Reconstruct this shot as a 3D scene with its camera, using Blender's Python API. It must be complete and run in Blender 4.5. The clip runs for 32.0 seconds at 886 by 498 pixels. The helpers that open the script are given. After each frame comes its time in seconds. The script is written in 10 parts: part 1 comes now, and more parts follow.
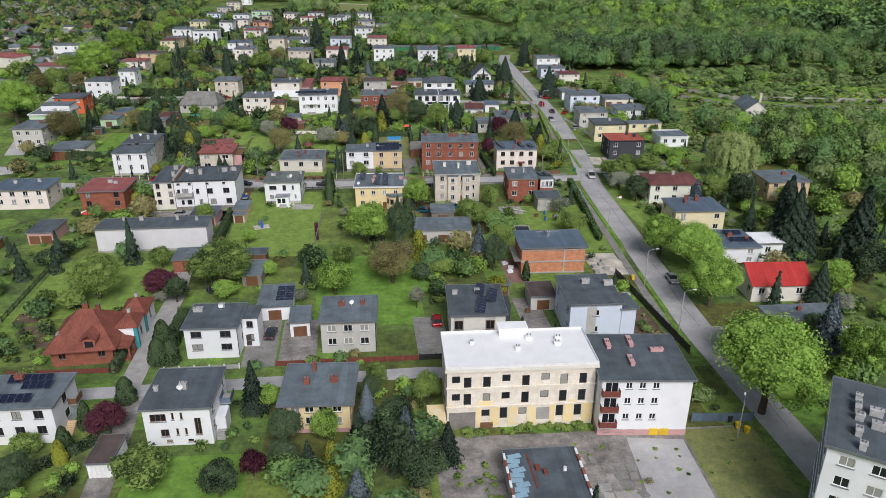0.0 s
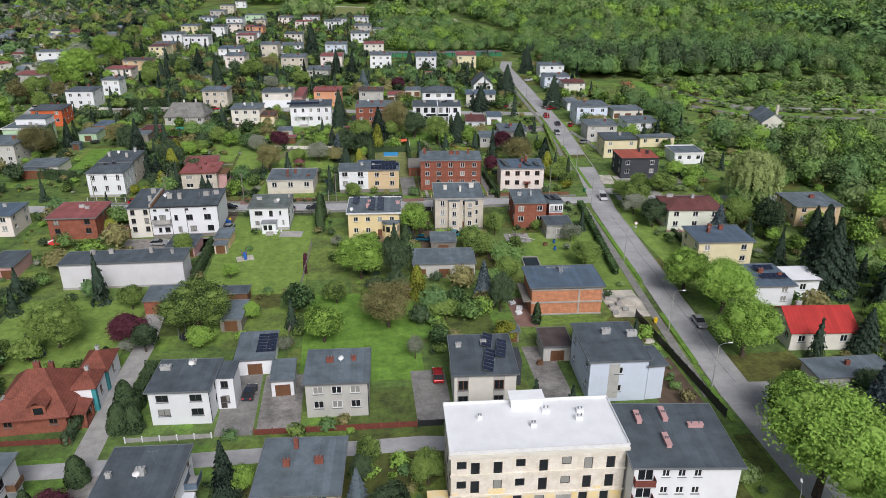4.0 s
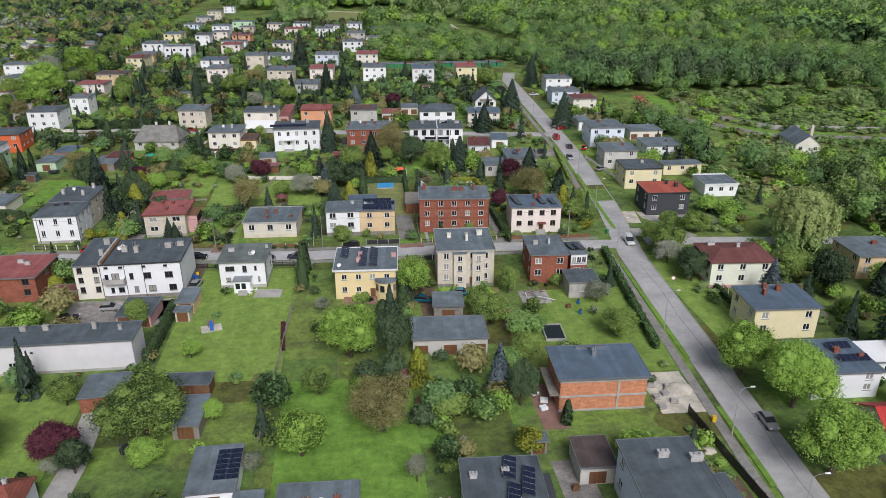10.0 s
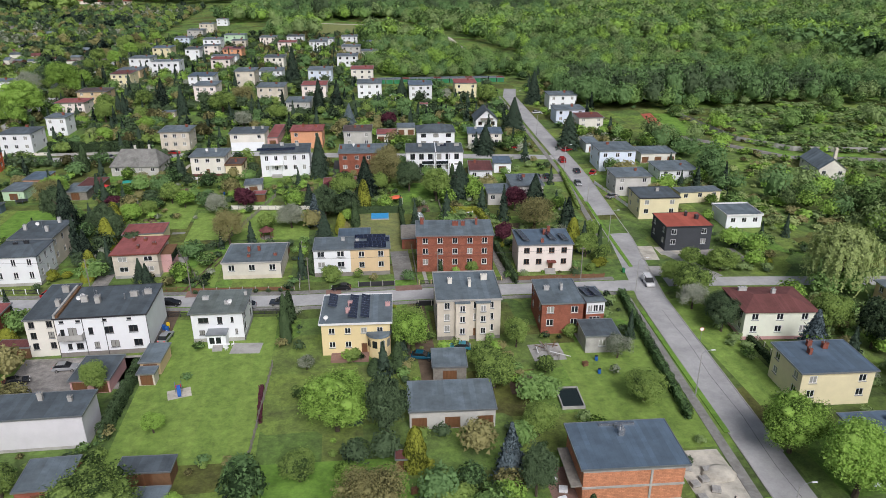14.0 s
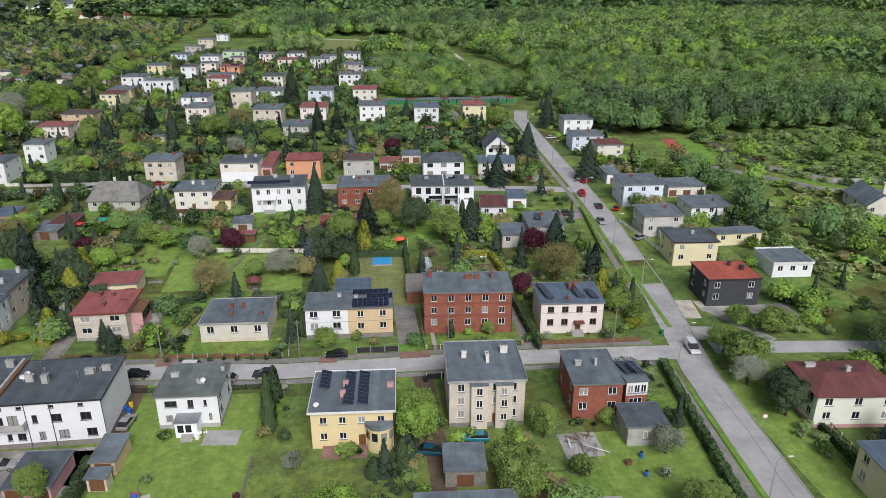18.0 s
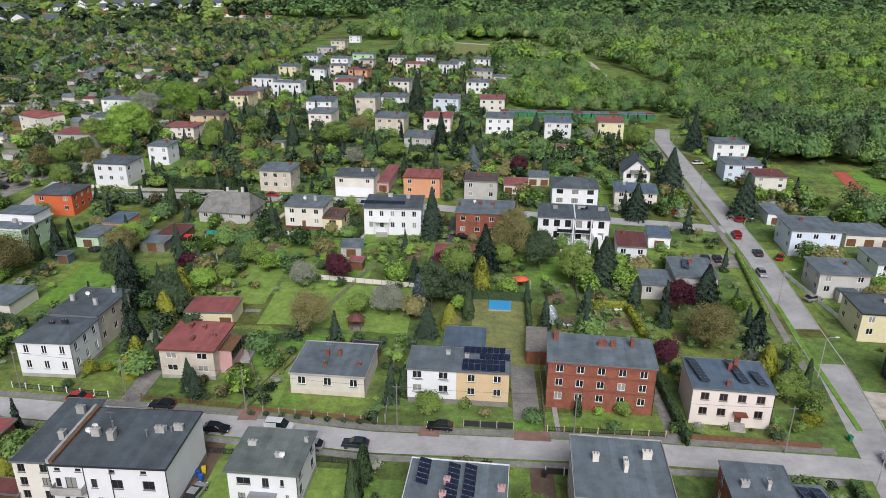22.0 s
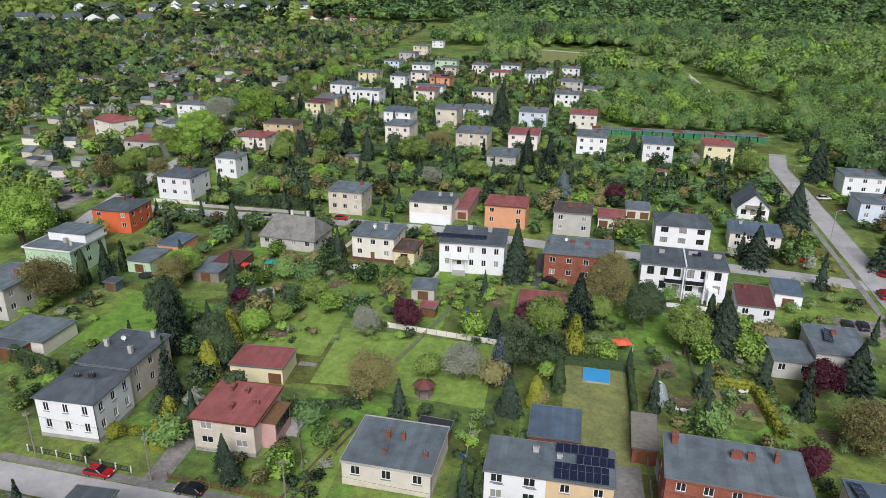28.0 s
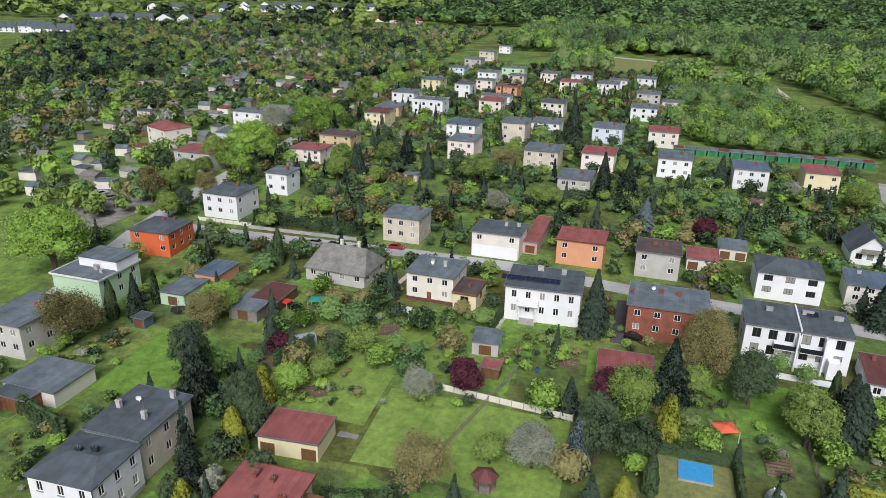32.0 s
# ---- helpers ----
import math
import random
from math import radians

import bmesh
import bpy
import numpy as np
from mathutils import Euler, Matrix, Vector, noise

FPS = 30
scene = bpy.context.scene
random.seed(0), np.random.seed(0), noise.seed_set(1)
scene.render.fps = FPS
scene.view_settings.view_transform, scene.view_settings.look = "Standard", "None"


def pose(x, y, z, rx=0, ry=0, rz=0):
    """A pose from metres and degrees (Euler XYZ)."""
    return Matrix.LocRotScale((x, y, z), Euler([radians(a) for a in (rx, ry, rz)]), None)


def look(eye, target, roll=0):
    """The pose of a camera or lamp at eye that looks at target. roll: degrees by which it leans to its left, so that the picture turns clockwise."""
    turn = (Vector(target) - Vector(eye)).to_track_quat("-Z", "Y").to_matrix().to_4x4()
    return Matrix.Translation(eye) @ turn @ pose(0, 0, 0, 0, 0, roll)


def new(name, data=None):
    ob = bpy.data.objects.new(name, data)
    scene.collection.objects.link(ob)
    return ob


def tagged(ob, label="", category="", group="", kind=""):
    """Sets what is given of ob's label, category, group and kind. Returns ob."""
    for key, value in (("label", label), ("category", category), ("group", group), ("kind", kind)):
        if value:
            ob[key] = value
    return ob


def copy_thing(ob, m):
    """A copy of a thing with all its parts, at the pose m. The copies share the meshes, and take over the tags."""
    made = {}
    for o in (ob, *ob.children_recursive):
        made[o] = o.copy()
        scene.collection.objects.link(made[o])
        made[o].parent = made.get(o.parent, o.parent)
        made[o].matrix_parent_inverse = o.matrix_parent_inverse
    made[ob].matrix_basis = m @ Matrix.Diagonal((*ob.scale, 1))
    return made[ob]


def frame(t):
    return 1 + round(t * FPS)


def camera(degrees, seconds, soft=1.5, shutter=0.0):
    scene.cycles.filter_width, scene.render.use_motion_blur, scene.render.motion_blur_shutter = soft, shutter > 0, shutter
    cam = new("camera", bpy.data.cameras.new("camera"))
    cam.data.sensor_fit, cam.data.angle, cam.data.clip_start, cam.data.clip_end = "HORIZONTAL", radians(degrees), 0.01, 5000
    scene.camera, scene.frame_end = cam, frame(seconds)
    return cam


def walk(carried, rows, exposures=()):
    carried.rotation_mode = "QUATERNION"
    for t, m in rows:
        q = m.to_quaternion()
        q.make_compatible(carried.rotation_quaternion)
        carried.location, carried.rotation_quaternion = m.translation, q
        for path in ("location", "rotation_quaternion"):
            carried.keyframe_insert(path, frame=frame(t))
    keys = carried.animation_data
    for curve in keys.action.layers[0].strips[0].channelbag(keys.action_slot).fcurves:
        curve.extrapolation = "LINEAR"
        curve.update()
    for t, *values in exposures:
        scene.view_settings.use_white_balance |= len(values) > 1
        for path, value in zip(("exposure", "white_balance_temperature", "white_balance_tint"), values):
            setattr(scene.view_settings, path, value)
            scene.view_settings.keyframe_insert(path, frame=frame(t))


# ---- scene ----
# ---- camera and its way ----
cam = camera(64.0, 32.0, soft=0.5)
PATH = [
    (0, (-3.00, 12.89, 65.96), (8.08, 103.91, 26.06), 0.18),
    (0.5, (-2.82, 14.61, 66.01), (8.31, 105.60, 26.05), 0.20),
    (1, (-2.57, 16.46, 66.03), (8.58, 107.44, 26.04), 0.19),
    (1.5, (-2.35, 18.46, 66.04), (8.82, 109.44, 26.06), 0.17),
    (2, (-2.19, 20.59, 66.11), (9.01, 111.57, 26.14), 0.17),
    (2.5, (-2.07, 22.83, 66.23), (9.18, 113.80, 26.26), 0.19),
    (3, (-1.97, 25.12, 66.35), (9.35, 116.10, 26.42), 0.21),
    (3.5, (-1.79, 27.44, 66.47), (9.55, 118.46, 26.62), 0.21),
    (5.5, (-0.98, 37.22, 67.61), (10.49, 128.25, 27.84), 0.20),
    (6, (-0.82, 39.79, 67.71), (10.71, 130.81, 27.91), 0.19),
    (6.5, (-0.57, 42.34, 67.74), (10.96, 133.35, 27.95), 0.16),
    (7, (-0.32, 44.87, 67.77), (11.21, 135.89, 27.99), 0.13),
    (7.5, (-0.14, 47.33, 67.86), (11.41, 138.34, 28.07), 0.11),
    (8, (-0.04, 49.73, 67.95), (11.57, 140.73, 28.15), 0.12),
    (8.5, (-0.05, 52.14, 68.00), (11.68, 143.12, 28.20), 0.14),
    (9, (-0.07, 54.51, 67.99), (11.80, 145.48, 28.20), 0.14),
    (9.5, (0.07, 56.74, 67.93), (12.00, 147.72, 28.19), 0.10),
    (10, (0.32, 58.91, 67.87), (12.25, 149.92, 28.17), 0.05),
    (10.5, (0.56, 61.10, 67.83), (12.52, 152.12, 28.17), 0.01),
    (11, (0.85, 63.28, 67.91), (12.83, 154.33, 28.33), -0.01),
    (11.5, (1.18, 65.44, 68.10), (13.16, 156.55, 28.66), -0.02),
    (12, (1.40, 67.62, 68.17), (13.42, 158.80, 28.90), -0.01),
    (12.5, (1.61, 69.85, 68.14), (13.68, 161.10, 29.04), -0.02),
    (13, (1.89, 72.12, 68.15), (13.99, 163.43, 29.21), -0.05),
    (13.5, (2.08, 74.45, 68.14), (14.27, 165.84, 29.41), -0.05),
    (14, (2.19, 76.88, 68.10), (14.52, 168.35, 29.61), -0.01),
    (14.5, (2.29, 79.32, 68.09), (14.77, 170.86, 29.84), 0.06),
    (16.5, (3.19, 90.14, 68.23), (15.92, 181.99, 30.79), 0.03),
    (17, (3.39, 93.25, 68.47), (16.18, 185.16, 31.21), 0.04),
    (17.5, (3.52, 96.55, 68.55), (16.18, 188.55, 31.48), 0.04),
    (18, (3.63, 99.93, 68.53), (15.60, 192.09, 31.60), 0.06),
    (18.5, (3.80, 103.30, 68.54), (14.40, 195.66, 31.69), 0.09),
    (19, (3.97, 106.65, 68.54), (12.81, 199.21, 31.73), 0.11),
    (19.5, (4.01, 109.89, 68.49), (10.99, 202.63, 31.75), 0.14),
    (20, (3.96, 112.98, 68.47), (8.99, 205.87, 31.79), 0.19),
    (20.5, (3.89, 115.86, 68.54), (6.88, 208.85, 31.87), 0.26),
    (21, (3.79, 118.56, 68.65), (4.62, 211.58, 31.95), 0.32),
    (21.5, (3.64, 121.08, 68.69), (2.07, 214.09, 31.99), 0.37),
    (22, (3.45, 123.41, 68.72), (-0.80, 216.33, 32.02), 0.43),
    (22.5, (3.23, 125.66, 68.82), (-3.73, 218.41, 32.09), 0.52),
    (23, (3.02, 127.93, 68.90), (-5.03, 220.58, 32.15), 0.55),
    (23.5, (2.79, 130.15, 68.91), (-5.99, 222.74, 32.17), 0.55),
    (24, (2.48, 132.30, 68.90), (-6.62, 224.87, 32.18), 0.55),
    (24.5, (2.08, 134.40, 68.88), (-7.07, 226.98, 32.19), 0.55),
    (25, (1.69, 136.38, 68.85), (-7.46, 228.98, 32.21), 0.56),
    (25.5, (1.37, 138.26, 68.73), (-7.80, 230.90, 32.20), 0.61),
    (27.5, (-0.38, 146.22, 68.95), (-13.42, 238.37, 32.36), 0.72),
    (28, (-0.92, 148.22, 68.68), (-15.39, 240.23, 32.28), 0.83),
    (28.5, (-1.37, 150.43, 68.57), (-17.32, 242.23, 32.26), 0.90),
    (29, (-1.86, 152.77, 68.62), (-19.28, 244.30, 32.30), 0.93),
    (29.5, (-2.46, 155.20, 68.69), (-21.26, 246.47, 32.39), 0.96),
    (30, (-3.21, 157.88, 68.67), (-23.28, 248.89, 32.42), 1.03),
    (30.5, (-3.99, 160.78, 68.72), (-24.53, 251.69, 32.47), 1.06),
    (31, (-4.78, 163.80, 68.88), (-25.85, 254.57, 32.59), 1.06),
    (31.5, (-5.73, 166.91, 69.00), (-27.40, 257.54, 32.71), 1.10),
    (32, (-6.78, 170.06, 69.08), (-29.13, 260.54, 32.83), 1.17),
]
EXPOSURES = [(0.0, 0.01), (10.0, 0.07), (20.0, 0.1), (32.0, 0.16)]
walk(cam, [(t, look(eye, target, roll)) for t, eye, target, roll in PATH], EXPOSURES)

# ---- light: bright overcast, a broad soft sun behind the start of the flight ----
SUN_EL, SUN_AZ = radians(42), radians(171)
world = bpy.data.worlds.new("overcast_sky")
scene.world = world
world.use_nodes = True
wt = world.node_tree
sky = wt.nodes.new("ShaderNodeTexSky")
sky.sky_type = "NISHITA"
sky.sun_disc = False
sky.sun_elevation, sky.sun_rotation = SUN_EL, SUN_AZ
sky.air_density, sky.dust_density, sky.ozone_density = 1.0, 4.0, 1.0
hsv = wt.nodes.new("ShaderNodeHueSaturation")
hsv.inputs["Saturation"].default_value = 0.7
wt.links.new(sky.outputs[0], hsv.inputs["Color"])
wt.links.new(hsv.outputs[0], wt.nodes["Background"].inputs[0])
wt.nodes["Background"].inputs[1].default_value = 0.085
sun = new("sun", bpy.data.lights.new("sun", "SUN"))
sun.data.energy, sun.data.angle, sun.data.color = 2.4, radians(28), (0.98, 0.975, 1.04)
away = Vector((math.sin(SUN_AZ) * math.cos(SUN_EL), math.cos(SUN_AZ) * math.cos(SUN_EL), math.sin(SUN_EL)))
sun.matrix_world = look(away * 300, (0, 0, 0))

rng = random.Random(7)


def ground_z(y):
    """The height of the land: level, then a gentle rise towards the far houses."""
    return 0.0195 * min(max(y - 250.0, 0.0), 170.0)


# ---- materials ----
def material(name, base, rough=0.85, var=0.18, scale=0.6, fine=14.0, bump=0.12, metal=0.0, tone=None, spec=0.3, rand=0.06):
    """A surface with stains at a large and a small scale, grain in relief, and a slight difference from piece to piece."""
    m = bpy.data.materials.new(name)
    m.use_nodes = True
    t = m.node_tree
    n, link = t.nodes, t.links.new
    b = n["Principled BSDF"]
    b.inputs["Roughness"].default_value, b.inputs["Metallic"].default_value = rough, metal
    b.inputs["Specular IOR Level"].default_value = spec
    geo = n.new("ShaderNodeNewGeometry")
    big, small = n.new("ShaderNodeTexNoise"), n.new("ShaderNodeTexNoise")
    big.inputs["Scale"].default_value, small.inputs["Scale"].default_value = scale, fine
    big.inputs["Detail"].default_value, small.inputs["Detail"].default_value = 5, 3
    big.inputs["Roughness"].default_value = 0.65
    for x in (big, small):
        link(geo.outputs["Position"], x.inputs["Vector"])
    ramp = n.new("ShaderNodeValToRGB")
    dark = [c * (1 - 1.6 * var) for c in base] if tone is None else tone
    ramp.color_ramp.elements[0].position, ramp.color_ramp.elements[1].position = 0.3, 0.62
    ramp.color_ramp.elements[0].color, ramp.color_ramp.elements[1].color = (*dark, 1), (*base, 1)
    link(big.outputs["Fac"], ramp.inputs["Fac"])
    info = n.new("ShaderNodeObjectInfo")
    add = n.new("ShaderNodeMath")
    add.operation = "MULTIPLY_ADD"
    link(info.outputs["Random"], add.inputs[0])
    add.inputs[1].default_value, add.inputs[2].default_value = 2 * rand, 1 - rand - 0.5 * var
    mul = n.new("ShaderNodeMath")
    mul.operation = "MULTIPLY_ADD"
    link(small.outputs["Fac"], mul.inputs[0])
    mul.inputs[1].default_value = var
    link(add.outputs[0], mul.inputs[2])
    mix = n.new("ShaderNodeVectorMath")
    mix.operation = "SCALE"
    link(ramp.outputs["Color"], mix.inputs[0])
    link(mul.outputs[0], mix.inputs["Scale"])
    link(mix.outputs[0], b.inputs["Base Color"])
    bm_ = n.new("ShaderNodeBump")
    bm_.inputs["Strength"].default_value, bm_.inputs["Distance"].default_value = bump, 0.05
    link(small.outputs["Fac"], bm_.inputs["Height"])
    link(bm_.outputs[0], b.inputs["Normal"])
    return m


def patterned(m, kind, across, size, gap, strength, second=(0.8, 0.78, 0.76, 1)):
    """Lays courses, seams or ribs over a surface, in its thing's own metres."""
    t = m.node_tree
    n, link = t.nodes, t.links.new
    b = n["Principled BSDF"]
    co = n.new("ShaderNodeTexCoord")
    tex = n.new("ShaderNodeTexBrick")
    sep, com, su = n.new("ShaderNodeSeparateXYZ"), n.new("ShaderNodeCombineXYZ"), n.new("ShaderNodeMath")
    link(co.outputs["Object"], sep.inputs[0])
    su.operation = "ADD"
    link(sep.outputs["X"], su.inputs[0])
    link(sep.outputs["Y"], su.inputs[1])
    if kind == "wall":
        link(su.outputs[0], com.inputs["X"])
        link(sep.outputs["Z"], com.inputs["Y"])
    elif kind == "ribs":
        link(sep.outputs["Y"], com.inputs["X"])
        link(sep.outputs["X"], com.inputs["Y"])
    else:
        link(sep.outputs["X"], com.inputs["X"])
        link(sep.outputs["Y"], com.inputs["Y"])
    link(com.outputs[0], tex.inputs["Vector"])
    tex.inputs["Scale"].default_value = 1.0
    tex.inputs["Brick Width"].default_value, tex.inputs["Row Height"].default_value = across, size
    tex.inputs["Mortar Size"].default_value, tex.inputs["Mortar Smooth"].default_value = gap, 0.3
    tex.inputs["Color1"].default_value, tex.inputs["Color2"].default_value = (1, 1, 1, 1), second
    k = 1 - strength
    tex.inputs["Mortar"].default_value = (k, k, k, 1)
    src = b.inputs["Base Color"].links[0].from_socket
    mix = n.new("ShaderNodeVectorMath")
    mix.operation = "MULTIPLY"
    link(src, mix.inputs[0])
    link(tex.outputs["Color"], mix.inputs[1])
    link(mix.outputs[0], b.inputs["Base Color"])
    return m


def plain(name, base, rough=0.5, metal=0.0, spec=0.5):
    return material(name, base, rough, 0.08, 1.5, 30.0, 0.03, metal, spec=spec)


def leafy(name, base, other, glow=0.22):
    """Leaves: two tones that change from leaf to leaf and from bough to bough, letting some light through."""
    m = bpy.data.materials.new(name)
    m.use_nodes = True
    t = m.node_tree
    n, link = t.nodes, t.links.new
    n.remove(n["Principled BSDF"])
    geo = n.new("ShaderNodeNewGeometry")
    noise_ = n.new("ShaderNodeTexNoise")
    noise_.inputs["Scale"].default_value = 0.35
    link(geo.outputs["Position"], noise_.inputs["Vector"])
    info = n.new("ShaderNodeObjectInfo")
    s1, s2 = n.new("ShaderNodeMath"), n.new("ShaderNodeMath")
    s1.operation = s2.operation = "MULTIPLY_ADD"
    link(geo.outputs["Random Per Island"], s1.inputs[0])
    s1.inputs[1].default_value = 0.55
    link(noise_.outputs["Fac"], s1.inputs[2])
    link(info.outputs["Random"], s2.inputs[0])
    s2.inputs[1].default_value = 0.4
    link(s1.outputs[0], s2.inputs[2])
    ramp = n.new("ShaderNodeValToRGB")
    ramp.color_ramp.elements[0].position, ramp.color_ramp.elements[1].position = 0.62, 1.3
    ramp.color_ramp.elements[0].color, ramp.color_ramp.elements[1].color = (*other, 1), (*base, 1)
    tint = n.new("ShaderNodeAttribute")
    tint.attribute_name = "tint"
    s3 = n.new("ShaderNodeMath")
    s3.operation = "MULTIPLY_ADD"
    link(tint.outputs["Fac"], s3.inputs[0])
    s3.inputs[1].default_value = 0.6
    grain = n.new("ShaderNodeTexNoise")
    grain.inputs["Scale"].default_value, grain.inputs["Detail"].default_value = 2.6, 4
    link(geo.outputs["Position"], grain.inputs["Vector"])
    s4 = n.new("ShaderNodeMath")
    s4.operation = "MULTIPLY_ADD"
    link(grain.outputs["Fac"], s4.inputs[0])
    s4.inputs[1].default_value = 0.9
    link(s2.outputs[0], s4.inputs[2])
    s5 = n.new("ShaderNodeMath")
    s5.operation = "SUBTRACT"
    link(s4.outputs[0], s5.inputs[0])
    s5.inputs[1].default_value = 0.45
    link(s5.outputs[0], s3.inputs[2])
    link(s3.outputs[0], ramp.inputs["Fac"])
    d, tr, mix = n.new("ShaderNodeBsdfDiffuse"), n.new("ShaderNodeBsdfTranslucent"), n.new("ShaderNodeMixShader")
    link(ramp.outputs[0], d.inputs["Color"])
    link(ramp.outputs[0], tr.inputs["Color"])
    mix.inputs[0].default_value = glow
    link(d.outputs[0], mix.inputs[1])
    link(tr.outputs[0], mix.inputs[2])
    link(mix.outputs[0], n["Material Output"].inputs[0])
    return m


WHITE = material("white_render", (0.79, 0.805, 0.83), 0.9, 0.05, 0.35, 9)
OFFWHITE = material("cream_white_render", (0.74, 0.71, 0.64), 0.9, 0.08, 0.35, 9)
PALE_GREEN = material("pale_greenish_cream_render", (0.76, 0.78, 0.66), 0.9, 0.06, 0.4, 9)
PALE_BEIGE = material("pale_beige_render", (0.68, 0.64, 0.57), 0.9, 0.08, 0.4, 9)
LILAC = material("pale_lilac_white_render", (0.7, 0.69, 0.72), 0.9, 0.07, 0.3, 9)
BLUISH = material("pale_blue_render", (0.66, 0.73, 0.84), 0.9, 0.05, 0.35, 9)
GREY = material("grey_render", (0.52, 0.51, 0.48), 0.92, 0.12, 0.4, 9)
BEIGE = material("beige_render", (0.64, 0.58, 0.49), 0.92, 0.14, 0.4, 9)
TAN = material("tan_render", (0.66, 0.5, 0.31), 0.9, 0.08, 0.4, 9)
YELLOW = material("yellow_render", (0.82, 0.67, 0.38), 0.9, 0.07, 0.4, 9)
PALEYELLOW = material("pale_yellow_render", (0.78, 0.7, 0.46), 0.9, 0.06, 0.4, 9)
PINK = material("pink_cream_render", (0.8, 0.72, 0.67), 0.9, 0.06, 0.4, 9)
ROSE = material("rose_render", (0.6, 0.36, 0.35), 0.9, 0.08, 0.4, 9)
ORANGE = material("orange_red_render", (0.68, 0.15, 0.06), 0.88, 0.07, 0.4, 9)
PEACH = material("peach_render", (0.68, 0.34, 0.2), 0.88, 0.07, 0.4, 9)
MINT = material("mint_green_render", (0.5, 0.68, 0.47), 0.9, 0.06, 0.4, 9)
CHARCOAL = material("charcoal_render", (0.06, 0.065, 0.075), 0.85, 0.1, 0.4, 9)
OLD_STUCCO = material("peeling_old_stucco", (0.84, 0.8, 0.73), 0.95, 0.14, 0.5, 6, 0.2, tone=(0.75, 0.69, 0.6))
YELLOW_STUCCO = material("worn_yellow_stucco", (0.82, 0.64, 0.3), 0.95, 0.16, 0.7, 6, 0.2, tone=(0.76, 0.7, 0.58))
BRICK = patterned(material("red_brick", (0.36, 0.13, 0.085), 0.92, 0.22, 0.7, 9, 0.2), "wall", 0.27, 0.085, 0.012, 0.3)
HOLLOW_BRICK = patterned(material("orange_hollow_brick", (0.66, 0.29, 0.165), 0.92, 0.18, 1.2, 9, 0.2), "wall", 0.5, 0.25, 0.018, 0.35)
CONCRETE = material("grey_concrete", (0.42, 0.41, 0.39), 0.93, 0.2, 0.5, 8, 0.2)
OLD_WHITE = material("weathered_whitewash", (0.5, 0.5, 0.49), 0.93, 0.25, 1.2, 9)
PLINTH = material("dark_plinth", (0.26, 0.24, 0.22), 0.92, 0.2, 0.8, 9, 0.2)
FELT = patterned(material("grey_roofing_felt", (0.175, 0.22, 0.252), 0.85, 0.26, 0.35, 6, 0.15), "ribs", 30.0, 1.0, 0.02, 0.25)
DARK_FELT = patterned(material("dark_roofing_felt", (0.112, 0.138, 0.16), 0.82, 0.24, 0.35, 6, 0.15), "ribs", 30.0, 1.0, 0.02, 0.25)
GREEN_FELT = patterned(material("greenish_roofing_felt", (0.19, 0.225, 0.215), 0.85, 0.3, 0.3, 6, 0.15), "ribs", 30.0, 1.0, 0.02, 0.25)
BLUE_SHEET = patterned(material("blue_grey_roof_sheet", (0.13, 0.185, 0.25), 0.6, 0.2, 0.35, 6, 0.1), "ribs", 30.0, 0.8, 0.02, 0.3)
BROWN_FELT = patterned(material("brown_roofing_felt", (0.13, 0.1, 0.095), 0.85, 0.25, 0.35, 6, 0.15), "ribs", 30.0, 1.0, 0.02, 0.25)
RED_SHEET = patterned(material("faded_red_roof_sheet", (0.37, 0.125, 0.12), 0.7, 0.22, 0.35, 6, 0.12), "ribs", 30.0, 0.9, 0.025, 0.3)
BRIGHT_RED = patterned(material("bright_red_metal_roof", (0.5, 0.045, 0.04), 0.55, 0.12, 0.4, 6, 0.1), "ribs", 30.0, 0.4, 0.03, 0.3)
CORAL_SHEET = patterned(material("coral_red_roof_sheet", (0.5, 0.13, 0.09), 0.7, 0.15, 0.35, 6, 0.12), "ribs", 30.0, 0.9, 0.025, 0.2)
MAROON = patterned(material("maroon_roof", (0.19, 0.075, 0.07), 0.75, 0.2, 0.35, 6, 0.12), "ribs", 30.0, 0.5, 0.03, 0.3)
RED_TILE = patterned(material("brown_red_roof_tiles", (0.3, 0.1, 0.07), 0.75, 0.22, 0.5, 8, 0.2), "ribs", 0.3, 0.35, 0.03, 0.4)
OLD_TILE = patterned(material("weathered_grey_tiles", (0.26, 0.26, 0.245), 0.92, 0.26, 0.45, 8, 0.2), "flat", 0.35, 0.3, 0.02, 0.25)
WHITE_ROOF = material("white_coated_roof", (0.84, 0.85, 0.86), 0.8, 0.05, 0.5, 8)
FRAME_WHITE = plain("white_window_frame", (0.82, 0.82, 0.82), 0.4)
FRAME_DARK = plain("dark_window_frame", (0.06, 0.05, 0.045), 0.45)
FRAME_BROWN = plain("brown_window_frame", (0.17, 0.08, 0.04), 0.5)
ZINC = plain("zinc_edging", (0.3, 0.32, 0.34), 0.45, 0.6)
WHITE_METAL = plain("white_painted_metal", (0.8, 0.8, 0.8), 0.4)
DARK_METAL = plain("dark_painted_metal", (0.035, 0.035, 0.04), 0.45)
RUST = material("rusty_red_metal", (0.2, 0.06, 0.045), 0.8, 0.2, 1.5, 20)
WOOD = material("brown_timber", (0.2, 0.11, 0.06), 0.85, 0.2, 1.5, 20, 0.2)
GREYWOOD = material("grey_weathered_timber", (0.26, 0.24, 0.21), 0.9, 0.2, 1.5, 20, 0.2)
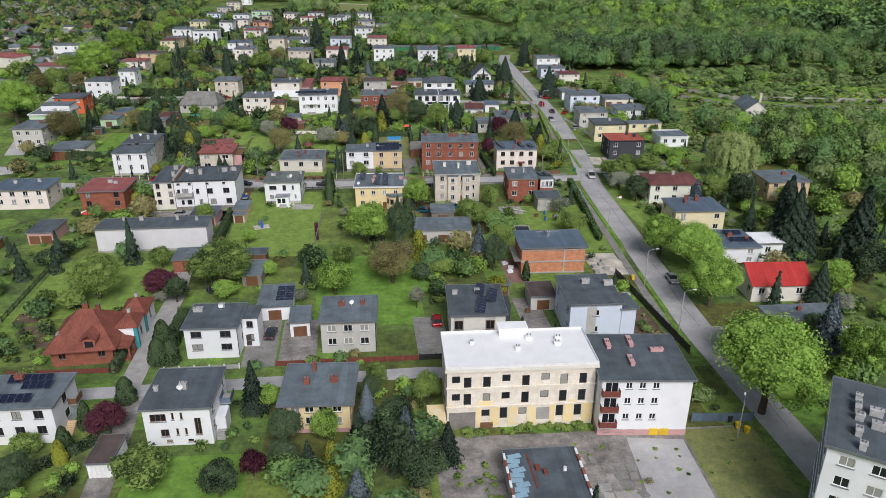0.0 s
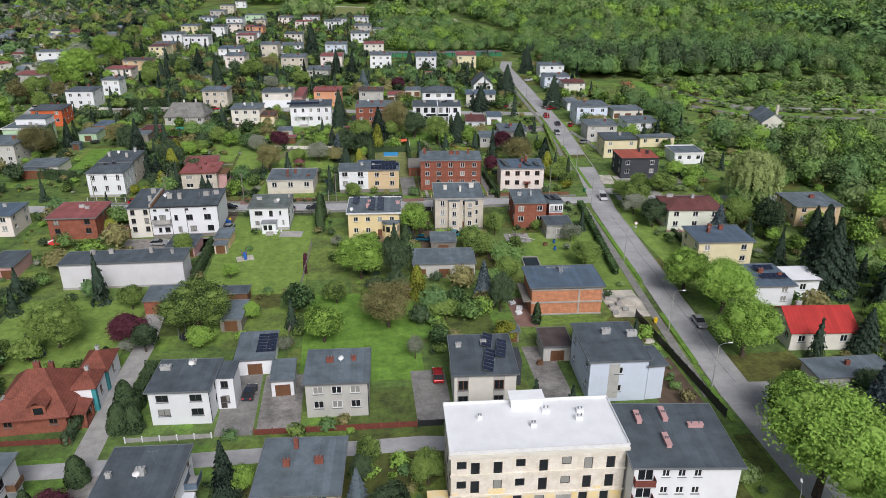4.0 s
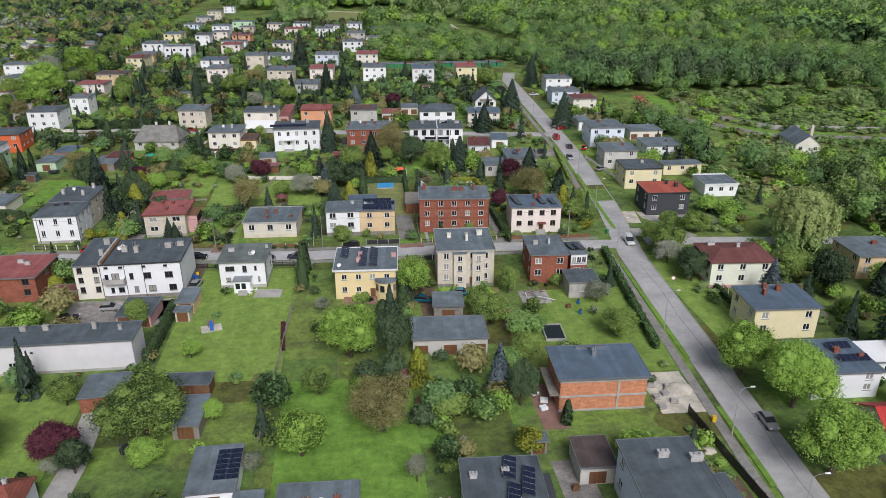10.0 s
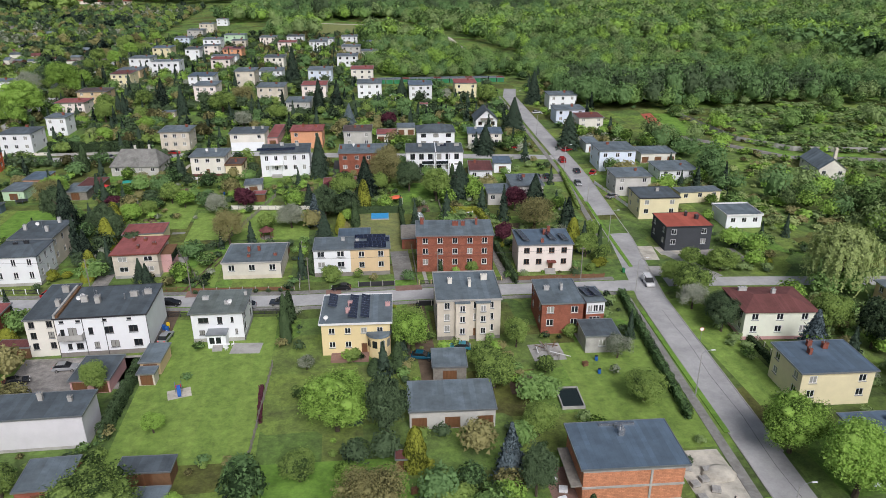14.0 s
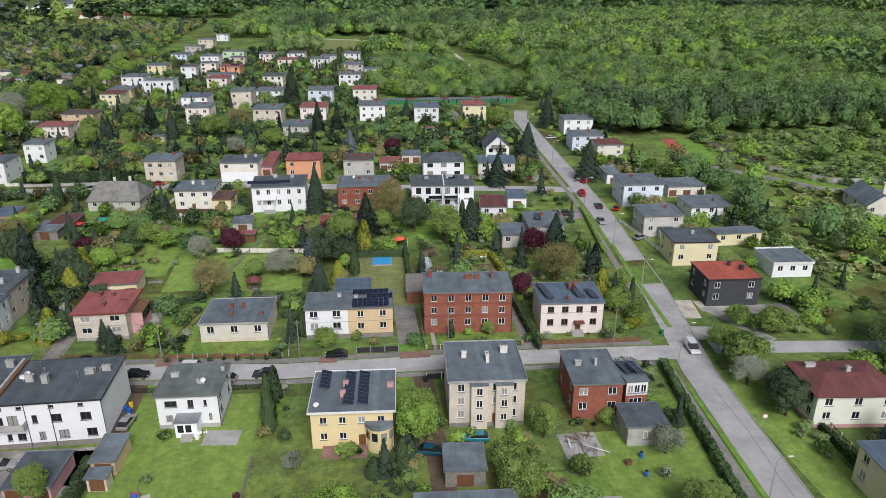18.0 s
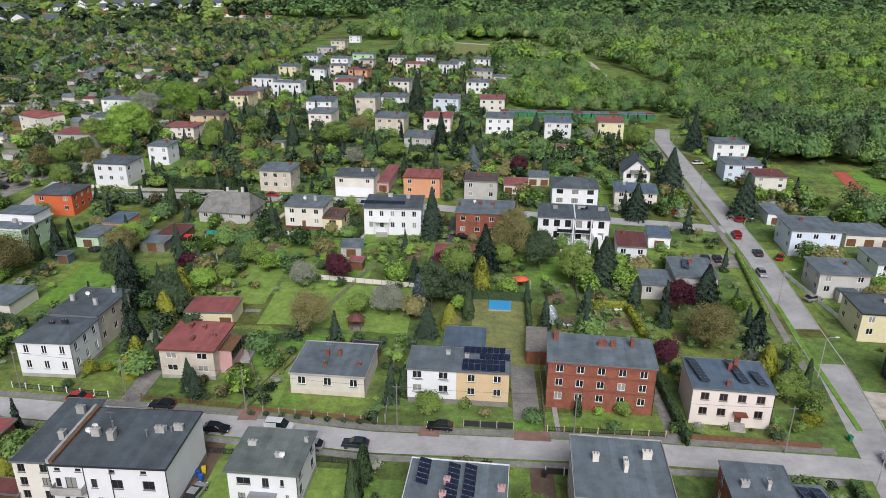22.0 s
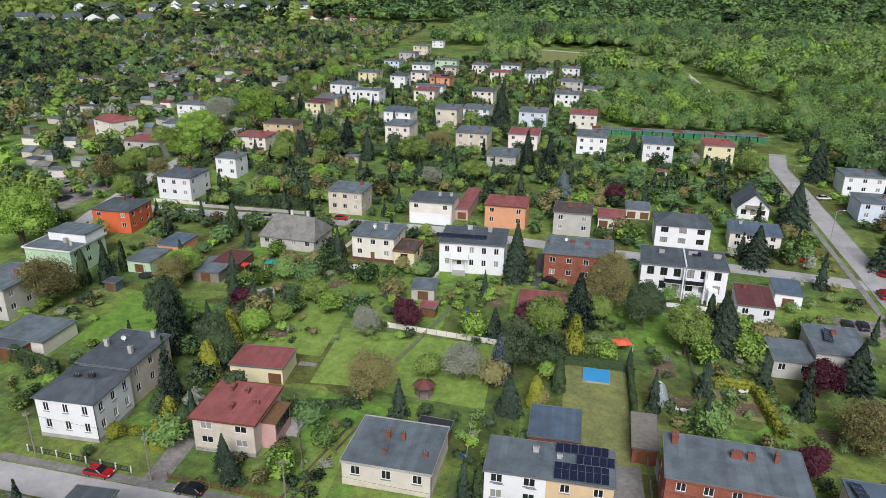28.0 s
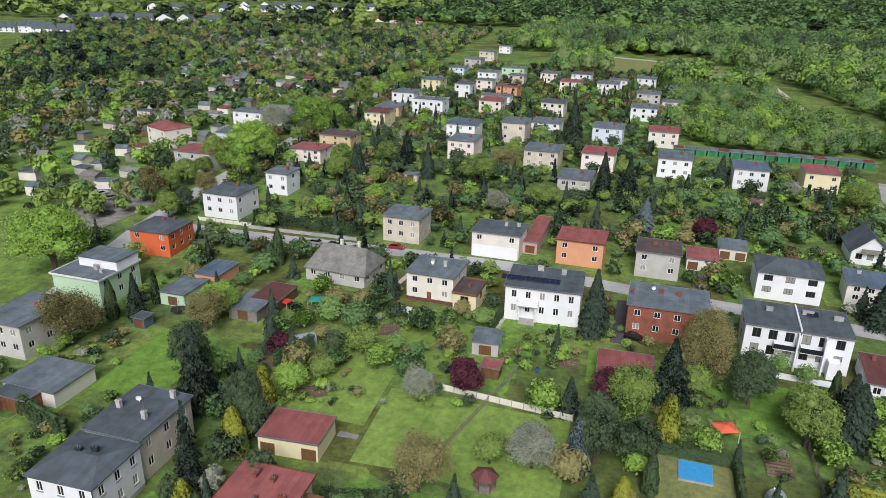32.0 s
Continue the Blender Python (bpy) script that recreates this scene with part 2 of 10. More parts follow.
CHIMNEY_BRICK = patterned(material("chimney_brick", (0.3, 0.105, 0.075), 0.92, 0.2, 1.5, 9, 0.2), "wall", 0.27, 0.085, 0.012, 0.3)
ASPHALT = material("worn_asphalt", (0.46, 0.455, 0.455), 0.92, 0.16, 0.14, 5, 0.12)
FRESH_ASPHALT = material("dark_asphalt", (0.09, 0.09, 0.092), 0.92, 0.16, 0.14, 5, 0.12)
PAVING = patterned(material("grey_paving", (0.3, 0.295, 0.28), 0.93, 0.2, 0.3, 7, 0.15), "flat", 0.5, 0.5, 0.02, 0.25)
YARD = material("stained_concrete_yard", (0.33, 0.315, 0.295), 0.95, 0.35, 0.22, 4, 0.2)
RED_PAVING = patterned(material("red_paving", (0.33, 0.2, 0.165), 0.93, 0.2, 0.3, 7, 0.15), "flat", 0.2, 0.1, 0.01, 0.2)
GRAVEL = material("pale_sand_and_gravel", (0.6, 0.56, 0.48), 0.97, 0.3, 0.4, 6, 0.3)
DIRT = material("brown_bare_earth", (0.16, 0.115, 0.08), 0.97, 0.3, 0.4, 6, 0.3)
KERB = material("concrete_kerb", (0.4, 0.39, 0.37), 0.93, 0.2, 0.8, 8, 0.15)
LAWN = patterned(material("mown_lawn", (0.245, 0.355, 0.085), 0.95, 0.3, 0.35, 6, 0.5, tone=(0.165, 0.245, 0.06), spec=0.1), "ribs", 90.0, 1.3, 0.0, 0.0, (0.88, 0.92, 0.9, 1))
LAWN_DRY = material("yellowish_lawn", (0.25, 0.265, 0.1), 0.95, 0.3, 0.3, 6, 0.5, tone=(0.16, 0.19, 0.085), spec=0.1)
LAWN_FRESH = material("fresh_green_lawn", (0.18, 0.32, 0.062), 0.95, 0.3, 0.35, 6, 0.5, tone=(0.105, 0.2, 0.036), spec=0.1)
WATER_BLUE = plain("bright_blue_tarpaulin", (0.06, 0.38, 0.75), 0.4)
BLACK_WATER = plain("dark_pond_water", (0.012, 0.02, 0.018), 0.08)
RED_PLASTIC = plain("red_canvas", (0.75, 0.05, 0.05), 0.6)
RUBBER = plain("black_rubber", (0.02, 0.02, 0.02), 0.8)
CHROME = plain("bright_metal", (0.6, 0.6, 0.6), 0.25, 0.9)
BARK = material("grey_brown_bark", (0.11, 0.085, 0.065), 0.95, 0.25, 2.5, 20, 0.4)


def glazing(name, dark, curtain, share):
    """Window glass: dark rooms behind, pale curtains in some, a sky gloss on top."""
    m = bpy.data.materials.new(name)
    m.use_nodes = True
    n, link = m.node_tree.nodes, m.node_tree.links.new
    b = n["Principled BSDF"]
    b.inputs["Roughness"].default_value, b.inputs["IOR"].default_value = 0.08, 1.5
    info, ramp = n.new("ShaderNodeObjectInfo"), n.new("ShaderNodeValToRGB")
    ramp.color_ramp.interpolation = "CONSTANT"
    ramp.color_ramp.elements[0].color, ramp.color_ramp.elements[1].color = (*dark, 1), (*curtain, 1)
    ramp.color_ramp.elements[1].position = 1 - share
    link(info.outputs["Random"], ramp.inputs["Fac"])
    link(ramp.outputs[0], b.inputs["Base Color"])
    return m


GLASS = glazing("window_glass", (0.018, 0.022, 0.026), (0.3, 0.3, 0.28), 0.28)
CAR_GLASS = glazing("car_glass", (0.012, 0.014, 0.016), (0.02, 0.022, 0.025), 0.5)
SOLAR = patterned(plain("solar_cells", (0.012, 0.018, 0.04), 0.15), "flat", 0.165, 0.165, 0.006, -1.2)


def mottled(m, scale, low, high):
    """Breaks a lawn up into tufts, thin places and moss."""
    n, link = m.node_tree.nodes, m.node_tree.links.new
    b = n["Principled BSDF"]
    geo, tex, ramp, mix = n.new("ShaderNodeNewGeometry"), n.new("ShaderNodeTexNoise"), n.new("ShaderNodeValToRGB"), n.new("ShaderNodeVectorMath")
    tex.inputs["Scale"].default_value, tex.inputs["Detail"].default_value, tex.inputs["Roughness"].default_value = scale, 8, 0.8
    link(geo.outputs["Position"], tex.inputs["Vector"])
    link(tex.outputs["Fac"], ramp.inputs["Fac"])
    ramp.color_ramp.elements[0].position, ramp.color_ramp.elements[1].position = 0.36, 0.66
    ramp.color_ramp.elements[0].color, ramp.color_ramp.elements[1].color = (*low, 1), (*high, 1)
    mix.operation = "MULTIPLY"
    link(b.inputs["Base Color"].links[0].from_socket, mix.inputs[0])
    link(ramp.outputs[0], mix.inputs[1])
    link(mix.outputs[0], b.inputs["Base Color"])
    return m


for some in (LAWN, LAWN_DRY, LAWN_FRESH):
    mottled(some, 0.9, (0.74, 0.72, 0.8), (1.2, 1.22, 1.1))
mottled(OLD_STUCCO, 0.8, (0.8, 0.77, 0.72), (1.05, 1.05, 1.05))
mottled(YARD, 0.5, (0.6, 0.6, 0.62), (1.25, 1.22, 1.2))
mottled(ASPHALT, 0.35, (0.86, 0.86, 0.87), (1.1, 1.1, 1.09))


# ---- building blocks ----
def part(name, bm, mat, parent, label="", at=None, smooth=False):
    """Links a bmesh as one mesh object under a thing or a part."""
    me = bpy.data.meshes.new(name)
    bm.to_mesh(me)
    bm.free()
    return piece(name, me, mat, parent, label, at, smooth)


def piece(name, me, mat, parent, label="", at=None, smooth=False):
    """Links a mesh, which alike pieces may share."""
    if mat is not None and not me.materials:
        me.materials.append(mat)
    if smooth:
        me.shade_smooth()
    ob = new(name, me)
    ob.parent = parent
    if at is not None:
        ob.matrix_basis = at
    if label:
        tagged(ob, label=label)
    return ob


def box(bm, x0, x1, y0, y1, z0, z1):
    v = [bm.verts.new((x, y, z)) for z in (z0, z1) for x, y in ((x0, y0), (x1, y0), (x1, y1), (x0, y1))]
    for f in ((3, 2, 1, 0), (4, 5, 6, 7), (0, 1, 5, 4), (1, 2, 6, 5), (2, 3, 7, 6), (3, 0, 4, 7)):
        bm.faces.new([v[i] for i in f])
    return bm


def boxes(*some):
    bm = bmesh.new()
    for b in some:
        box(bm, *b)
    return bm


def softened(bm, width=0.03):
    bmesh.ops.bevel(bm, geom=bm.edges[:], offset=width, segments=1, affect="EDGES")
    return bm


def tube(bm, p, q, r0, r1=None, sides=8):
    """A closed tapered round bar from p to q."""
    p, q = Vector(p), Vector(q)
    r1 = r0 if r1 is None else r1
    turn = (q - p).to_track_quat("Z", "Y").to_matrix()
    rings = []
    for c, r in ((p, r0), (q, r1)):
        rings.append([bm.verts.new(c + turn @ Vector((r * math.cos(6.2832 * k / sides), r * math.sin(6.2832 * k / sides), 0))) for k in range(sides)])
    for k in range(sides):
        bm.faces.new((rings[0][k], rings[0][(k + 1) % sides], rings[1][(k + 1) % sides], rings[1][k]))
    bm.faces.new(rings[0][::-1])
    bm.faces.new(rings[1])
    return bm


def thing(name, x, y, rot, label, category, group="", z=0.0, kind=""):
    ob = new(name)
    ob.matrix_basis = pose(x, y, ground_z(y) + z, 0, 0, rot)
    return tagged(ob, label, category, group, kind)


def slab(name, pts, mat, top, label, category="", thick=0.5, kind="structure"):
    """A flat piece of the ground with the outline pts, its top that far over the land."""
    bm = bmesh.new()
    lo = [bm.verts.new((x, y, ground_z(y) + top - thick)) for x, y in pts]
    hi = [bm.verts.new((x, y, ground_z(y) + top)) for x, y in pts]
    k = len(pts)
    bm.faces.new(hi)
    bm.faces.new(lo[::-1])
    for i in range(k):
        bm.faces.new((lo[i], lo[(i + 1) % k], hi[(i + 1) % k], hi[i]))
    bmesh.ops.recalc_face_normals(bm, faces=bm.faces)
    return tagged(part(name, bm, mat, None), label, category, kind=kind)


def strip(name, line, width, mat, top, label, category="", thick=0.5, side=0.0, kind="structure"):
    """A ribbon along a line, moved sideways by side (to the right)."""
    bm = bmesh.new()
    pts = []
    for (x0, y0), (x1, y1) in zip(line, line[1:]):
        k = max(1, int(math.hypot(x1 - x0, y1 - y0) / 8))
        pts += [(x0 + (x1 - x0) * i / k, y0 + (y1 - y0) * i / k) for i in range(k)]
    pts.append(line[-1])
    rows = []
    for i, (x, y) in enumerate(pts):
        a, b = pts[max(i - 1, 0)], pts[min(i + 1, len(pts) - 1)]
        n = Vector((b[1] - a[1], a[0] - b[0])).normalized()
        row = []
        for s in (-width / 2, width / 2):
            px, py = x + n.x * (s + side), y + n.y * (s + side)
            row += [bm.verts.new((px, py, ground_z(py) + top)), bm.verts.new((px, py, ground_z(py) + top - thick))]
        rows.append(row)
    for a, b in zip(rows, rows[1:]):
        bm.faces.new((a[0], a[2], b[2], b[0]))
        bm.faces.new((a[1], a[0], b[0], b[1]))
        bm.faces.new((a[2], a[3], b[3], b[2]))
    for r in (rows[0], rows[-1]):
        bm.faces.new((r[0], r[1], r[3], r[2]))
    bmesh.ops.recalc_face_normals(bm, faces=bm.faces)
    return tagged(part(name, bm, mat, None), label, category, kind=kind)


# ---- the land ----
def plots(m):
    """Garden plots of differing grass: fresh, dry, weedy and dug over."""
    n, link = m.node_tree.nodes, m.node_tree.links.new
    b = n["Principled BSDF"]
    geo, vor, ramp, mix = n.new("ShaderNodeNewGeometry"), n.new("ShaderNodeTexVoronoi"), n.new("ShaderNodeValToRGB"), n.new("ShaderNodeVectorMath")
    vor.distance = "CHEBYCHEV"
    vor.inputs["Scale"].default_value, vor.inputs["Randomness"].default_value = 0.075, 0.7
    link(geo.outputs["Position"], vor.inputs["Vector"])
    sep = n.new("ShaderNodeSeparateColor")
    link(vor.outputs["Color"], sep.inputs[0])
    link(sep.outputs[0], ramp.inputs["Fac"])
    cr = ramp.color_ramp
    cr.elements[0].color, cr.elements[1].color = (0.85, 0.62, 0.62, 1), (1.0, 1.3, 0.85, 1)
    for at, c in ((0.2, (0.72, 0.82, 0.75, 1)), (0.45, (0.95, 1.05, 0.95, 1)), (0.7, (1.2, 1.12, 0.95, 1))):
        cr.elements.new(at).color = c
    mix.operation = "MULTIPLY"
    link(b.inputs["Base Color"].links[0].from_socket, mix.inputs[0])
    link(ramp.outputs[0], mix.inputs[1])
    link(mix.outputs[0], b.inputs["Base Color"])


def land():
    xs = [-2600, -1800, -1200, -800, -500] + [-300 + 20 * i for i in range(31)] + [500, 800, 1200, 1800, 2600]
    ys = [-600, -300, -100, 0] + [20 * i for i in range(2, 26)] + [560, 640, 760, 900, 1100, 1400, 1800, 2400, 3200, 4200]
    bm = bmesh.new()
    grid = [[bm.verts.new((x, y, ground_z(y))) for x in xs] for y in ys]
    for a, b in zip(grid, grid[1:]):
        for i in range(len(xs) - 1):
            bm.faces.new((a[i], a[i + 1], b[i + 1], b[i]))
    m = material("garden_grass", (0.172, 0.25, 0.072), 0.96, 0.4, 0.22, 4.0, 0.6, tone=(0.092, 0.115, 0.055), spec=0.1)
    plots(m)
    mottled(m, 0.7, (0.62, 0.6, 0.66), (1.3, 1.3, 1.2))
    tagged(part("ground", bm, m, None), "uneven garden grass with worn brownish patches", "ground", kind="structure")


land()
ROAD = [(57.6, 60), (57.6, 118), (58.5, 132), (60.4, 155), (64.6, 206), (70.5, 240), (75.8, 291), (77.2, 320), (81.0, 419), (86, 440)]
strip("road", ROAD, 6.0, ASPHALT, 0.03, "long straight worn asphalt street", "road")
STREET_1 = [(-150, 226), (-80, 221), (-37, 217.8), (-12, 214.7), (34, 214.1), (62, 212.4), (66.5, 211)]
strip("road_cross", STREET_1, 5.2, ASPHALT, 0.034, "narrow pale asphalt side street", "road")
STREET_2 = [(-136, 334), (-104, 333), (-56, 333), (-31, 332), (0, 326), (24, 322.5), (60, 317), (76, 314)]
strip("road_cross_far", STREET_2, 5.4, ASPHALT, 0.034, "narrow asphalt street between houses", "road")
strip("road_front", [(-110, 114), (-44, 112.6), (6, 112.6), (10, 112)], 3.2, ASPHALT, 0.034, "narrow asphalt street behind the old tenement", "road")
strip("road_left", [(-112, 235), (-124, 287), (-132, 326), (-136, 360), (-137, 420), (-142, 520), (-150, 700)], 6.0, ASPHALT, 0.034, "asphalt street lined with trees", "road")
strip("road_side", [(58, 119), (75, 117.5), (110, 112)], 6.0, ASPHALT, 0.038, "asphalt side street at the junction", "road")
strip("road_turn", [(71, 213), (90, 211), (130, 206)], 4.5, ASPHALT, 0.038, "narrow asphalt lane towards the gardens", "road")
strip("lane", [(-41.5, 113), (-41.4, 134), (-41, 144), (-42, 158)], 3.6, CONCRETE, 0.036, "pale concrete driveway lane with grass edges", "lane")
strip("lane_continued", [(-38.5, 80), (-40, 111)], 3.6, YARD, 0.036, "grey concrete driveway lane", "lane")
for a, b in ((3, 5), (5, 7), (7, 9)):
    strip("kerb", ROAD[a:b + 1], 0.2, KERB, 0.13, "low concrete kerb along the street", "kerb", side=3.1)
for a, b in ((1, 4), (5, 8)):
    strip("kerb", ROAD[a:b + 1], 0.2, KERB, 0.13, "low concrete kerb along the street", "kerb", side=-3.1)
strip("pavement", ROAD[1:5], 1.6, PAVING, 0.1, "narrow grey slab pavement beside the street", "pavement", side=-5.2)
strip("pavement", ROAD[5:9], 1.5, PAVING, 0.1, "narrow grey slab pavement beside the street", "pavement", side=-5.0)
strip("pavement", [(-80, 217.3), (-37, 214), (-12, 210.9), (30, 210.3), (58, 209)], 1.3, PAVING, 0.1, "narrow grey pavement along the side street", "pavement")
strip("pavement", [(-80, 224.6), (-37, 221.4), (-12, 218.4), (34, 217.8), (60, 216.4)], 1.5, PAVING, 0.1, "narrow grey pavement along the side street", "pavement")
seam = [(57.9 + 0.25 * math.sin(i * 1.7) + (0 if y < 118 else (y - 118) * 0.08), y) for i, y in enumerate(range(92, 206, 6))]
strip("tar_seam", seam, 0.06, FRESH_ASPHALT, 0.036, "thin dark tar seam along the street", "seam", thick=0.02, side=0.3)
WAYS = [(ROAD, 7.5), (STREET_1, 4.5), (STREET_2, 3.6), ([(-110, 114), (-44, 112.6), (10, 112)], 2.5), ([(-112, 235), (-124, 287), (-132, 326), (-136, 360), (-137, 420), (-142, 520), (-150, 700)], 2.6),
        ([(58, 119), (75, 117.5), (110, 112)], 4), ([(71, 213), (90, 211), (130, 206)], 3), ([(-38.5, 80), (-41.5, 113), (-41.4, 134), (-42, 158)], 2.5)]

# yards, lawns and bare places
for x0, x1, y0, y1, mat, label in ((5.5, 51, 66, 95.5, YARD, "cracked stained concrete yard"), (46.5, 54, 145.5, 157, GRAVEL, "heap-strewn pale gravel building site"),
        (27, 31, 144, 156, RED_PAVING, "worn reddish paved strip"), (-18.4, -12, 117.6, 133, YARD, "stained concrete driveway"), (-24.5, -18.9, 117.6, 137, PAVING, "grey paved driveway"),
        (5.6, 11.3, 117, 131.5, PAVING, "grey paved car place"), (26, 31, 118, 137, YARD, "concrete yard between houses"), (44, 51, 112, 131, DIRT, "bare dark earth strip"),
        (-58, -37, 186, 197, YARD, "grey asphalt courtyard with parked cars"), (-43.5, -37.5, 187.5, 195.5, GRAVEL, "pale concrete patch in the courtyard"), (-38, -34, 198, 214, DIRT, "earth lane between houses"), (12.5, 16, 176, 210, DIRT, "earth and grass yard"),
        (10.8, 15.2, 222, 240, PAVING, "pale paved driveway"), (35, 37.6, 218, 238, YARD, "grey concrete drive"), (-56.2, -52.6, 221, 244, YARD, "grey concrete drive"),
        (86, 96, 222, 230, YARD, "concrete forecourt"), (76.5, 84, 228, 233, GRAVEL, "sandy forecourt"), (60, 76, 288, 296, YARD, "concrete yard with parked cars"),
        (-45.2, -41.8, 249.5, 259, PAVING, "pale paved terrace beside the garage")):
    slab("paved_yard" if mat not in (DIRT, GRAVEL, LAWN) else "yard", [(x0, y0), (x1, y0 - 0.05 * (x1 - x0)), (x1, y1 - 0.05 * (x1 - x0)), (x0, y1)], mat, 0.022, label, "yard")
for x0, x1, y0, y1, mat, label in ((-35.5, -13.8, 164, 209, LAWN, "mown bright green lawn"), (-13, 8, 130, 162, LAWN_FRESH, "long green garden grass"), (-70, -44.5, 139, 165, LAWN, "mown garden lawn"),
        (-41, -9.5, 246, 273, LAWN, "mown garden lawn with bare spots"), (3.6, 15, 238.5, 266.5, LAWN_DRY, "dry yellowish lawn"), (-92, -79, 257, 281, LAWN_FRESH, "bright green lawn"),
        (-36, -25, 217.4, 221, LAWN, "narrow grass verge"), (28.5, 37, 246, 263, LAWN_DRY, "dry yellowish lawn"), (38, 58, 158, 190, LAWN, "garden lawn"), (-36, -20, 84, 96, LAWN_FRESH, "fresh green lawn"),
        (20, 34, 280, 292, LAWN_FRESH, "green lawn before a modern house"), (-8, 8, 284, 296, LAWN_FRESH, "bright green lawn"), (-46, -26, 280, 300, LAWN, "rough garden lawn"),
        (30, 52, 395, 424, LAWN_FRESH, "bright green garden lawn"), (-57, -42, 262, 288, LAWN, "garden lawn"), (-35, -29, 224, 244, LAWN, "side lawn"), (66.5, 74, 166, 205, LAWN, "wide grass verge"), (79, 83, 262, 300, LAWN, "grass verge")):
    slab("lawn", [(x0, y0), (x1, y0 - 0.05 * (x1 - x0)), (x1, y1 - 0.05 * (x1 - x0)), (x0, y1)], mat, 0.015, label, "lawn")
for a, b in (((55.2, 128), (56.4, 146)), ((53.6, 112), (54.6, 124)), ((57.9, 160), (60.6, 200)), ((66.8, 222), (71, 268)), ((70.6, 270), (73, 305))):
    strip("grass_verge", [a, b], 0.9, LAWN_FRESH, 0.14, "narrow green verge between pavement and street", "verge", side=-0.4)

strip("lane_by_wall", [(128, 338), (143, 322), (157, 304), (190, 296), (240, 286)], 4.2, YARD, 0.036, "grey broken lane along the pale wall", "lane")
WAYS.append(([(128, 338), (143, 322), (157, 304), (190, 296), (240, 286)], 2.5))
slab("hard_court", [(123.4, 334.3), (129.4, 337.3), (135.6, 375.7), (130.6, 375.2)], CORAL_SHEET, 0.06, "bright red hard court", "sports court")
slab("playing_field", [(129.6, 337.2), (137.4, 337.9), (145.0, 373.6), (135.8, 375.6)], LAWN_FRESH, 0.05, "green playing field beside the court", "lawn")
TRACK = [(105.8, 534.4), (91.0, 554.2), (88.5, 594.3), (88.5, 681.8), (79.6, 746.9)]
strip("dirt_track", TRACK, 4.0, GRAVEL, 0.05, "pale sandy track through the rough meadow", "track")
WAYS.append((TRACK, 5.0))
strip("dirt_track", [(-62, 845), (-20, 828), (36, 801)], 7.0, GRAVEL, 0.05, "pale gravel strip along the wood's edge", "track")
slab("meadow", [(-40, 712), (70, 706), (64, 796), (-30, 822)], LAWN_DRY, 0.02, "yellowish rough meadow before the wood", "meadow")
for x0, x1, y0, y1 in ((10.6, 16.4, 216.4, 218.8), (-34.4, -31.2, 219.2, 222.4), (-4.5, -1.2, 216.6, 218.8)):
    slab("paved_crossing", [(x0, y0), (x1, y0 - 0.05), (x1, y1 - 0.05), (x0, y1)], RED_PAVING, 0.115, "reddish paved driveway crossing on the pavement", "pavement")


# ---- houses ----
FOOT = []


def taken(x, y, r, ways=True):
    """Whether a place lies on or beside a building or a street."""
    for fx, fy, rot, w, d in FOOT:
        c, s_ = math.cos(radians(-rot)), math.sin(radians(-rot))
        u, v = (x - fx) * c - (y - fy) * s_, (x - fx) * s_ + (y - fy) * c
        if abs(u) < w / 2 + r and abs(v) < d / 2 + r:
            return True
    if ways:
        for line, half in WAYS:
            for (x0, y0), (x1, y1) in zip(line, line[1:]):
                t = ((x - x0) * (x1 - x0) + (y - y0) * (y1 - y0)) / max((x1 - x0) ** 2 + (y1 - y0) ** 2, 1e-6)
                t = min(max(t, 0), 1)
                if math.hypot(x - x0 - t * (x1 - x0), y - y0 - t * (y1 - y0)) < half + r:
                    return True
    return False


def facade(bm, a, b, z0, z1, holes, deep=0.16):
    """A wall from a to b (outside on the right hand of the way) with window openings and their reveals."""
    a, b = Vector((*a, 0)), Vector((*b, 0))
    u = (b - a).normalized()
    inward = Vector((-u.y, u.x, 0)) * deep
    length = (b - a).length
    us = sorted({0.0, length, *(h[0] for h in holes), *(h[1] for h in holes)})
    vs = sorted({z0, z1, *(h[2] for h in holes), *(h[3] for h in holes)})
    cache = {}

    def vert(s, v, off=False):
        key = (round(s, 4), round(v, 4), off)
        if key not in cache:
            cache[key] = bm.verts.new(a + u * s + Vector((0, 0, v)) + (inward if off else Vector()))
        return cache[key]

    for s0, s1 in zip(us, us[1:]):
        for v0, v1 in zip(vs, vs[1:]):
            cs, cv = (s0 + s1) / 2, (v0 + v1) / 2
            if any(h[0] < cs < h[1] and h[2] < cv < h[3] for h in holes):
                continue
            bm.faces.new((vert(s0, v0), vert(s1, v0), vert(s1, v1), vert(s0, v1)))
    for s0, s1, v0, v1 in holes:
        for (p, q), (r, t) in (((s0, v0), (s1, v0)), ((s1, v0), (s1, v1)), ((s1, v1), (s0, v1)), ((s0, v1), (s0, v0))):
            bm.faces.new((vert(p, q), vert(p, q, True), vert(r, t, True), vert(r, t)))


SHARED = {}


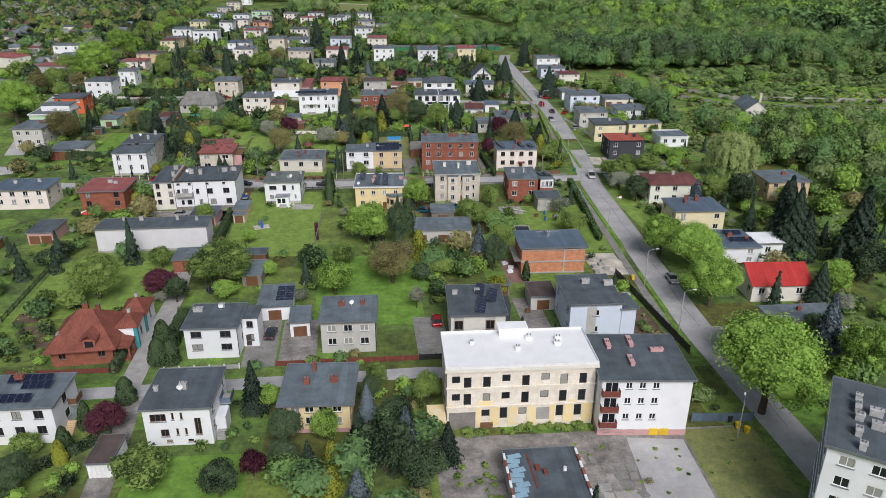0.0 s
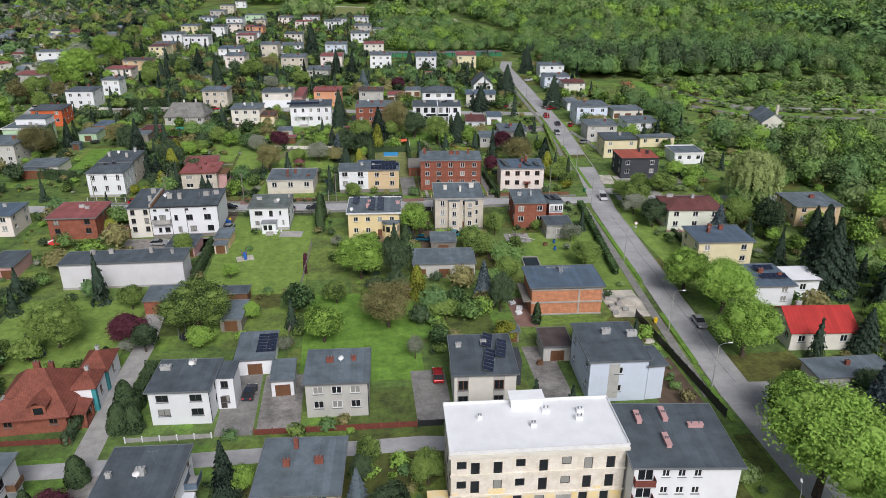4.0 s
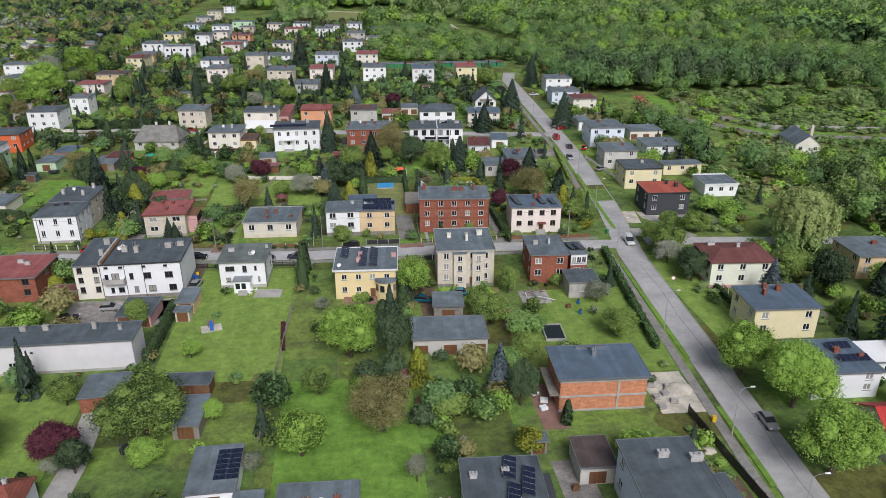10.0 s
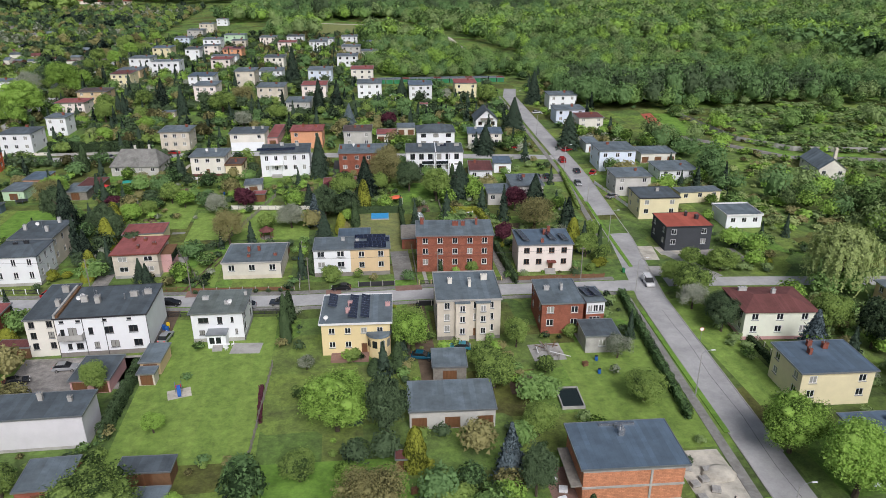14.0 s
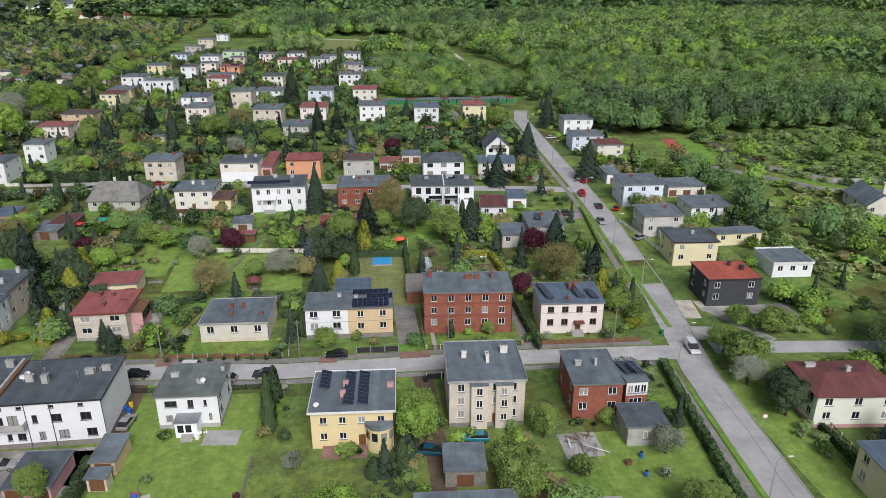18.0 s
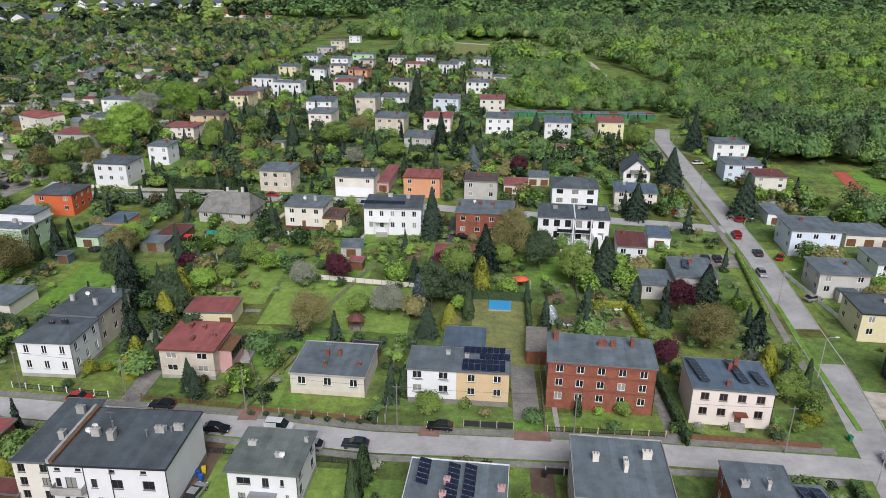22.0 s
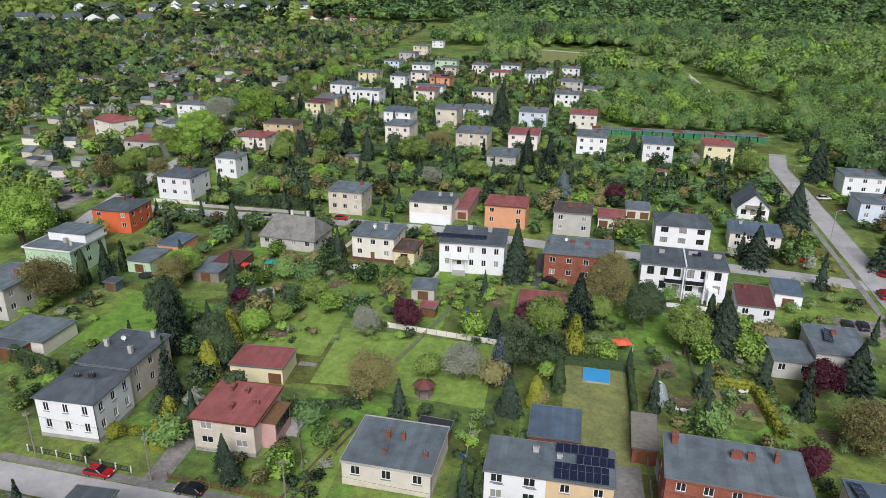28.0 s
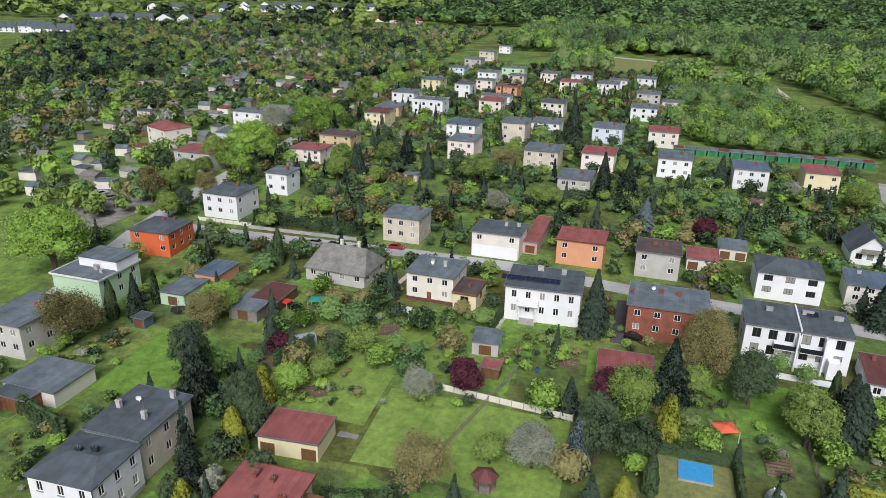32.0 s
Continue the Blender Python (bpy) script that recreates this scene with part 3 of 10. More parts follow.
def window_meshes(w, h, mat, style):
    key = (round(w, 2), round(h, 2), mat.name, style)
    if key not in SHARED:
        f = 0.085
        k = 0 if style == "single" or w <= 0.9 else 2 if w > 1.9 else 1
        lights = [(f + (w - f) * i / (k + 1), (w - f) * (i + 1) / (k + 1), f, h - f) for i in range(k + 1)]
        me = bpy.data.meshes.new("window")
        bm = bmesh.new()
        facade(bm, (-w / 2, 0.05), (w / 2, 0.05), 0.0, h, lights, 0.09)
        bm.to_mesh(me)
        bm.free()
        me.materials.append(mat)
        sm = bpy.data.meshes.new("window_sill")
        bm = boxes((-w / 2 - 0.08, w / 2 + 0.08, -0.14, 0.05, -0.08, -0.01))
        bm.to_mesh(sm)
        bm.free()
        sm.materials.append(ZINC)
        pm = bpy.data.meshes.new("pane")
        bm = boxes((-w / 2 + 0.05, w / 2 - 0.05, 0.09, 0.11, 0.05, h - 0.05))
        bm.to_mesh(pm)
        bm.free()
        pm.materials.append(GLASS)
        dm = bpy.data.meshes.new("door")
        bm = boxes((-w / 2, w / 2, 0.04, 0.1, 0, h), (-w / 2 + 0.12, w / 2 - 0.12, 0.02, 0.04, 0.15, h * 0.45), (-w / 2 + 0.12, w / 2 - 0.12, 0.02, 0.04, h * 0.52, h - 0.15))
        bm.to_mesh(dm)
        bm.free()
        dm.materials.append(mat)
        SHARED[key] = me, pm, dm, sm
    return SHARED[key]


def row_of(n, length, w, h, v, margin=1.2):
    """n openings of one size, evenly along a wall."""
    if n == 1:
        return [(length / 2 - w / 2, length / 2 + w / 2, v, v + h)]
    step = (length - 2 * margin - w) / max(n - 1, 1)
    return [(margin + i * step, margin + i * step + w, v, v + h) for i in range(n)]


def chimney(parent, x, y, z, w=0.9, d=0.5, h=1.0, mat=None, pots=2):
    c = part("chimney", boxes((-w / 2, w / 2, -d / 2, d / 2, -0.4, h), (-w / 2 - 0.06, w / 2 + 0.06, -d / 2 - 0.06, d / 2 + 0.06, h, h + 0.1)), mat or CHIMNEY_BRICK, parent, at=pose(x, y, z))
    for i in range(pots):
        px = (i - (pots - 1) / 2) * w / max(pots, 1)
        b = bmesh.new()
        tube(b, (px, 0, h + 0.08), (px, 0, h + 0.42), 0.1, 0.08, 6)
        part("chimney_pot", b, ZINC, c)
    return c


def dish(parent, x, y, z, rot=200):
    b = bmesh.new()
    tube(b, (0, 0, 0), (0, 0, 0.8), 0.03, 0.03, 6)
    ring = []
    for r, dep in ((0.0, 0.0), (0.28, 0.05), (0.45, 0.14)):
        ring.append([b.verts.new((r * math.cos(k * 0.6283), dep + 0.05, 0.85 + r * math.sin(k * 0.6283))) for k in range(10)])
    for p, q in zip(ring, ring[1:]):
        for k in range(10):
            b.faces.new((p[k], p[(k + 1) % 10], q[(k + 1) % 10], q[k]))
    bmesh.ops.remove_doubles(b, verts=b.verts, dist=0.001)
    part("satellite_dish", b, WHITE_METAL, parent, "white satellite dish", at=pose(x, y, z, 0, 0, rot))


def aerial(parent, x, y, z, h=2.2):
    b = bmesh.new()
    tube(b, (0, 0, -0.2), (0, 0, h), 0.03, 0.02, 5)
    tube(b, (-0.7, 0, h - 0.2), (0.7, 0, h - 0.2), 0.02, 0.02, 5)
    for i in range(5):
        tube(b, (-0.6 + 0.3 * i, -0.3, h - 0.2), (-0.6 + 0.3 * i, 0.3, h - 0.2), 0.012, 0.012, 4)
    part("aerial", b, ZINC, parent, at=pose(x, y, z))


def solar_row(parent, x, y, z, n, turn=0, w=1.0, h=1.65, tilt=14, step=None):
    """A row of n solar panels on a low rack."""
    if "solar" not in SHARED:
        me = bpy.data.meshes.new("solar_panel")
        b = boxes((-0.49, 0.49, -0.81, 0.81, 0.0, 0.035))
        b.to_mesh(me)
        b.free()
        me.materials.append(SOLAR)
        fr = bpy.data.meshes.new("panel_frame")
        b = boxes((-0.5, 0.5, -0.83, -0.8, -0.01, 0.045), (-0.5, 0.5, 0.8, 0.83, -0.01, 0.045), (-0.51, -0.48, -0.83, 0.83, -0.01, 0.045), (0.48, 0.51, -0.83, 0.83, -0.01, 0.045), (-0.4, -0.36, 0.6, 0.64, -0.42, 0), (0.36, 0.4, 0.6, 0.64, -0.42, 0))
        b.to_mesh(fr)
        b.free()
        fr.materials.append(CHROME)
        SHARED["solar"] = me, fr
    me, fr = SHARED["solar"]
    turned = pose(x, y, z, 0, 0, turn)
    for i in range(n):
        at = turned @ pose((i - (n - 1) / 2) * (step or 1.03), 0, 0.42 if tilt else 0.06, tilt, 0, 0)
        p = piece("solar_panel", me, None, parent, at=at)
        piece("panel_frame", fr, None, p)


def flat_roof(root, w, d, h, mat, over, edge, rim=0.0):
    W, D = w / 2 + over, d / 2 + over
    roof = part("roof", boxes((-W, W, -D, D, h - 0.18, h)), mat, root)
    e, r = 0.09, 0.07 + rim
    part("roof_edging", boxes((-W - e, W + e, -D - e, -D, h - 0.2, h + r), (-W - e, W + e, D, D + e, h - 0.2, h + r), (-W - e, -W, -D, D, h - 0.2, h + r), (W, W + e, -D, D, h - 0.2, h + r)), edge, roof)
    return roof


def gable_roof(root, w, d, h, rise, mat, over, along="x", hip=0.0, wall=None):
    """A pitched roof with its ridge along x or y; hip: how far the ridge ends draw in."""
    W, D = w / 2 + over, d / 2 + over
    if along == "y":
        W, D = D, W
    drop = rise * over / max(D - over, 0.1)
    t = 0.16
    b = bmesh.new()
    lo = h - drop
    def shell(z):
        return [b.verts.new(p) for p in ((-W, -D, lo + z), (W, -D, lo + z), (W, D, lo + z), (-W, D, lo + z), (-W + hip, 0, h + rise + z), (W - hip, 0, h + rise + z))]
    top, under = shell(t), shell(0)
    for f in ((0, 1, 5, 4), (2, 3, 4, 5)):
        b.faces.new([top[i] for i in f])
        b.faces.new([under[i] for i in reversed(f)])
    if hip:
        for f in ((1, 2, 5), (3, 0, 4)):
            b.faces.new([top[i] for i in f])
            b.faces.new([under[i] for i in reversed(f)])
        ring = (0, 1, 2, 3)
    else:
        ring = (0, 1, 5, 2, 3, 4)
    for i, j in zip(ring, ring[1:] + ring[:1]):
        b.faces.new((top[i], under[i], under[j], top[j]))
    bmesh.ops.recalc_face_normals(b, faces=b.faces)
    turn = pose(0, 0, 0, 0, 0, 90 if along == "y" else 0)
    roof = part("roof", b, mat, root, at=turn)
    if not hip and wall is not None:
        for s in (-1, 1):
            g = bmesh.new()
            x = s * (W - over)
            pts = [(x, -(D - over), h), (x, D - over, h), (x, 0, h + rise)]
            q = [g.verts.new(p) for p in pts] + [g.verts.new((p[0] - s * 0.2, p[1], p[2])) for p in pts]
            g.faces.new(q[:3])
            g.faces.new(q[:2:-1])
            for i in range(3):
                g.faces.new((q[i], q[(i + 1) % 3], q[3 + (i + 1) % 3], q[3 + i]))
            bmesh.ops.recalc_face_normals(g, faces=g.faces)
            part("gable", g, wall, root, at=turn)
    return roof


def house(x, y, rot, w, d, h, label, wall=WHITE, roof=DARK_FELT, shape="flat", rows=2, front=3, right=2, left=0, back=0, win=(1.3, 1.35), frame=FRAME_WHITE,
          over=0.35, edge=None, plinth=None, base=0.9, door="", chimneys=((0.15, 0.1),), stack=None, rise=2.5, hip=0.0, rim=0.0, name="house", category="house", style="", skip=(), group="", openings=None):
    """A house on the ground with its walls, openings, roof and chimneys. front, right, left, back: openings in a row on each side."""
    root = thing(name, x, y, rot, label, category, group)
    FOOT.append((x, y, rot, w, d))
    W, D = w / 2 - over, d / 2 - over
    top = h - 0.18 if shape == "flat" else h
    sides = {"front": ((-W, -D), (W, -D), front), "right": ((W, -D), (W, D), right), "back": ((W, D), (-W, D), back), "left": ((-W, D), (-W, -D), left)}
    b = bmesh.new()
    storey = (top - base) / max(rows, 1)
    made = []
    for side, (p, q, n) in sides.items():
        length = math.dist(p, q)
        holes = []
        own = (openings or {}).get(side, ())
        for u, v, ow, oh in own:
            holes.append((u * length - ow / 2, u * length + ow / 2, v, v + oh, "door" if v < 0.5 and ow < 1.5 else "window"))
        for r in range(0 if own else rows):
            v = base + r * storey + storey * 0.28
            hh = min(win[1], storey * 0.6)
            if n:
                for i, o in enumerate(row_of(n, length, win[0], hh, v, min(1.3, length * 0.12))):
                    if (side, r, i) in skip:
                        continue
                    if door == side and r == 0 and i == n // 2:
                        o = (o[0], o[0] + 1.05, 0.25, 2.35)
                        holes.append((*o, "door"))
                    else:
                        holes.append((*o, "window"))
        facade(b, p, q, -0.4, top, [o[:4] for o in holes])
        made.append((p, q, holes))
    bmesh.ops.remove_doubles(b, verts=b.verts, dist=0.001)
    part("wall", b, wall, root)
    for p, q, holes in made:
        ang = math.degrees(math.atan2(q[1] - p[1], q[0] - p[0]))
        at = pose(p[0], p[1], 0, 0, 0, ang)
        for s0, s1, v0, v1, what in holes:
            wm, pm, dm, sm = window_meshes(s1 - s0, v1 - v0, frame if what == "window" else FRAME_BROWN, style if what == "window" else "single")
            m = at @ pose((s0 + s1) / 2, 0, v0)
            if what == "door":
                piece("door", dm, None, root, at=m)
            else:
                if y > 500:
                    piece("window", pm, None, root, at=m @ pose(0, -0.07, 0))
                    continue
                o = piece("window", wm, None, root, at=m)
                piece("pane", pm, None, o)
                if y < 235 and style == "":
                    piece("window_sill", sm, None, o)
    if plinth is not None:
        g = 0.04
        part("plinth", boxes((-W - g, W + g, -D - g, -D + 0.02, -0.4, base * 0.75), (-W - g, W + g, D - 0.02, D + g, -0.4, base * 0.75), (-W - g, -W + 0.02, -D, D, -0.4, base * 0.75), (W - 0.02, W + g, -D, D, -0.4, base * 0.75)), plinth, root)
    if shape == "flat":
        r = flat_roof(root, w - 2 * over, d - 2 * over, h, roof, over, edge or ZINC, rim=rim)
    else:
        r = gable_roof(root, w - 2 * over, d - 2 * over, h, rise, roof, over, "y" if shape == "gable_y" else "x", hip, wall)
    for c in chimneys:
        u, v = c[0], c[1]
        z = h
        if shape != "flat":
            half = d / 2 if shape != "gable_y" else w / 2
            z = h + rise * (1 - abs(v * d if shape != "gable_y" else u * w) / half)
            if shape == "gable_y":
                u, v = c[1], -c[0]
                chimney(r, u * d, v * w, z, *(c[2:] or (0.7, 0.5, 1.0)), mat=stack, pots=2 if y < 262 else 0)
                continue
        chimney(r, u * w, v * d, z, *(c[2:] or (0.9, 0.5, 0.9)), mat=stack, pots=2 if y < 262 else 0)
    return root, r


def shed(x, y, rot, w, d, h, label, wall=GREYWOOD, roof=DARK_FELT, door="front", rise=0.0, name="garden_shed", category="shed", gate=FRAME_BROWN, doors=1, group=""):
    """A small outbuilding or garage with its gates."""
    root = thing(name, x, y, rot, label, category, group)
    FOOT.append((x, y, rot, w, d))
    W, D = w / 2 - 0.15, d / 2 - 0.15
    b = bmesh.new()
    gw = min(2.4, (2 * W - 0.4) / doors - 0.2)
    holes = row_of(doors, 2 * W, gw, min(2.1, h - 0.4), 0.02, 0.3) if door else []
    facade(b, (-W, -D), (W, -D), -0.3, h - 0.12, [(s, e, max(v0, 0.02), v1) for s, e, v0, v1 in holes])
    facade(b, (W, -D), (W, D), -0.3, h - 0.12, [])
    facade(b, (W, D), (-W, D), -0.3, h - 0.12, [])
    facade(b, (-W, D), (-W, -D), -0.3, h - 0.12, [])
    bmesh.ops.remove_doubles(b, verts=b.verts, dist=0.001)
    part("wall", b, wall, root)
    for s, e, v0, v1 in holes:
        g = bmesh.new()
        xs = [s - W + (e - s) * i / 12 for i in range(13)]
        lo = [g.verts.new((q, -D + (0.05 if i % 3 else 0.1), v0)) for i, q in enumerate(xs)]
        hi = [g.verts.new((q, -D + (0.05 if i % 3 else 0.1), v1)) for i, q in enumerate(xs)]
        for i in range(12):
            g.faces.new((lo[i], lo[i + 1], hi[i + 1], hi[i]))
        part("gate", g, gate, root)
    if rise:
        gable_roof(root, w - 0.5, d - 0.5, h - 0.12, rise, roof, 0.25, "x", 0.0, wall)
    else:
        flat_roof(root, w - 0.2, d - 0.2, h, roof, 0.12, ZINC)
    return root


# ---- the houses, row by row from the start of the flight ----
HOUSES = {}
HOUSES["A1"] = house(-53.6, 105.0, -2.4, 13.5, 8.7, 6.3, "white two-storey house with solar panels on its grey roof", roof=FELT, front=4, right=1, frame=FRAME_DARK, chimneys=((-0.05, 0.32, 1.2, 0.8, 0.9), ))
HOUSES["A2"] = house(-29.8, 103.0, -2.8, 9.9, 10.4, 6.4, "white cube house with slate grey flat roof and dark windows", roof=DARK_FELT, front=4, right=2, frame=FRAME_BROWN, win=(0.9, 1.3), openings={"front": ((0.22, 4.15, 2.2, 1.25), (0.44, 4.4, 0.35, 1.15), (0.57, 4.4, 0.35, 1.15), (0.48, 1.75, 0.35, 1.15), (0.61, 1.75, 0.35, 1.15), (0.29, 1.6, 1.15, 1.2), (0.8, 1.75, 0.9, 2.8), (0.34, 0.55, 0.8, 0.45), (0.66, 0.55, 0.8, 0.45))}, stack=OLD_WHITE, chimneys=((0.0, -0.02, 1.0, 0.7, 0.9), (-0.38, -0.05, 0.6, 0.5, 0.7)))
HOUSES["A3"] = house(-10.5, 103.6, -4.3, 11.0, 11.1, 5.2, "yellow house with a wide grey roof and a red corner", wall=YELLOW, roof=FELT, over=0.7, front=4, right=2, chimneys=((-0.1, 0.32, 0.5, 0.7, 1.4), (-0.17, -0.0, 0.8, 0.6, 0.9), (0.2, 0.03, 1.1, 0.5, 0.9)), plinth=ROSE)
HOUSES["A4"] = house(18.9, 101.5, -2.5, 21.9, 9.8, 10.6, "old three-storey tenement with peeling yellow stucco and a white roof", wall=OLD_STUCCO, roof=WHITE_ROOF, edge=WHITE_METAL, over=0.15, rows=3, front=8, right=0, left=3, back=5, win=(1.25, 1.75), style="single", frame=FRAME_DARK, rim=0.25, base=0.6, stack=WHITE_ROOF, chimneys=((-0.3, 0.15, 0.6, 0.4, 0.5), (0.0, -0.05, 0.7, 0.5, 0.5), (0.1, 0.25, 1.0, 0.8, 0.5), (0.28, 0.05, 0.9, 0.5, 0.5), (0.3, 0.2, 0.9, 0.5, 0.5)), openings={"front": ((0.137, 7, 1.1, 1.9), (0.266, 7, 1.1, 1.9), (0.527, 7, 1.1, 1.9), (0.785, 7, 1.1, 1.9), (0.915, 7, 1.1, 1.9), (0.137, 4.2, 1.1, 1.9), (0.266, 4.2, 1.1, 1.9), (0.527, 4.2, 1.1, 1.9), (0.785, 4.2, 1.1, 1.9), (0.915, 4.2, 1.1, 1.9), (0.385, 1.6, 1.1, 1.9), (0.77, 1.6, 1.1, 1.9), (0.895, 1.6, 1.1, 1.9), (0.06, 8, 1.2, 1.15), (0.395, 8, 1.2, 1.15), (0.658, 8, 1.2, 1.15), (0.06, 5, 1.2, 1.15), (0.395, 5, 1.2, 1.15), (0.658, 5, 1.2, 1.15), (0.262, 2.1, 1.2, 1.15), (0.515, 2.2, 1.2, 1.15))}, name="tenement", category="building")
HOUSES["A5"] = house(36.5, 98.7, -6.5, 13.5, 12.7, 9.6, "white block of flats with a pink base and dark flat roof", rows=3, front=4, right=2, win=(1.2, 1.0), openings={"front": ((0.3, 2.75, 0.95, 1.05), (0.45, 2.75, 0.95, 1.05), (0.6, 2.75, 0.95, 1.05), (0.3, 5.45, 0.95, 1.05), (0.45, 5.45, 0.95, 1.05), (0.6, 5.45, 0.95, 1.05), (0.3, 8, 0.95, 1.05), (0.45, 8, 0.95, 1.05), (0.6, 8, 0.95, 1.05), (0.11, 2.1, 1.9, 1.7), (0.11, 4.75, 1.9, 1.7), (0.11, 7.4, 1.9, 1.7), (0.1, 0.6, 0.9, 0.45), (0.24, 0.6, 0.9, 0.45), (0.38, 0.6, 0.9, 0.45))}, base=1.3, plinth=ROSE, stack=ROSE, chimneys=((-0.28, 0.25, 0.6, 2.2, 0.45), (-0.02, 0.3, 0.6, 2.6, 0.45), (-0.1, -0.12, 0.6, 2.4, 0.45), (0.24, 0.12, 1.9, 0.6, 0.4)), name="block_of_flats", category="building")
HOUSES["A6"] = house(60.8, 69.5, -36.8, 24.0, 15.5, 15.0, "white five-storey block of flats with a dark grey roof", rows=5, front=7, left=7, win=(1.6, 1.3), stack=OLD_WHITE, chimneys=((-0.38, 0.24, 0.7, 0.5, 0.8), (-0.38, 0.1, 0.6, 2.2, 0.8), (-0.37, -0.04, 0.9, 0.8, 0.8), (-0.3, 0.08, 1.4, 0.8, 0.8), (-0.29, -0.1, 1.4, 0.8, 0.8), (-0.37, -0.24, 0.7, 1.2, 0.8), (-0.35, -0.41, 0.7, 0.9, 0.8)), name="block_of_flats", category="building", rim=0.1)
HOUSES["Agar"] = (shed(-39.0, 95.2, -4.0, 3.4, 6.0, 2.6, "small garage with a brown roof and white gate", wall=WHITE, roof=BROWN_FELT, gate=WHITE_METAL, name="garage", category="garage"),)
HOUSES["Alow"] = (shed(18.9, 81.0, -2.5, 9.8, 14.0, 3.0, "low workshop with a dark patched roof and blue sheets", wall=GREY, roof=DARK_FELT, name="workshop", category="building", doors=2),)
HOUSES["B0"] = house(-51.0, 127.0, 2.0, 11.6, 13.0, 3.6, "brick house with a brown-red tiled hip roof and dormer", wall=BRICK, roof=RED_TILE, shape="hip", rise=4.0, hip=4.6, over=0.9, front=2, right=1, win=(1.2, 1.1), frame=FRAME_BROWN, rows=1, base=0.6, chimneys=((-0.05, 0.15, 0.9, 0.6, 1.2), (0.1, 0.2, 0.7, 0.6, 1.0)))
HOUSES["B1"] = house(-29.2, 125.3, -3.4, 9.5, 9.0, 6.0, "white cube house with dark grey flat roof beside a driveway", front=2, right=1, win=(1.8, 1.2), frame=FRAME_DARK, stack=OLD_WHITE, chimneys=((-0.35, 0.2, 1.6, 0.8, 0.6), (0.05, 0.35, 1.0, 0.7, 0.6)))
HOUSES["Bg1"] = (shed(-20.2, 138.0, 0.1, 6.5, 9.4, 3.0, "garage with grey roof carrying a long rack of solar panels", wall=WHITE, roof=FELT, name="garage", category="garage"),)
HOUSES["Bg2"] = (shed(-15.1, 129.8, 0.5, 3.8, 6.4, 3.0, "small white garage with a brown gate and grey roof", wall=WHITE, roof=FELT, name="garage", category="garage"),)
HOUSES["B2"] = house(-6.1, 124.9, -2.8, 10.0, 9.8, 6.2, "pale grey cube house with six white windows and flat roof", wall=GREY, roof=FELT, front=3, right=2, base=0.9, chimneys=((-0.13, 0.12, 1.1, 0.6, 0.7), (0.24, 0.15, 0.7, 0.5, 0.7)), win=(1.5, 1.3))
HOUSES["B3"] = house(16.6, 125.2, -3.8, 10.2, 12.0, 6.5, "modern grey and white house with solar panels on its flat roof", wall=OFFWHITE, roof=DARK_FELT, front=0, stack=OLD_WHITE, chimneys=((-0.35, 0.2, 0.9, 0.6, 0.6), (0.05, 0.25, 0.9, 0.6, 0.6)))
HOUSES["B4"] = house(37.5, 124.9, -2.9, 9.9, 12.1, 7.6, "pale blue and white house with a dark grey flat roof", wall=BLUISH, front=1, right=1, left=2, win=(1.3, 1.2), stack=OLD_WHITE, chimneys=((0.0, 0.2, 1.4, 0.7, 0.8), (0.4, 0.12, 1.6, 0.8, 0.8)))
HOUSES["B4x"] = house(43.2, 121.7, 1.4, 3.4, 5.9, 6.4, "pale blue side wing with a dark grey flat roof", wall=BLUISH, front=0, right=0, chimneys=(), name="house_wing")
HOUSES["C0"] = house(-51.0, 173.0, -1.2, 25.0, 6.8, 5.8, "long windowless grey-white house wall under a dark roof", wall=LILAC, roof=DARK_FELT, stack=CONCRETE, front=0, right=0, back=6, over=0.2, chimneys=((-0.28, 0.25, 1.0, 0.5, 0.8), (-0.13, 0.25, 0.9, 0.5, 0.9), (0.2, 0.2, 0.7, 0.5, 1.2), (0.38, 0.1, 0.6, 0.5, 0.8)))
HOUSES["C0g"] = (shed(-40.7, 160.4, 0.6, 6.7, 6.7, 3.0, "low brick garage with a dark grey flat roof", wall=BRICK, roof=FELT, name="garage", category="garage"),)
HOUSES["C1"] = house(37.5, 152.2, -3.3, 14.6, 9.9, 6.2, "unfinished house of orange hollow bricks with grey roof", wall=HOLLOW_BRICK, roof=BLUE_SHEET, over=0.45, front=0, right=0, chimneys=((0.0, 0.2, 0.8, 0.8, 0.9),), stack=CHROME)
HOUSES["c2"] = (shed(16.1, 170.9, -3.8, 13.6, 8.4, 3.4, "low grey flat-roofed outbuilding with patched walls", wall=GREY, roof=FELT, name="outbuilding", category="shed", doors=3),)
HOUSES["c3"] = (shed(17.5, 182.8, -4.8, 6.0, 6.2, 3.0, "low grey garden garage with timber front", wall=GREYWOOD, roof=FELT, name="outbuilding", category="shed"),)
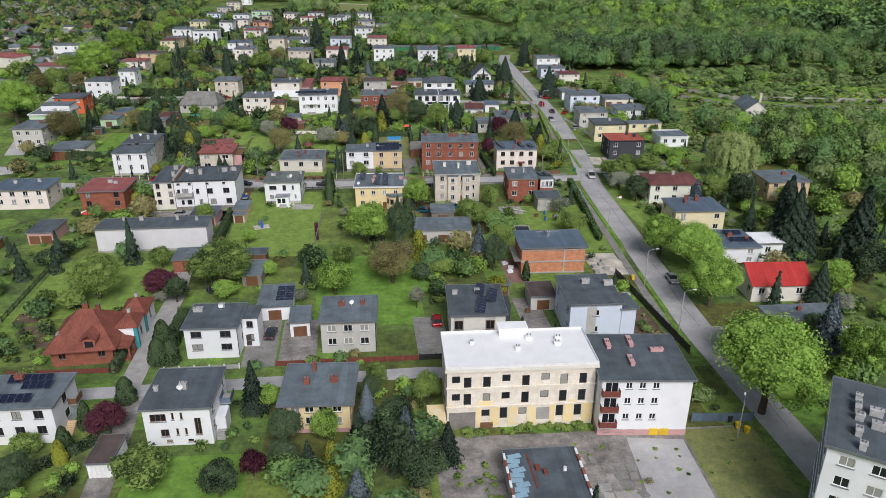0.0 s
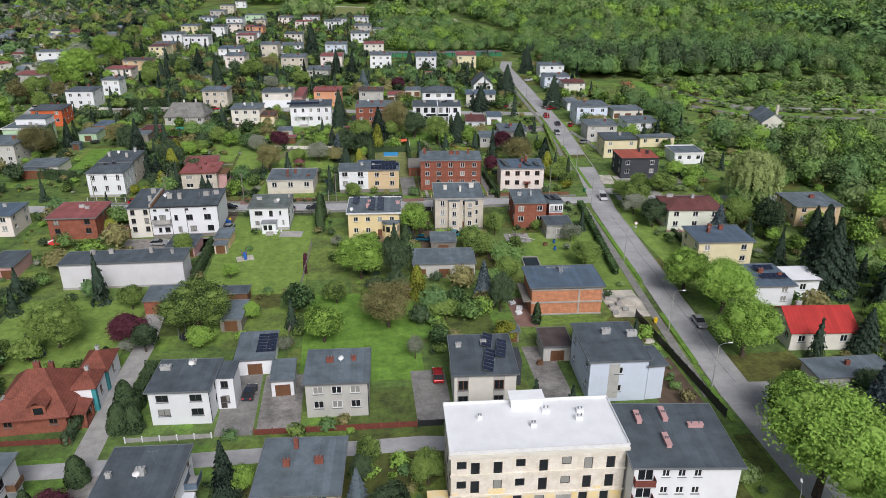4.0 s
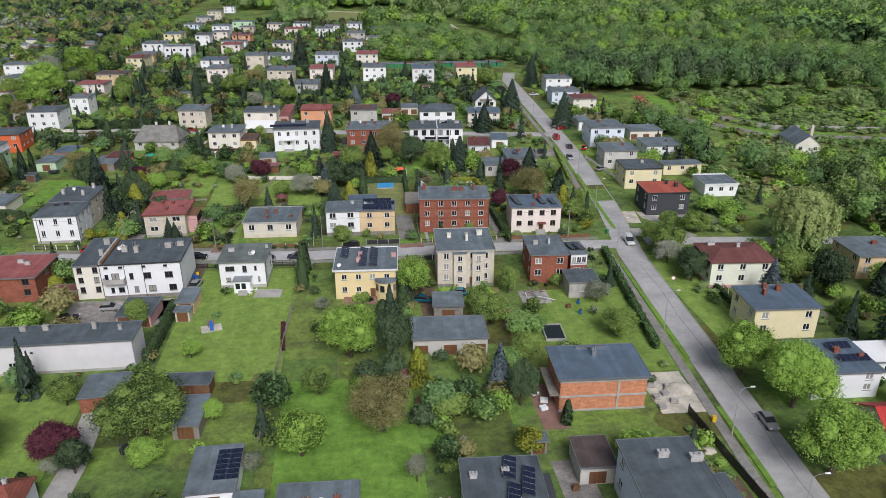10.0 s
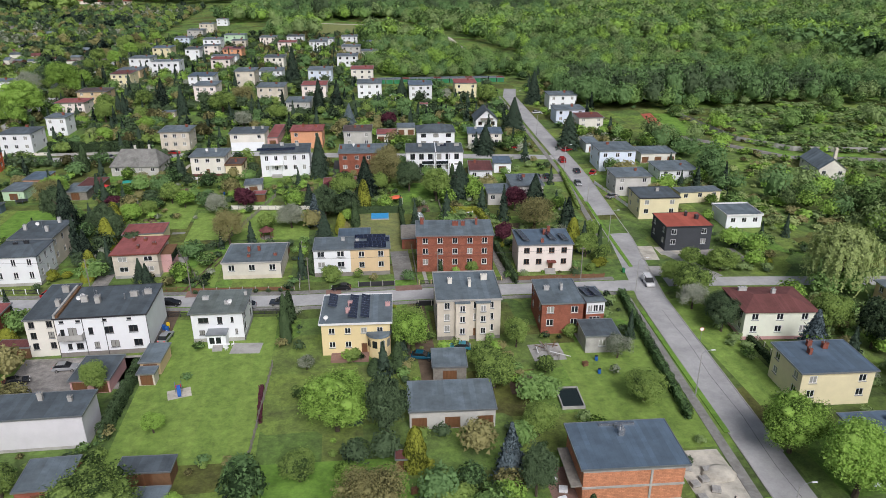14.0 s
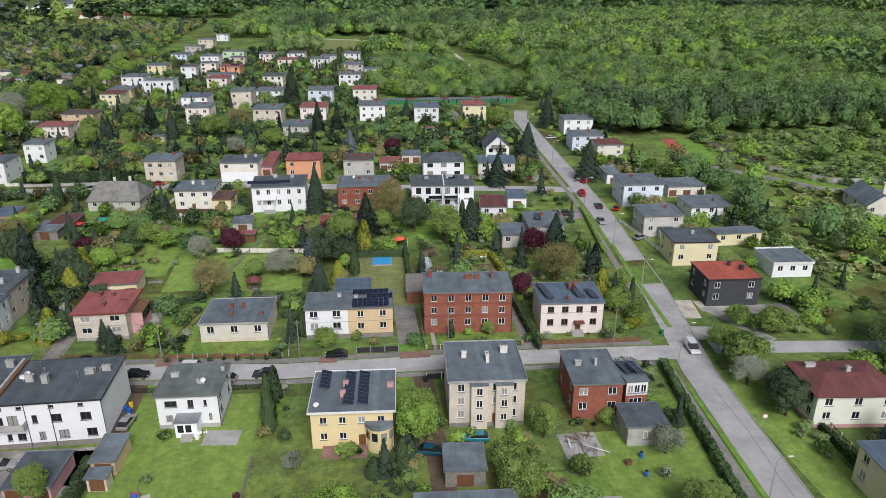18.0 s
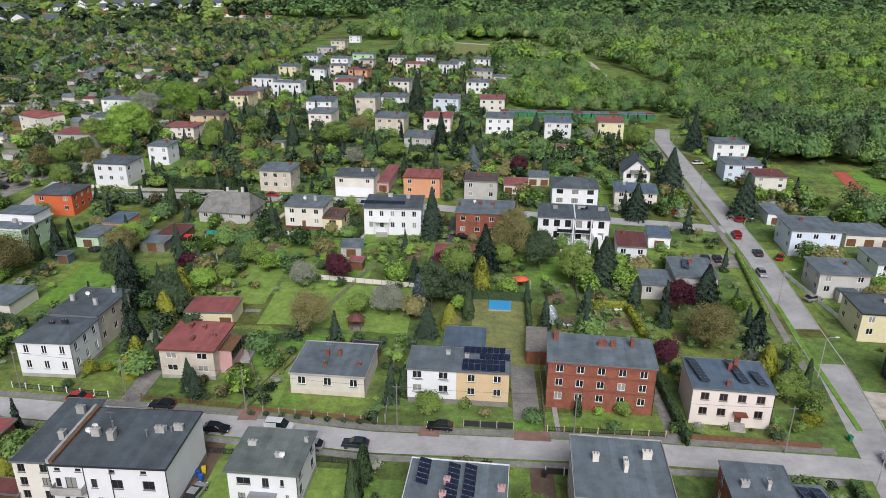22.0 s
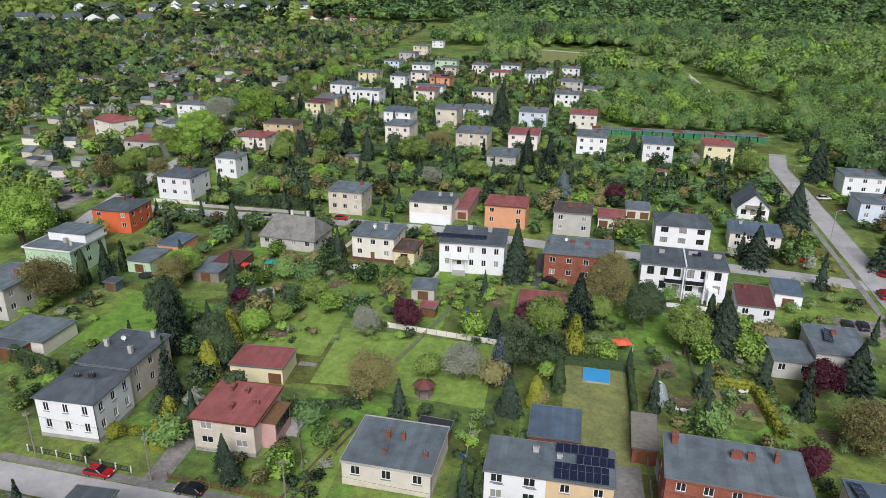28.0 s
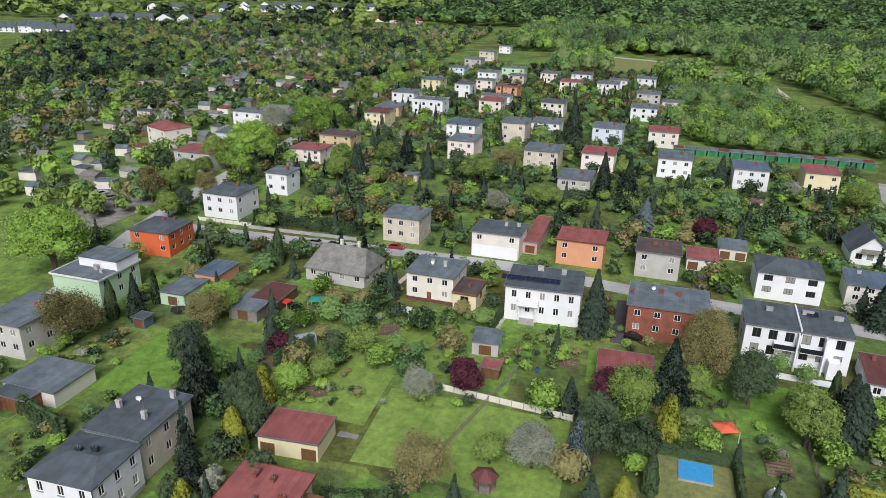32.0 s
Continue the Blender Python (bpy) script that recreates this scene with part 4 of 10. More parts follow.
HOUSES["D0"] = house(-43.8, 203.3, -0.4, 16.1, 13.0, 8.0, "large white apartment house with dark grey flat roof", roof=DARK_FELT, rows=2, front=4, right=0, back=4, frame=FRAME_DARK, win=(1.2, 1.5), openings={"front": ((0.07, 6.9, 0.8, 0.5), (0.25, 6.9, 0.8, 0.5), (0.54, 6.9, 0.8, 0.5), (0.81, 6.9, 0.8, 0.5), (0.06, 4.3, 0.7, 1.4), (0.17, 4.1, 1.5, 1.8), (0.37, 4.4, 0.8, 1.4), (0.57, 4.4, 1.5, 1.4), (0.84, 4.4, 1.6, 1.4), (0.11, 1.5, 0.7, 1.2), (0.22, 1.5, 1.2, 1.2), (0.41, 1.5, 0.9, 1.3), (0.61, 1.5, 1.5, 1.4), (0.87, 1.5, 1.5, 1.4))}, base=1.2, over=0.2, plinth=PLINTH, edge=DARK_METAL, chimneys=((-0.28, 0.0, 1.2, 0.6, 1.1), (-0.12, -0.05, 0.9, 0.9, 1.3), (0.25, 0.1, 1.3, 0.6, 0.9), (0.4, 0.15, 1.3, 0.5, 0.9)), stack=CONCRETE)
HOUSES["D0w"] = house(-54.6, 205.2, 0.3, 5.6, 15.0, 7.6, "beige stuccoed apartment wing with a ridged dark roof", wall=OFFWHITE, roof=DARK_FELT, rows=3, front=2, left=3, over=0.15, win=(1.0, 1.3), frame=FRAME_DARK, chimneys=((0.2, 0.25, 1.2, 0.6, 1.2), (0.3, -0.15, 0.8, 0.8, 1.2)), stack=CONCRETE)
HOUSES["D1"] = house(-23.9, 203.8, -2.8, 10.2, 9.9, 6.2, "small white house with a greenish flat roof and porch", roof=GREEN_FELT, front=3, right=2, frame=FRAME_DARK, openings={"front": ((0.23, 4.0, 1.9, 1.1), (0.55, 3.7, 0.9, 1.5), (0.79, 4.0, 0.5, 1.1), (0.18, 1.5, 1.0, 1.0), (0.85, 1.5, 0.45, 1.1))}, base=1.0, plinth=CONCRETE, stack=OLD_WHITE, chimneys=((-0.3, 0.1, 1.2, 0.6, 0.6), (0.15, -0.12, 1.2, 0.6, 0.5), (0.42, 0.25, 0.5, 0.5, 0.6)))
HOUSES["D2"] = house(2.0, 196.4, -4.0, 13.1, 11.8, 6.6, "yellow house with grey roof full of solar panels and round bay", wall=YELLOW, roof=FELT, front=4, right=1, win=(1.1, 1.2), base=0.8, door="front", edge=WHITE_METAL, rim=0.12, stack=ROSE, chimneys=((-0.1, 0.12, 0.8, 0.7, 0.8), (-0.12, -0.12, 0.8, 0.8, 0.8), (0.44, 0.08, 0.9, 0.7, 0.6)))
HOUSES["D3"] = house(23.3, 199.9, -3.8, 12.4, 12.8, 8.4, "tall beige house with stepped facade and grey flat roof", wall=BEIGE, roof=FELT, rows=3, front=4, right=2, left=2, win=(1.1, 1.5), over=0.2, base=1.0, plinth=PLINTH, edge=CONCRETE, rim=0.15, stack=OFFWHITE, chimneys=((-0.25, 0.1, 0.8, 0.7, 1.0), (0.05, 0.0, 0.5, 1.6, 1.2), (0.3, 0.2, 1.2, 0.8, 1.0)), door="front")
HOUSES["D4"] = house(41.4, 198.8, -4.3, 8.3, 11.0, 6.6, "dark red brick house with grey flat roof", wall=BRICK, roof=FELT, front=2, right=1, left=2, win=(1.4, 1.4), base=1.0, over=0.15, stack=OLD_WHITE, chimneys=((-0.25, 0.05, 1.0, 0.6, 0.8), (0.1, 0.05, 0.4, 0.9, 1.2)))
HOUSES["D4x"] = house(47.8, 197.3, -0.5, 3.9, 6.7, 6.2, "brick wing with white upper storey and solar panels", wall=BRICK, roof=FELT, front=1, right=1, win=(2.3, 1.3), over=0.15, chimneys=(), name="house_wing")
HOUSES["D5"] = house(81.6, 190.8, -6.0, 14.4, 11.0, 6.0, "cream two-storey house with a maroon metal roof", wall=PALE_GREEN, roof=MAROON, shape="hip", rise=1.0, hip=4.0, over=0.5, front=3, right=2, left=2, plinth=ROSE, stack=OLD_WHITE, chimneys=((-0.3, 0.25, 1.6, 0.6, 0.8), (0.05, 0.05, 0.7, 0.7, 1.0)))
HOUSES["D6"] = house(78.4, 169.3, -3.5, 12.9, 10.0, 6.4, "pale yellow house with a blue-grey flat roof", wall=PALEYELLOW, roof=BLUE_SHEET, front=2, left=2, right=1, stack=CHIMNEY_BRICK, chimneys=((-0.05, 0.35, 0.8, 0.6, 0.9), (-0.15, 0.1, 0.5, 0.9, 1.0), (0.12, 0.25, 0.9, 0.7, 1.0)))
HOUSES["E0"] = house(-46.8, 236.1, -1.1, 10.7, 11.0, 6.0, "beige and rose house with a faded red metal roof", wall=BEIGE, roof=RED_SHEET, over=0.45, front=2, right=0, left=2, win=(1.9, 1.2), plinth=CONCRETE, stack=CHIMNEY_BRICK, edge=RUST, chimneys=((-0.2, 0.3, 0.5, 1.6, 0.5), (0.05, 0.25, 0.6, 1.0, 0.5), (0.0, -0.15, 0.5, 1.4, 0.5), (0.3, 0.0, 1.0, 0.4, 0.4)))
HOUSES["E0g"] = (shed(-50.3, 254.3, 1.2, 10.0, 7.5, 3.3, "low cream garage with faded red metal roof and two gates", wall=PALEYELLOW, roof=RED_SHEET, name="garage", category="garage", doors=2, gate=FRAME_BROWN),)
HOUSES["E1"] = house(-20.7, 232.8, -3.5, 13.4, 11.4, 4.0, "cream bungalow with grey flat roof and brick chimneys", wall=PALE_BEIGE, roof=FELT, rows=1, front=3, left=1, right=0, base=1.2, plinth=BEIGE, win=(1.4, 1.5), over=0.15, edge=CONCRETE, rim=0.1, chimneys=((-0.12, 0.1, 0.6, 0.6, 1.0), (0.05, 0.12, 0.6, 0.6, 1.0), (-0.08, -0.2, 0.6, 0.6, 0.5), (0.36, -0.15, 0.7, 0.6, 0.4)))
HOUSES["E2"] = house(1.6, 229.5, -2.3, 17.4, 7.9, 6.6, "semi-detached house, one half white and one half tan", wall=TAN, roof=FELT, front=4, right=0, back=4, base=1.3, plinth=PLINTH, over=0.2, stack=OLD_WHITE, chimneys=((-0.12, 0.2, 0.8, 0.5, 0.7), (0.07, 0.1, 0.7, 0.4, 0.5)))
HOUSES["E2g"] = (shed(2.3, 243.6, -2.1, 7.9, 8.6, 3.2, "brick outbuilding with blue-grey metal roof", wall=BRICK, roof=BLUE_SHEET, name="outbuilding", category="garage"),)
HOUSES["E3"] = house(25.4, 229.9, -5.5, 17.8, 10.0, 9.0, "three-storey red brick apartment house with grey roof", wall=BRICK, roof=FELT, rows=3, front=5, right=1, left=2, win=(1.25, 1.4), base=1.0, over=0.2, chimneys=((-0.42, 0.3, 0.8, 1.4, 1.2), (0.02, 0.15, 1.4, 0.6, 0.9), (0.12, 0.15, 0.9, 0.6, 0.9), (0.3, 0.2, 0.5, 0.9, 1.4)))
HOUSES["E4"] = house(45.9, 226.9, -5.0, 12.9, 9.9, 6.8, "pink-cream house with solar racks on a grey roof", wall=PINK, roof=BLUE_SHEET, front=4, right=1, left=0, frame=FRAME_BROWN, over=0.2, base=1.1, edge=ZINC, door="front", chimneys=((0.05, 0.15, 0.6, 0.5, 1.2), (0.15, 0.3, 0.7, 0.5, 1.4), (-0.05, -0.35, 0.6, 0.5, 0.8)))
HOUSES["Ewh"] = house(-72.0, 234.8, -0.9, 10.7, 10.1, 7.0, "white villa with a dark grey hipped roof", wall=WHITE, roof=DARK_FELT, shape="hip", rise=0.9, hip=3.0, front=3, right=3, win=(1.0, 1.6), over=0.35, plinth=CONCRETE, chimneys=((0.1, 0.1, 1.0, 0.5, 0.8), (-0.1, 0.05, 0.8, 0.5, 0.5)), stack=DARK_METAL)
HOUSES["Ewh2"] = house(-71.8, 246.2, -3.0, 10.0, 12.4, 7.3, "beige rear house with a dark grey roof", wall=BEIGE, roof=DARK_FELT, rows=2, front=0, right=3, win=(1.1, 1.5), frame=FRAME_WHITE, stack=OLD_WHITE, chimneys=((-0.35, 0.0, 0.7, 0.6, 1.2), (0.2, -0.1, 0.7, 0.6, 1.2), (0.25, 0.38, 0.7, 0.6, 1.2)))
HOUSES["Red1"] = house(-70.4, 204.0, -2.0, 11.9, 12.0, 5.6, "red brick house with a red metal roof and veranda", wall=BRICK, roof=RED_SHEET, front=2, right=1, over=0.4, stack=OLD_WHITE, frame=FRAME_DARK, chimneys=((0.0, 0.15, 1.2, 0.6, 0.6), (0.15, 0.05, 1.0, 0.5, 0.6)))
HOUSES["Blu"] = house(-92.6, 206.9, -2.0, 14.7, 10.0, 5.5, "pink house with a blue-grey roof", wall=PINK, roof=BLUE_SHEET, front=4, right=2, chimneys=((-0.2, 0.1, 0.9, 0.5, 0.7), (0.2, 0.2, 0.9, 0.5, 0.7)), stack=OLD_WHITE)
HOUSES["Grn"] = house(-115.8, 291.7, -3.5, 13.0, 13.0, 6.4, "mint green house with stepped grey flat roofs", wall=MINT, roof=FELT, front=0, right=3, rows=2, edge=WHITE_METAL, rim=0.15, stack=CONCRETE, chimneys=((0.1, -0.1, 0.9, 0.6, 1.0), (0.3, -0.2, 0.7, 0.5, 0.8)))
HOUSES["Org"] = house(-118.0, 318.9, -0.5, 11.8, 11.5, 6.2, "orange-red house with a dark grey hipped roof", wall=ORANGE, roof=DARK_FELT, shape="hip", rise=1.0, hip=3.5, front=2, right=3, over=0.4, chimneys=((0.0, 0.1, 0.9, 0.5, 0.6), (0.1, 0.35, 0.6, 0.5, 0.6)), frame=FRAME_WHITE)
HOUSES["Old"] = house(-66.6, 316.0, -6.0, 16.0, 12.0, 3.2, "old house with a steep weathered grey tiled roof", wall=GREY, roof=OLD_TILE, shape="hip", rise=4.2, hip=2.4, rows=1, front=4, right=2, over=0.4, base=0.7, stack=OFFWHITE, chimneys=((-0.1, 0.12, 0.6, 0.6, 1.8), (0.2, 0.08, 0.6, 0.6, 1.8)), win=(1.3, 1.3))
HOUSES["G1"] = house(-60.0, 344.5, -3.5, 11.0, 10.5, 7.0, "tan cube house with grey flat roof", wall=BEIGE, roof=FELT, front=3, right=2, over=0.4, chimneys=((0.25, 0.25, 0.9, 0.5, 0.8),))
HOUSES["G2"] = house(-43.2, 312.5, -4.2, 11.5, 10.9, 6.5, "cream white house with grey flat roof", wall=OFFWHITE, roof=FELT, front=3, right=1, frame=FRAME_WHITE, plinth=MAROON, door="front", stack=OLD_WHITE, chimneys=((-0.1, 0.05, 0.7, 0.5, 1.2), (0.15, 0.05, 0.7, 0.5, 1.2)))
HOUSES["G2x"] = house(-34.9, 309.2, -4.2, 5.5, 8.5, 4.0, "low yellowish annex with a brown terrace roof", wall=PALEYELLOW, roof=BROWN_FELT, rows=1, front=1, right=1, win=(1.8, 1.9), over=0.15, rim=0.3, edge=WOOD, chimneys=((0.0, 0.0, 0.6, 0.5, 0.8),), frame=FRAME_BROWN, name="house_wing")
HOUSES["G3"] = house(-18.6, 310.3, 0.1, 16.0, 12.4, 7.6, "white villa with balcony and a dark roof of solar panels", roof=DARK_FELT, front=5, right=2, frame=FRAME_WHITE, over=0.25, win=(1.1, 1.6), stack=OLD_WHITE, chimneys=((-0.1, 0.32, 1.2, 0.6, 1.0), (0.22, 0.25, 1.0, 0.6, 1.0)), base=1.1)
HOUSES["G4"] = house(6.6, 308.7, -3.3, 15.9, 12.0, 7.2, "red brick house with grey flat roof", wall=BRICK, roof=FELT, front=4, right=2, over=0.25, chimneys=((-0.45, 0.0, 0.5, 1.0, 0.8), (-0.1, 0.15, 0.9, 0.5, 0.7), (0.12, 0.12, 1.0, 0.5, 0.7)), base=1.0)
HOUSES["G5"] = house(30.0, 305.5, -5.0, 18.8, 12.0, 7.5, "large white modern double house with dark flat roof", roof=DARK_FELT, front=6, right=2, left=1, frame=FRAME_DARK, win=(1.5, 1.9), over=0.2, stack=CONCRETE, chimneys=((-0.25, 0.15, 1.2, 0.6, 0.7), (0.12, 0.2, 2.0, 0.6, 0.7), (0.4, 0.15, 1.6, 0.6, 0.7)))
HOUSES["G6"] = house(34.0, 335.1, -3.5, 14.5, 12.0, 6.4, "white villa with a black hipped metal roof", roof=DARK_FELT, shape="hip", rise=1.7, hip=5.0, front=3, right=2, over=0.45, frame=FRAME_DARK, win=(1.9, 1.4), chimneys=((0.1, 0.1, 0.8, 0.6, 0.7),))
HOUSES["G7"] = house(-34.0, 341.4, -3.5, 12.9, 10.5, 6.4, "house with beige upper floor and white ground floor", wall=OFFWHITE, roof=DARK_FELT, front=2, right=1, over=0.3, chimneys=((0.1, 0.15, 0.8, 0.5, 0.9), (0.35, 0.2, 0.8, 0.5, 0.9)), stack=OLD_WHITE)
HOUSES["G7r"] = (shed(-25.3, 352.0, -3.5, 4.0, 22.0, 3.2, "long low outbuilding with a red metal roof", wall=ROSE, roof=RED_SHEET, name="outbuilding", category="shed"),)
HOUSES["G8"] = house(-12.9, 341.7, -3.5, 12.0, 10.5, 6.5, "peach house with a red flat roof", wall=PEACH, roof=RED_SHEET, front=2, right=1, over=0.3, edge=RUST, stack=CHIMNEY_BRICK, chimneys=((-0.15, 0.2, 0.9, 0.6, 0.9), (0.25, 0.1, 0.9, 0.6, 0.9)))
HOUSES["G9"] = house(5.6, 339.2, -3.5, 10.6, 10.2, 6.5, "pale grey cube house with brown flat roof", wall=GREY, roof=BROWN_FELT, front=2, right=1, over=0.25, chimneys=((-0.1, 0.1, 0.9, 0.6, 0.6), (0.15, 0.1, 0.9, 0.6, 0.6)))
HOUSES["G9g"] = (shed(16.7, 346.5, -3.5, 7.7, 9.2, 3.0, "low garage with a red roof and two brown gates", wall=OFFWHITE, roof=RED_SHEET, name="garage", category="garage", doors=2),)
HOUSES["G9h"] = (shed(24.8, 355.4, -3.5, 7.0, 8.1, 3.0, "low garage with grey roof and two brown gates", wall=OFFWHITE, roof=FELT, name="garage", category="garage", doors=2),)
HOUSES["G10"] = house(58.2, 363.0, -3.5, 10.0, 12.0, 3.6, "white house with a steep dark gabled roof", roof=DARK_FELT, shape="gable_y", rise=4.0, rows=1, front=3, right=2, over=0.6, base=0.5, frame=FRAME_BROWN, win=(1.5, 1.5), chimneys=((0.1, 0.2, 0.9, 0.6, 1.2),), stack=DARK_METAL)
HOUSES["G11"] = house(52.8, 335.9, -8.0, 13.0, 10.5, 5.0, "low pale house with grey flat roof", wall=OFFWHITE, roof=BLUE_SHEET, front=4, rows=2, over=0.3, stack=OLD_WHITE, chimneys=((-0.25, 0.25, 0.8, 0.5, 0.6),))
HOUSES["G12"] = house(43.9, 296.4, -7.0, 7.6, 12.0, 3.6, "low white house with a maroon metal roof", roof=MAROON, rows=1, front=2, right=1, over=0.2, chimneys=((-0.2, 0.3, 0.7, 0.6, 0.8),))
HOUSES["G12b"] = (shed(52.5, 303.3, -7.0, 5.9, 9.0, 3.2, "white carport with a grey roof", wall=WHITE, roof=BLUE_SHEET, name="carport", category="garage", doors=1),)
HOUSES["K1"] = house(53.7, 276.0, -3.5, 9.8, 12.0, 5.0, "grey bungalow with dark roof and solar panels", wall=GREY, roof=FELT, rows=1, front=2, right=2, over=0.3, chimneys=((0.0, 0.2, 0.9, 0.5, 0.8),))
HOUSES["K2"] = house(44.9, 273.1, -3.5, 7.2, 9.0, 3.6, "low grey extension with flat roof", wall=GREY, roof=FELT, rows=1, front=2, right=0, over=0.2, chimneys=(), name="house_wing")
HOUSES["H1"] = house(-115.3, 348.5, -3.5, 11.7, 12.0, 7.0, "white house with dark hipped roof", shape="hip", rise=1.0, hip=3, front=3, right=2, over=0.3)
HOUSES["H2"] = house(-110.1, 371.8, -3.5, 8.0, 9.0, 7.0, "small white house with grey roof", roof=FELT, front=2, right=1, over=0.3)
HOUSES["H3"] = house(-117.5, 410.4, -3.5, 13.0, 11.0, 5.0, "cream house with a pale red roof", wall=PINK, roof=RED_SHEET, front=3, right=1, over=0.3)
HOUSES["H4"] = house(-149.5, 388.3, -3.5, 15.0, 12.0, 7.0, "grey house with a red roof", wall=GREY, roof=RED_SHEET, front=3, right=1, over=0.3)
HOUSES["H5"] = house(-180.5, 415.0, -28.0, 14.5, 12.0, 7.2, "cream house with red pitched roof", wall=OFFWHITE, roof=RED_SHEET, shape="hip", rise=1.5, hip=2, front=2, right=1, over=0.3)
HOUSES["H6"] = house(-166.0, 456.0, -3.5, 15.0, 10.0, 7.5, "white house with flat roof", front=3, right=1, roof=FELT, over=0.3)
HOUSES["H7"] = house(-149.0, 413.1, -3.5, 13.0, 11.0, 8.0, "pale blue house with a windowless side and flat roof", wall=BLUISH, front=0, right=1, roof=FELT, over=0.3)
HOUSES["H8"] = house(-150.0, 462.0, -3.5, 14.0, 10.0, 5.6, "long white wing with a pale flat roof", roof=FELT, front=4, right=1, over=0.3, chimneys=(), name="house_wing")
HOUSES["H9"] = house(-115.0, 433.0, -3.5, 14.0, 11.0, 5.5, "tan low house with a brown flat roof", wall=TAN, roof=BROWN_FELT, front=3, right=1, over=0.3)
HOUSES["H10"] = house(-99.0, 512.0, -3.5, 16.0, 11.0, 8.0, "white modern villa with stepped terraces", roof=FELT, front=4, right=1, over=0.2, edge=WHITE_METAL)
HOUSES["H11"] = house(-79.5, 655.0, -3.5, 16.0, 11.0, 8.0, "greenish grey cube house with flat roof", wall=MINT, roof=FELT, front=3, right=1, over=0.3)
HOUSES["H12"] = house(-72.0, 548.0, -3.5, 16.0, 9.0, 6.0, "white cube house with a pale grey flat roof", roof=FELT, front=3, right=1, over=0.3)
HOUSES["H13"] = house(22.0, 610.0, -3.5, 13.0, 10.0, 6.5, "cream cube house with solar panels and flat roof", wall=OFFWHITE, roof=BLUE_SHEET, front=3, right=1, over=0.3)
HOUSES["F0"] = house(13.6, 430.9, -3.5, 12.0, 13.6, 7.0, "white two-storey cube house with grey flat roof", wall=WHITE, roof=FELT, front=3, right=1, over=0.3)
HOUSES["F1"] = house(37.7, 423.6, -3.5, 11.5, 13.6, 7.0, "white two-storey cube house with blue-grey roof", wall=WHITE, roof=BLUE_SHEET, front=3, right=1, over=0.3)
HOUSES["F2"] = house(59.9, 425.7, -3.5, 11.1, 13.6, 7.0, "pale yellow two-storey cube house with faded red roof", wall=PALEYELLOW, roof=RED_SHEET, front=2, right=1, over=0.3)
HOUSES["F3"] = house(11.4, 479.2, -3.5, 12.5, 13.6, 6.7, "cream white two-storey cube house with faded red roof", wall=OFFWHITE, roof=RED_SHEET, front=3, right=1, over=0.3)
HOUSES["F4"] = house(-12.9, 430.8, -3.5, 12.1, 13.6, 6.7, "pinkish two-storey cube house with faded red roof", wall=PINK, roof=RED_SHEET, front=2, right=1, over=0.3)
HOUSES["F5"] = house(-19.2, 405.6, -3.5, 11.2, 13.6, 4.0, "low pale grey house with grey roof", wall=GREY, roof=FELT, rows=1, front=3, right=1, over=0.3)
HOUSES["F6"] = house(-33.1, 429.1, -3.5, 13.0, 13.6, 6.7, "beige two-storey cube house with grey flat roof", wall=BEIGE, roof=FELT, front=3, right=1, over=0.3)
HOUSES["F7"] = house(-63.6, 432.4, -3.5, 10.8, 13.6, 7.5, "pinkish two-storey cube house with grey flat roof", wall=PINK, roof=FELT, front=3, right=1, over=0.3)
HOUSES["F8"] = house(-71.7, 467.4, -3.5, 13.0, 13.6, 6.5, "white two-storey cube house with blue-grey roof", wall=WHITE, roof=BLUE_SHEET, front=3, right=1, over=0.3)
HOUSES["F9"] = house(-49.5, 468.2, -3.5, 10.7, 13.6, 8.5, "beige two-storey cube house with grey flat roof", wall=BEIGE, roof=FELT, front=2, right=1, over=0.3)
HOUSES["F10"] = house(-38.3, 488.1, -3.5, 13.0, 13.6, 5.5, "white two-storey cube house with grey flat roof", wall=WHITE, roof=FELT, front=3, right=1, over=0.3)
HOUSES["F11"] = house(-11.3, 479.7, -3.5, 13.0, 13.6, 6.7, "pale blue two-storey cube house with grey flat roof", wall=BLUISH, roof=FELT, front=3, right=1, over=0.3)
HOUSES["F12"] = house(-40.3, 535.3, -3.5, 12.0, 13.6, 6.5, "cream white two-storey cube house with dark flat roof", wall=OFFWHITE, roof=DARK_FELT, front=3, right=1, over=0.3)
HOUSES["F13"] = house(4.0, 536.6, -3.5, 13.0, 13.6, 6.5, "white two-storey cube house with grey flat roof", wall=WHITE, roof=FELT, front=3, right=1, over=0.3)
HOUSES["F14"] = house(6.9, 584.1, -3.5, 13.0, 13.6, 6.5, "grey two-storey cube house with grey flat roof", wall=GREY, roof=FELT, front=3, right=1, over=0.3)
HOUSES["F15"] = house(-16.1, 615.8, -3.5, 13.0, 13.6, 6.5, "white two-storey cube house with grey flat roof", wall=WHITE, roof=FELT, front=3, right=1, over=0.3)
HOUSES["F16"] = house(-34.3, 653.3, -3.5, 13.0, 13.6, 6.5, "white two-storey cube house with dark flat roof", wall=WHITE, roof=DARK_FELT, front=3, right=1, over=0.3)
HOUSES["F17"] = house(-71.3, 581.3, -3.5, 13.0, 13.6, 6.5, "peach two-storey cube house with faded red roof", wall=PEACH, roof=RED_SHEET, front=3, right=1, over=0.3)
HOUSES["F18"] = house(-71.1, 530.6, -3.5, 12.0, 13.6, 6.5, "pinkish two-storey cube house with faded red roof", wall=PINK, roof=RED_SHEET, front=2, right=1, over=0.3)
